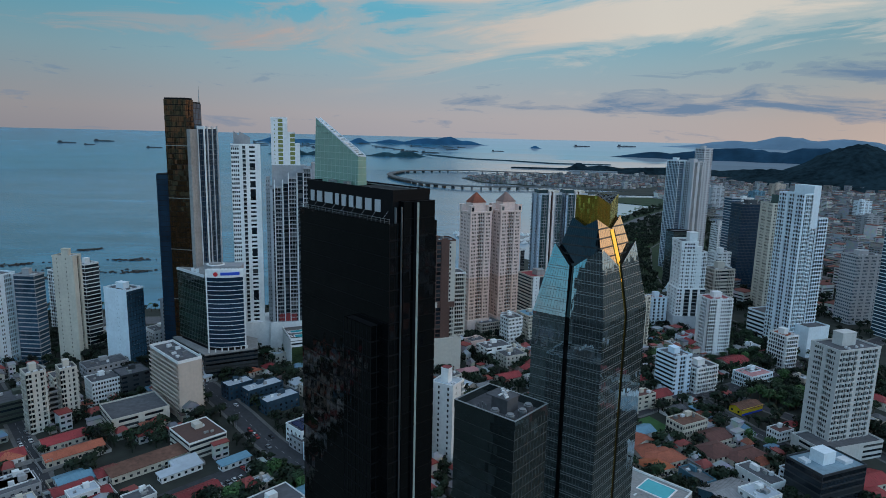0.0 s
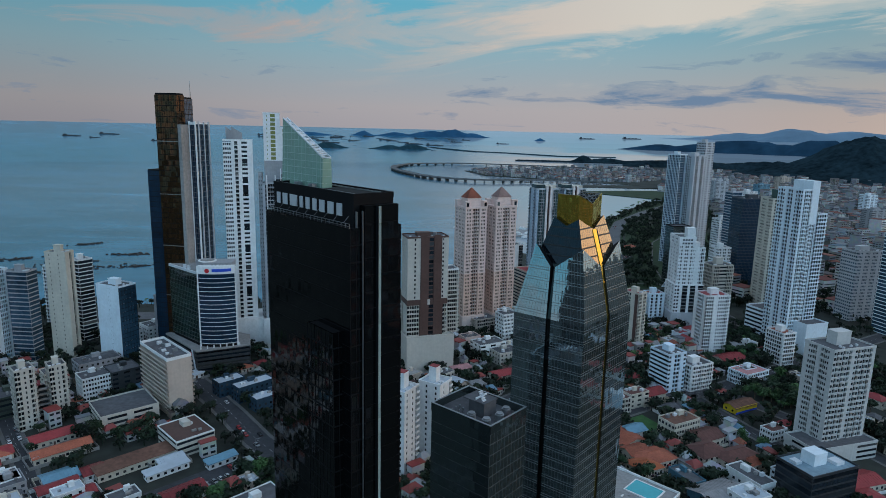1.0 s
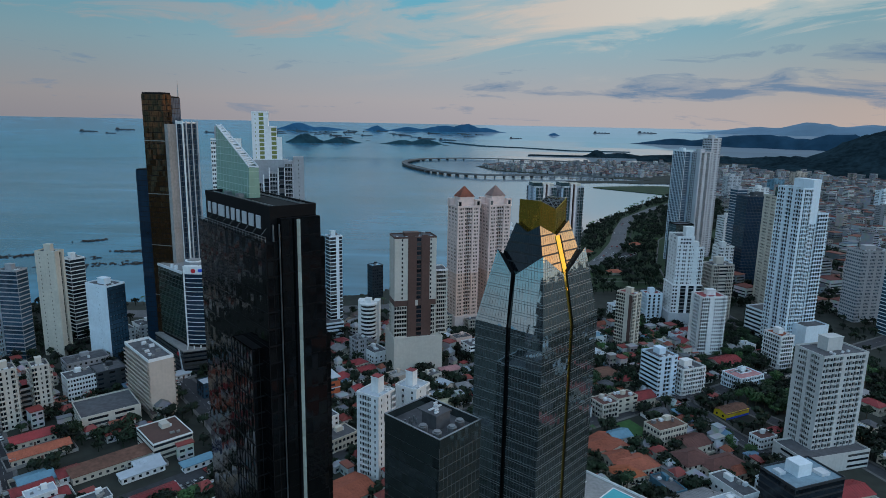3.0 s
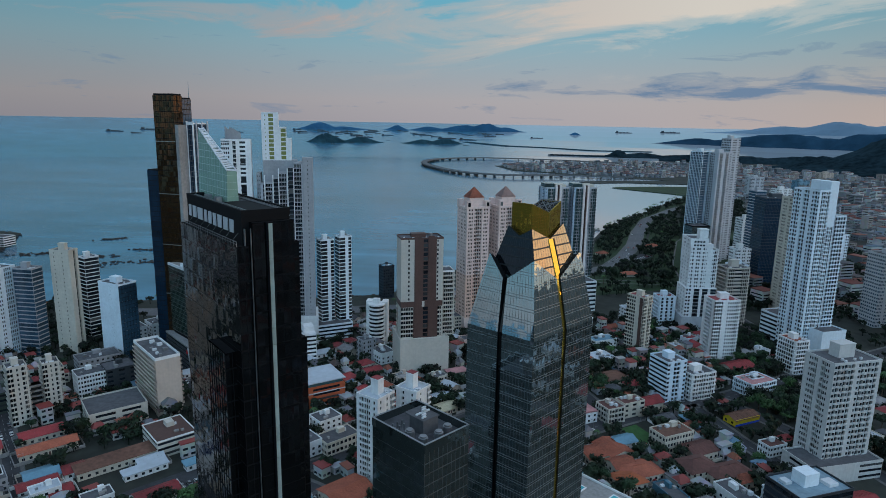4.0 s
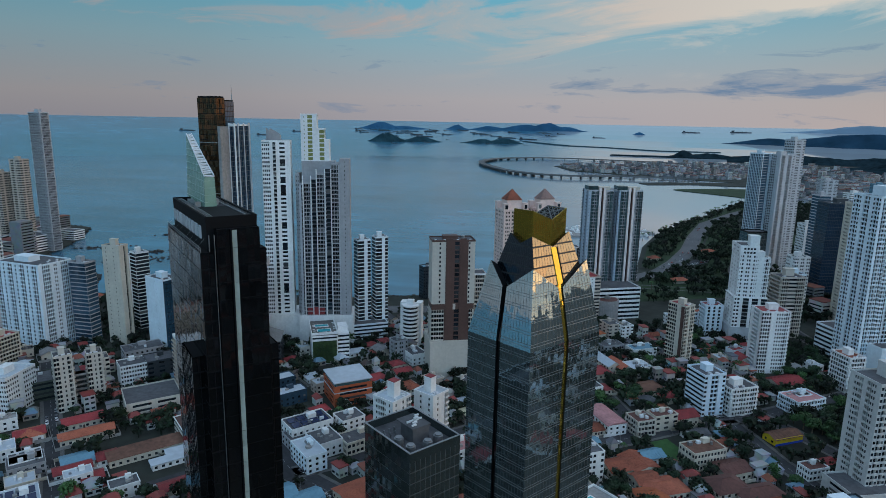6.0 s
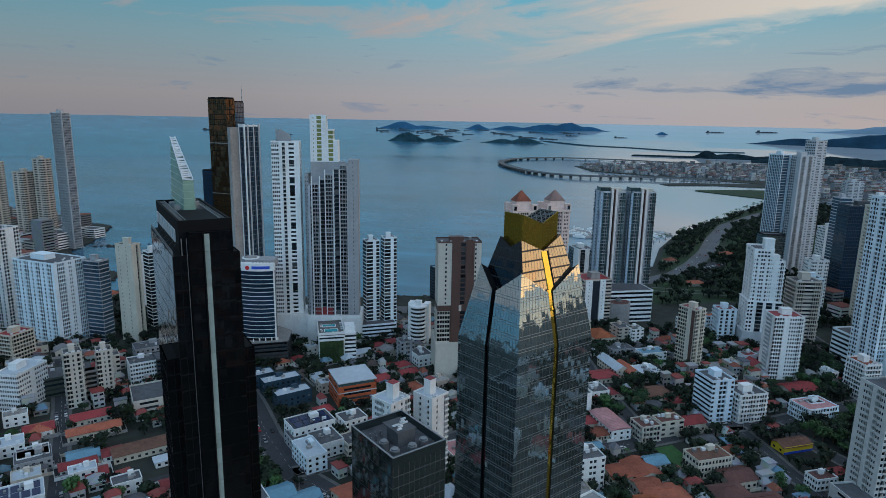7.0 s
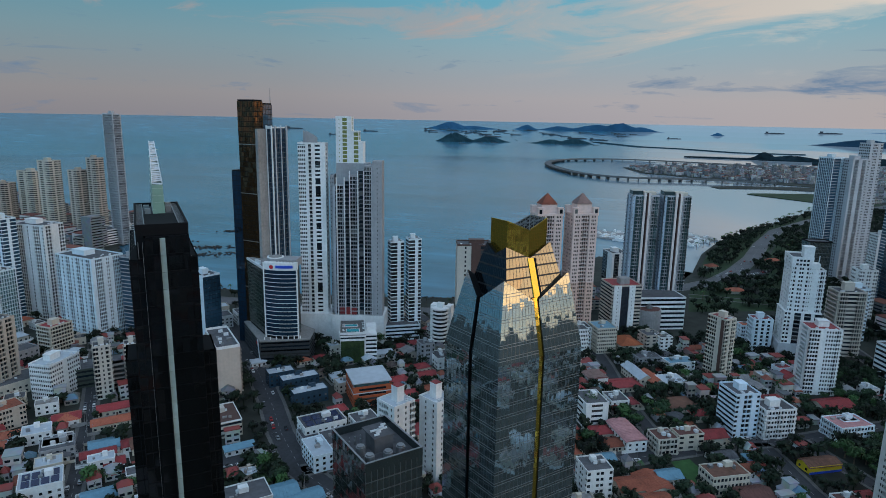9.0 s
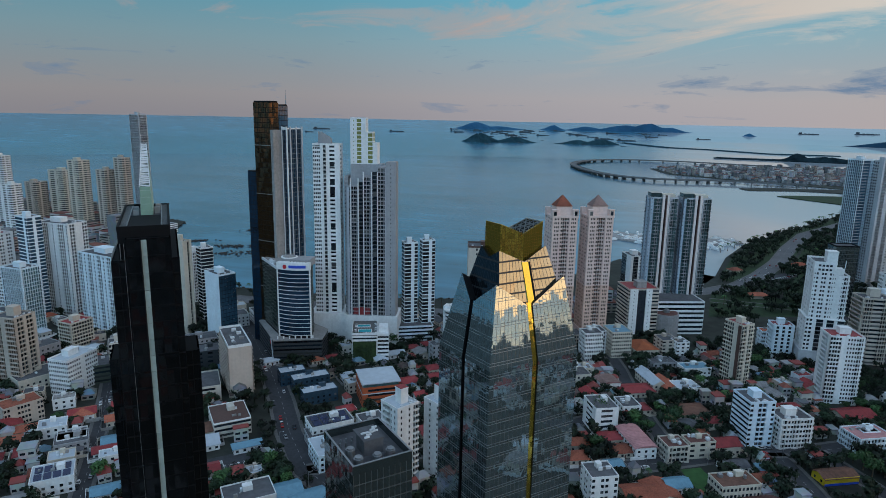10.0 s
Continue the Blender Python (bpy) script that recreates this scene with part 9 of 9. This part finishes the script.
# ---- ships, marina and reefs ----
def ship(x, y, th, L):
    mb = MB()
    w = L * 0.09
    mb.prism([(-L / 2, -w), (L * 0.4, -w), (L / 2, 0), (L * 0.4, w), (-L / 2, w)], -1.5, L * 0.035)
    mb.box(-L * 0.45, -w * 0.8, L * 0.035, -L * 0.33, w * 0.8, L * 0.11)
    for i in range(3):
        mb.box(-L * 0.2 + i * L * 0.18, -w * 0.6, L * 0.035, -L * 0.1 + i * L * 0.18, w * 0.6, L * 0.055)
    c, s = math.cos(radians(th)), math.sin(radians(th))
    mb.v = [far(x + c * p - s * q, y + s * p + c * q, z) for p, q, z in mb.v]
    tagged(new("cargo_ship", mb.mesh("hull", SHIPHULL)), "small dark cargo ship at anchor in the bay", "ship", "ships at anchor")


SHIPHULL = mat("ship_hull", (0.045, 0.055, 0.065), 0.7)
rnd = random.Random(12)
for x, y, L in ((-3936, 6517, 190), (-4168, 7647, 230), (-3445, 6071, 100), (-165, 5996, 170), (2716, 13051, 330), (4071, 14655, 420), (564, 7221, 140), (-2600, 5600, 130), (-2900, 7200, 180)):
    ship(x, y, rnd.uniform(-20, 20), L)
for _ in range(46):
    d = rnd.uniform(6200, 10500)
    az = rnd.uniform(-0.30, 0.02)
    ship(45 + d * math.sin(az), d * math.cos(az), rnd.uniform(-25, 25), rnd.uniform(70, 190))
for _ in range(14):
    d, az = rnd.uniform(4300, 5600), rnd.uniform(-0.30, -0.02)
    ship(45 + d * math.sin(az), d * math.cos(az), rnd.uniform(-25, 25), rnd.uniform(25, 60))


def marina():
    slab_of_land("marina_mole", [(20, 1055), (30, 1015), (90, 985), (170, 1010), (225, 1050), (215, 1080), (150, 1060), (90, 1050), (40, 1075)], 0.6, CONCRETE, "grey marina mole in the bay", low=-4)
    r = random.Random(3)
    for _ in range(70):
        x, y = r.uniform(24, 215), r.uniform(985, 1080)
        mb = MB()
        L = r.uniform(9, 17)
        mb.prism([(-L / 2, -1.6), (L * 0.3, -1.6), (L / 2, 0), (L * 0.3, 1.6), (-L / 2, 1.6)], -1.6, 0.9), mb.box(-L * 0.3, -1.1, 0.9, L * 0.12, 1.1, 2.8)
        ob = new("boat", mb.mesh("hull", WHITE))
        ob.matrix_basis = pose(x, y, 0.6, 0, 0, r.uniform(0, 360))
        tagged(ob, "white motor boat moored at the marina", "boat", "moored boats")


marina()
for cx, cy, L, th, sd in ((-445, 735, 60, 25, 1), (-400, 790, 46, 10, 2), (-365, 722, 40, 15, 3), (-490, 850, 30, 40, 4), (-520, 745, 50, 30, 5), (-420, 700, 70, 32, 6)):
    r = random.Random(sd)
    mb = MB()
    for _ in range(60):
        a, b, s = r.gauss(0, L * 0.28), r.gauss(0, L * 0.09), r.uniform(0.8, 3.4)
        k = r.randrange(5, 8)
        ring = [(a + s * math.cos(6.283 * i / k) * r.uniform(0.7, 1.3), b + s * math.sin(6.283 * i / k) * r.uniform(0.6, 1.1)) for i in range(k)]
        mb.prism(ring, -2.5, r.uniform(-1.2, 0.1), 0, [(a + (p - a) * 0.6, b + (q - b) * 0.6) for p, q in ring])
    ob = tagged(new("reef", mb.mesh("reef", ROCK)), "dark wet reef rocks awash in the shallows", "rocks", kind="stuff")
    ob.matrix_basis = pose(cx, cy, 0, 0, 0, th)

# shore wall of boulders
mb, r = MB(), random.Random(8)
for (x0, y0), (x1, y1) in zip(LAND[3:18], LAND[4:19]):
    l = math.hypot(x1 - x0, y1 - y0)
    for i in range(int(l / 3.5)):
        t, s = r.random(), r.uniform(0.8, 2.2)
        x, y = x0 + (x1 - x0) * t + r.uniform(-3, 3), y0 + (y1 - y0) * t + r.uniform(-3, 3)
        mb.prism([(x + s * math.cos(1.05 * q) * r.uniform(0.7, 1.2), y + s * math.sin(1.05 * q) * r.uniform(0.7, 1.2)) for q in range(6)], -3, r.uniform(-0.8, 0.5))
tagged(new("shore_boulders", mb.mesh("shore_boulders", ROCK)), "dark boulders along the waterfront", "rocks", kind="stuff")
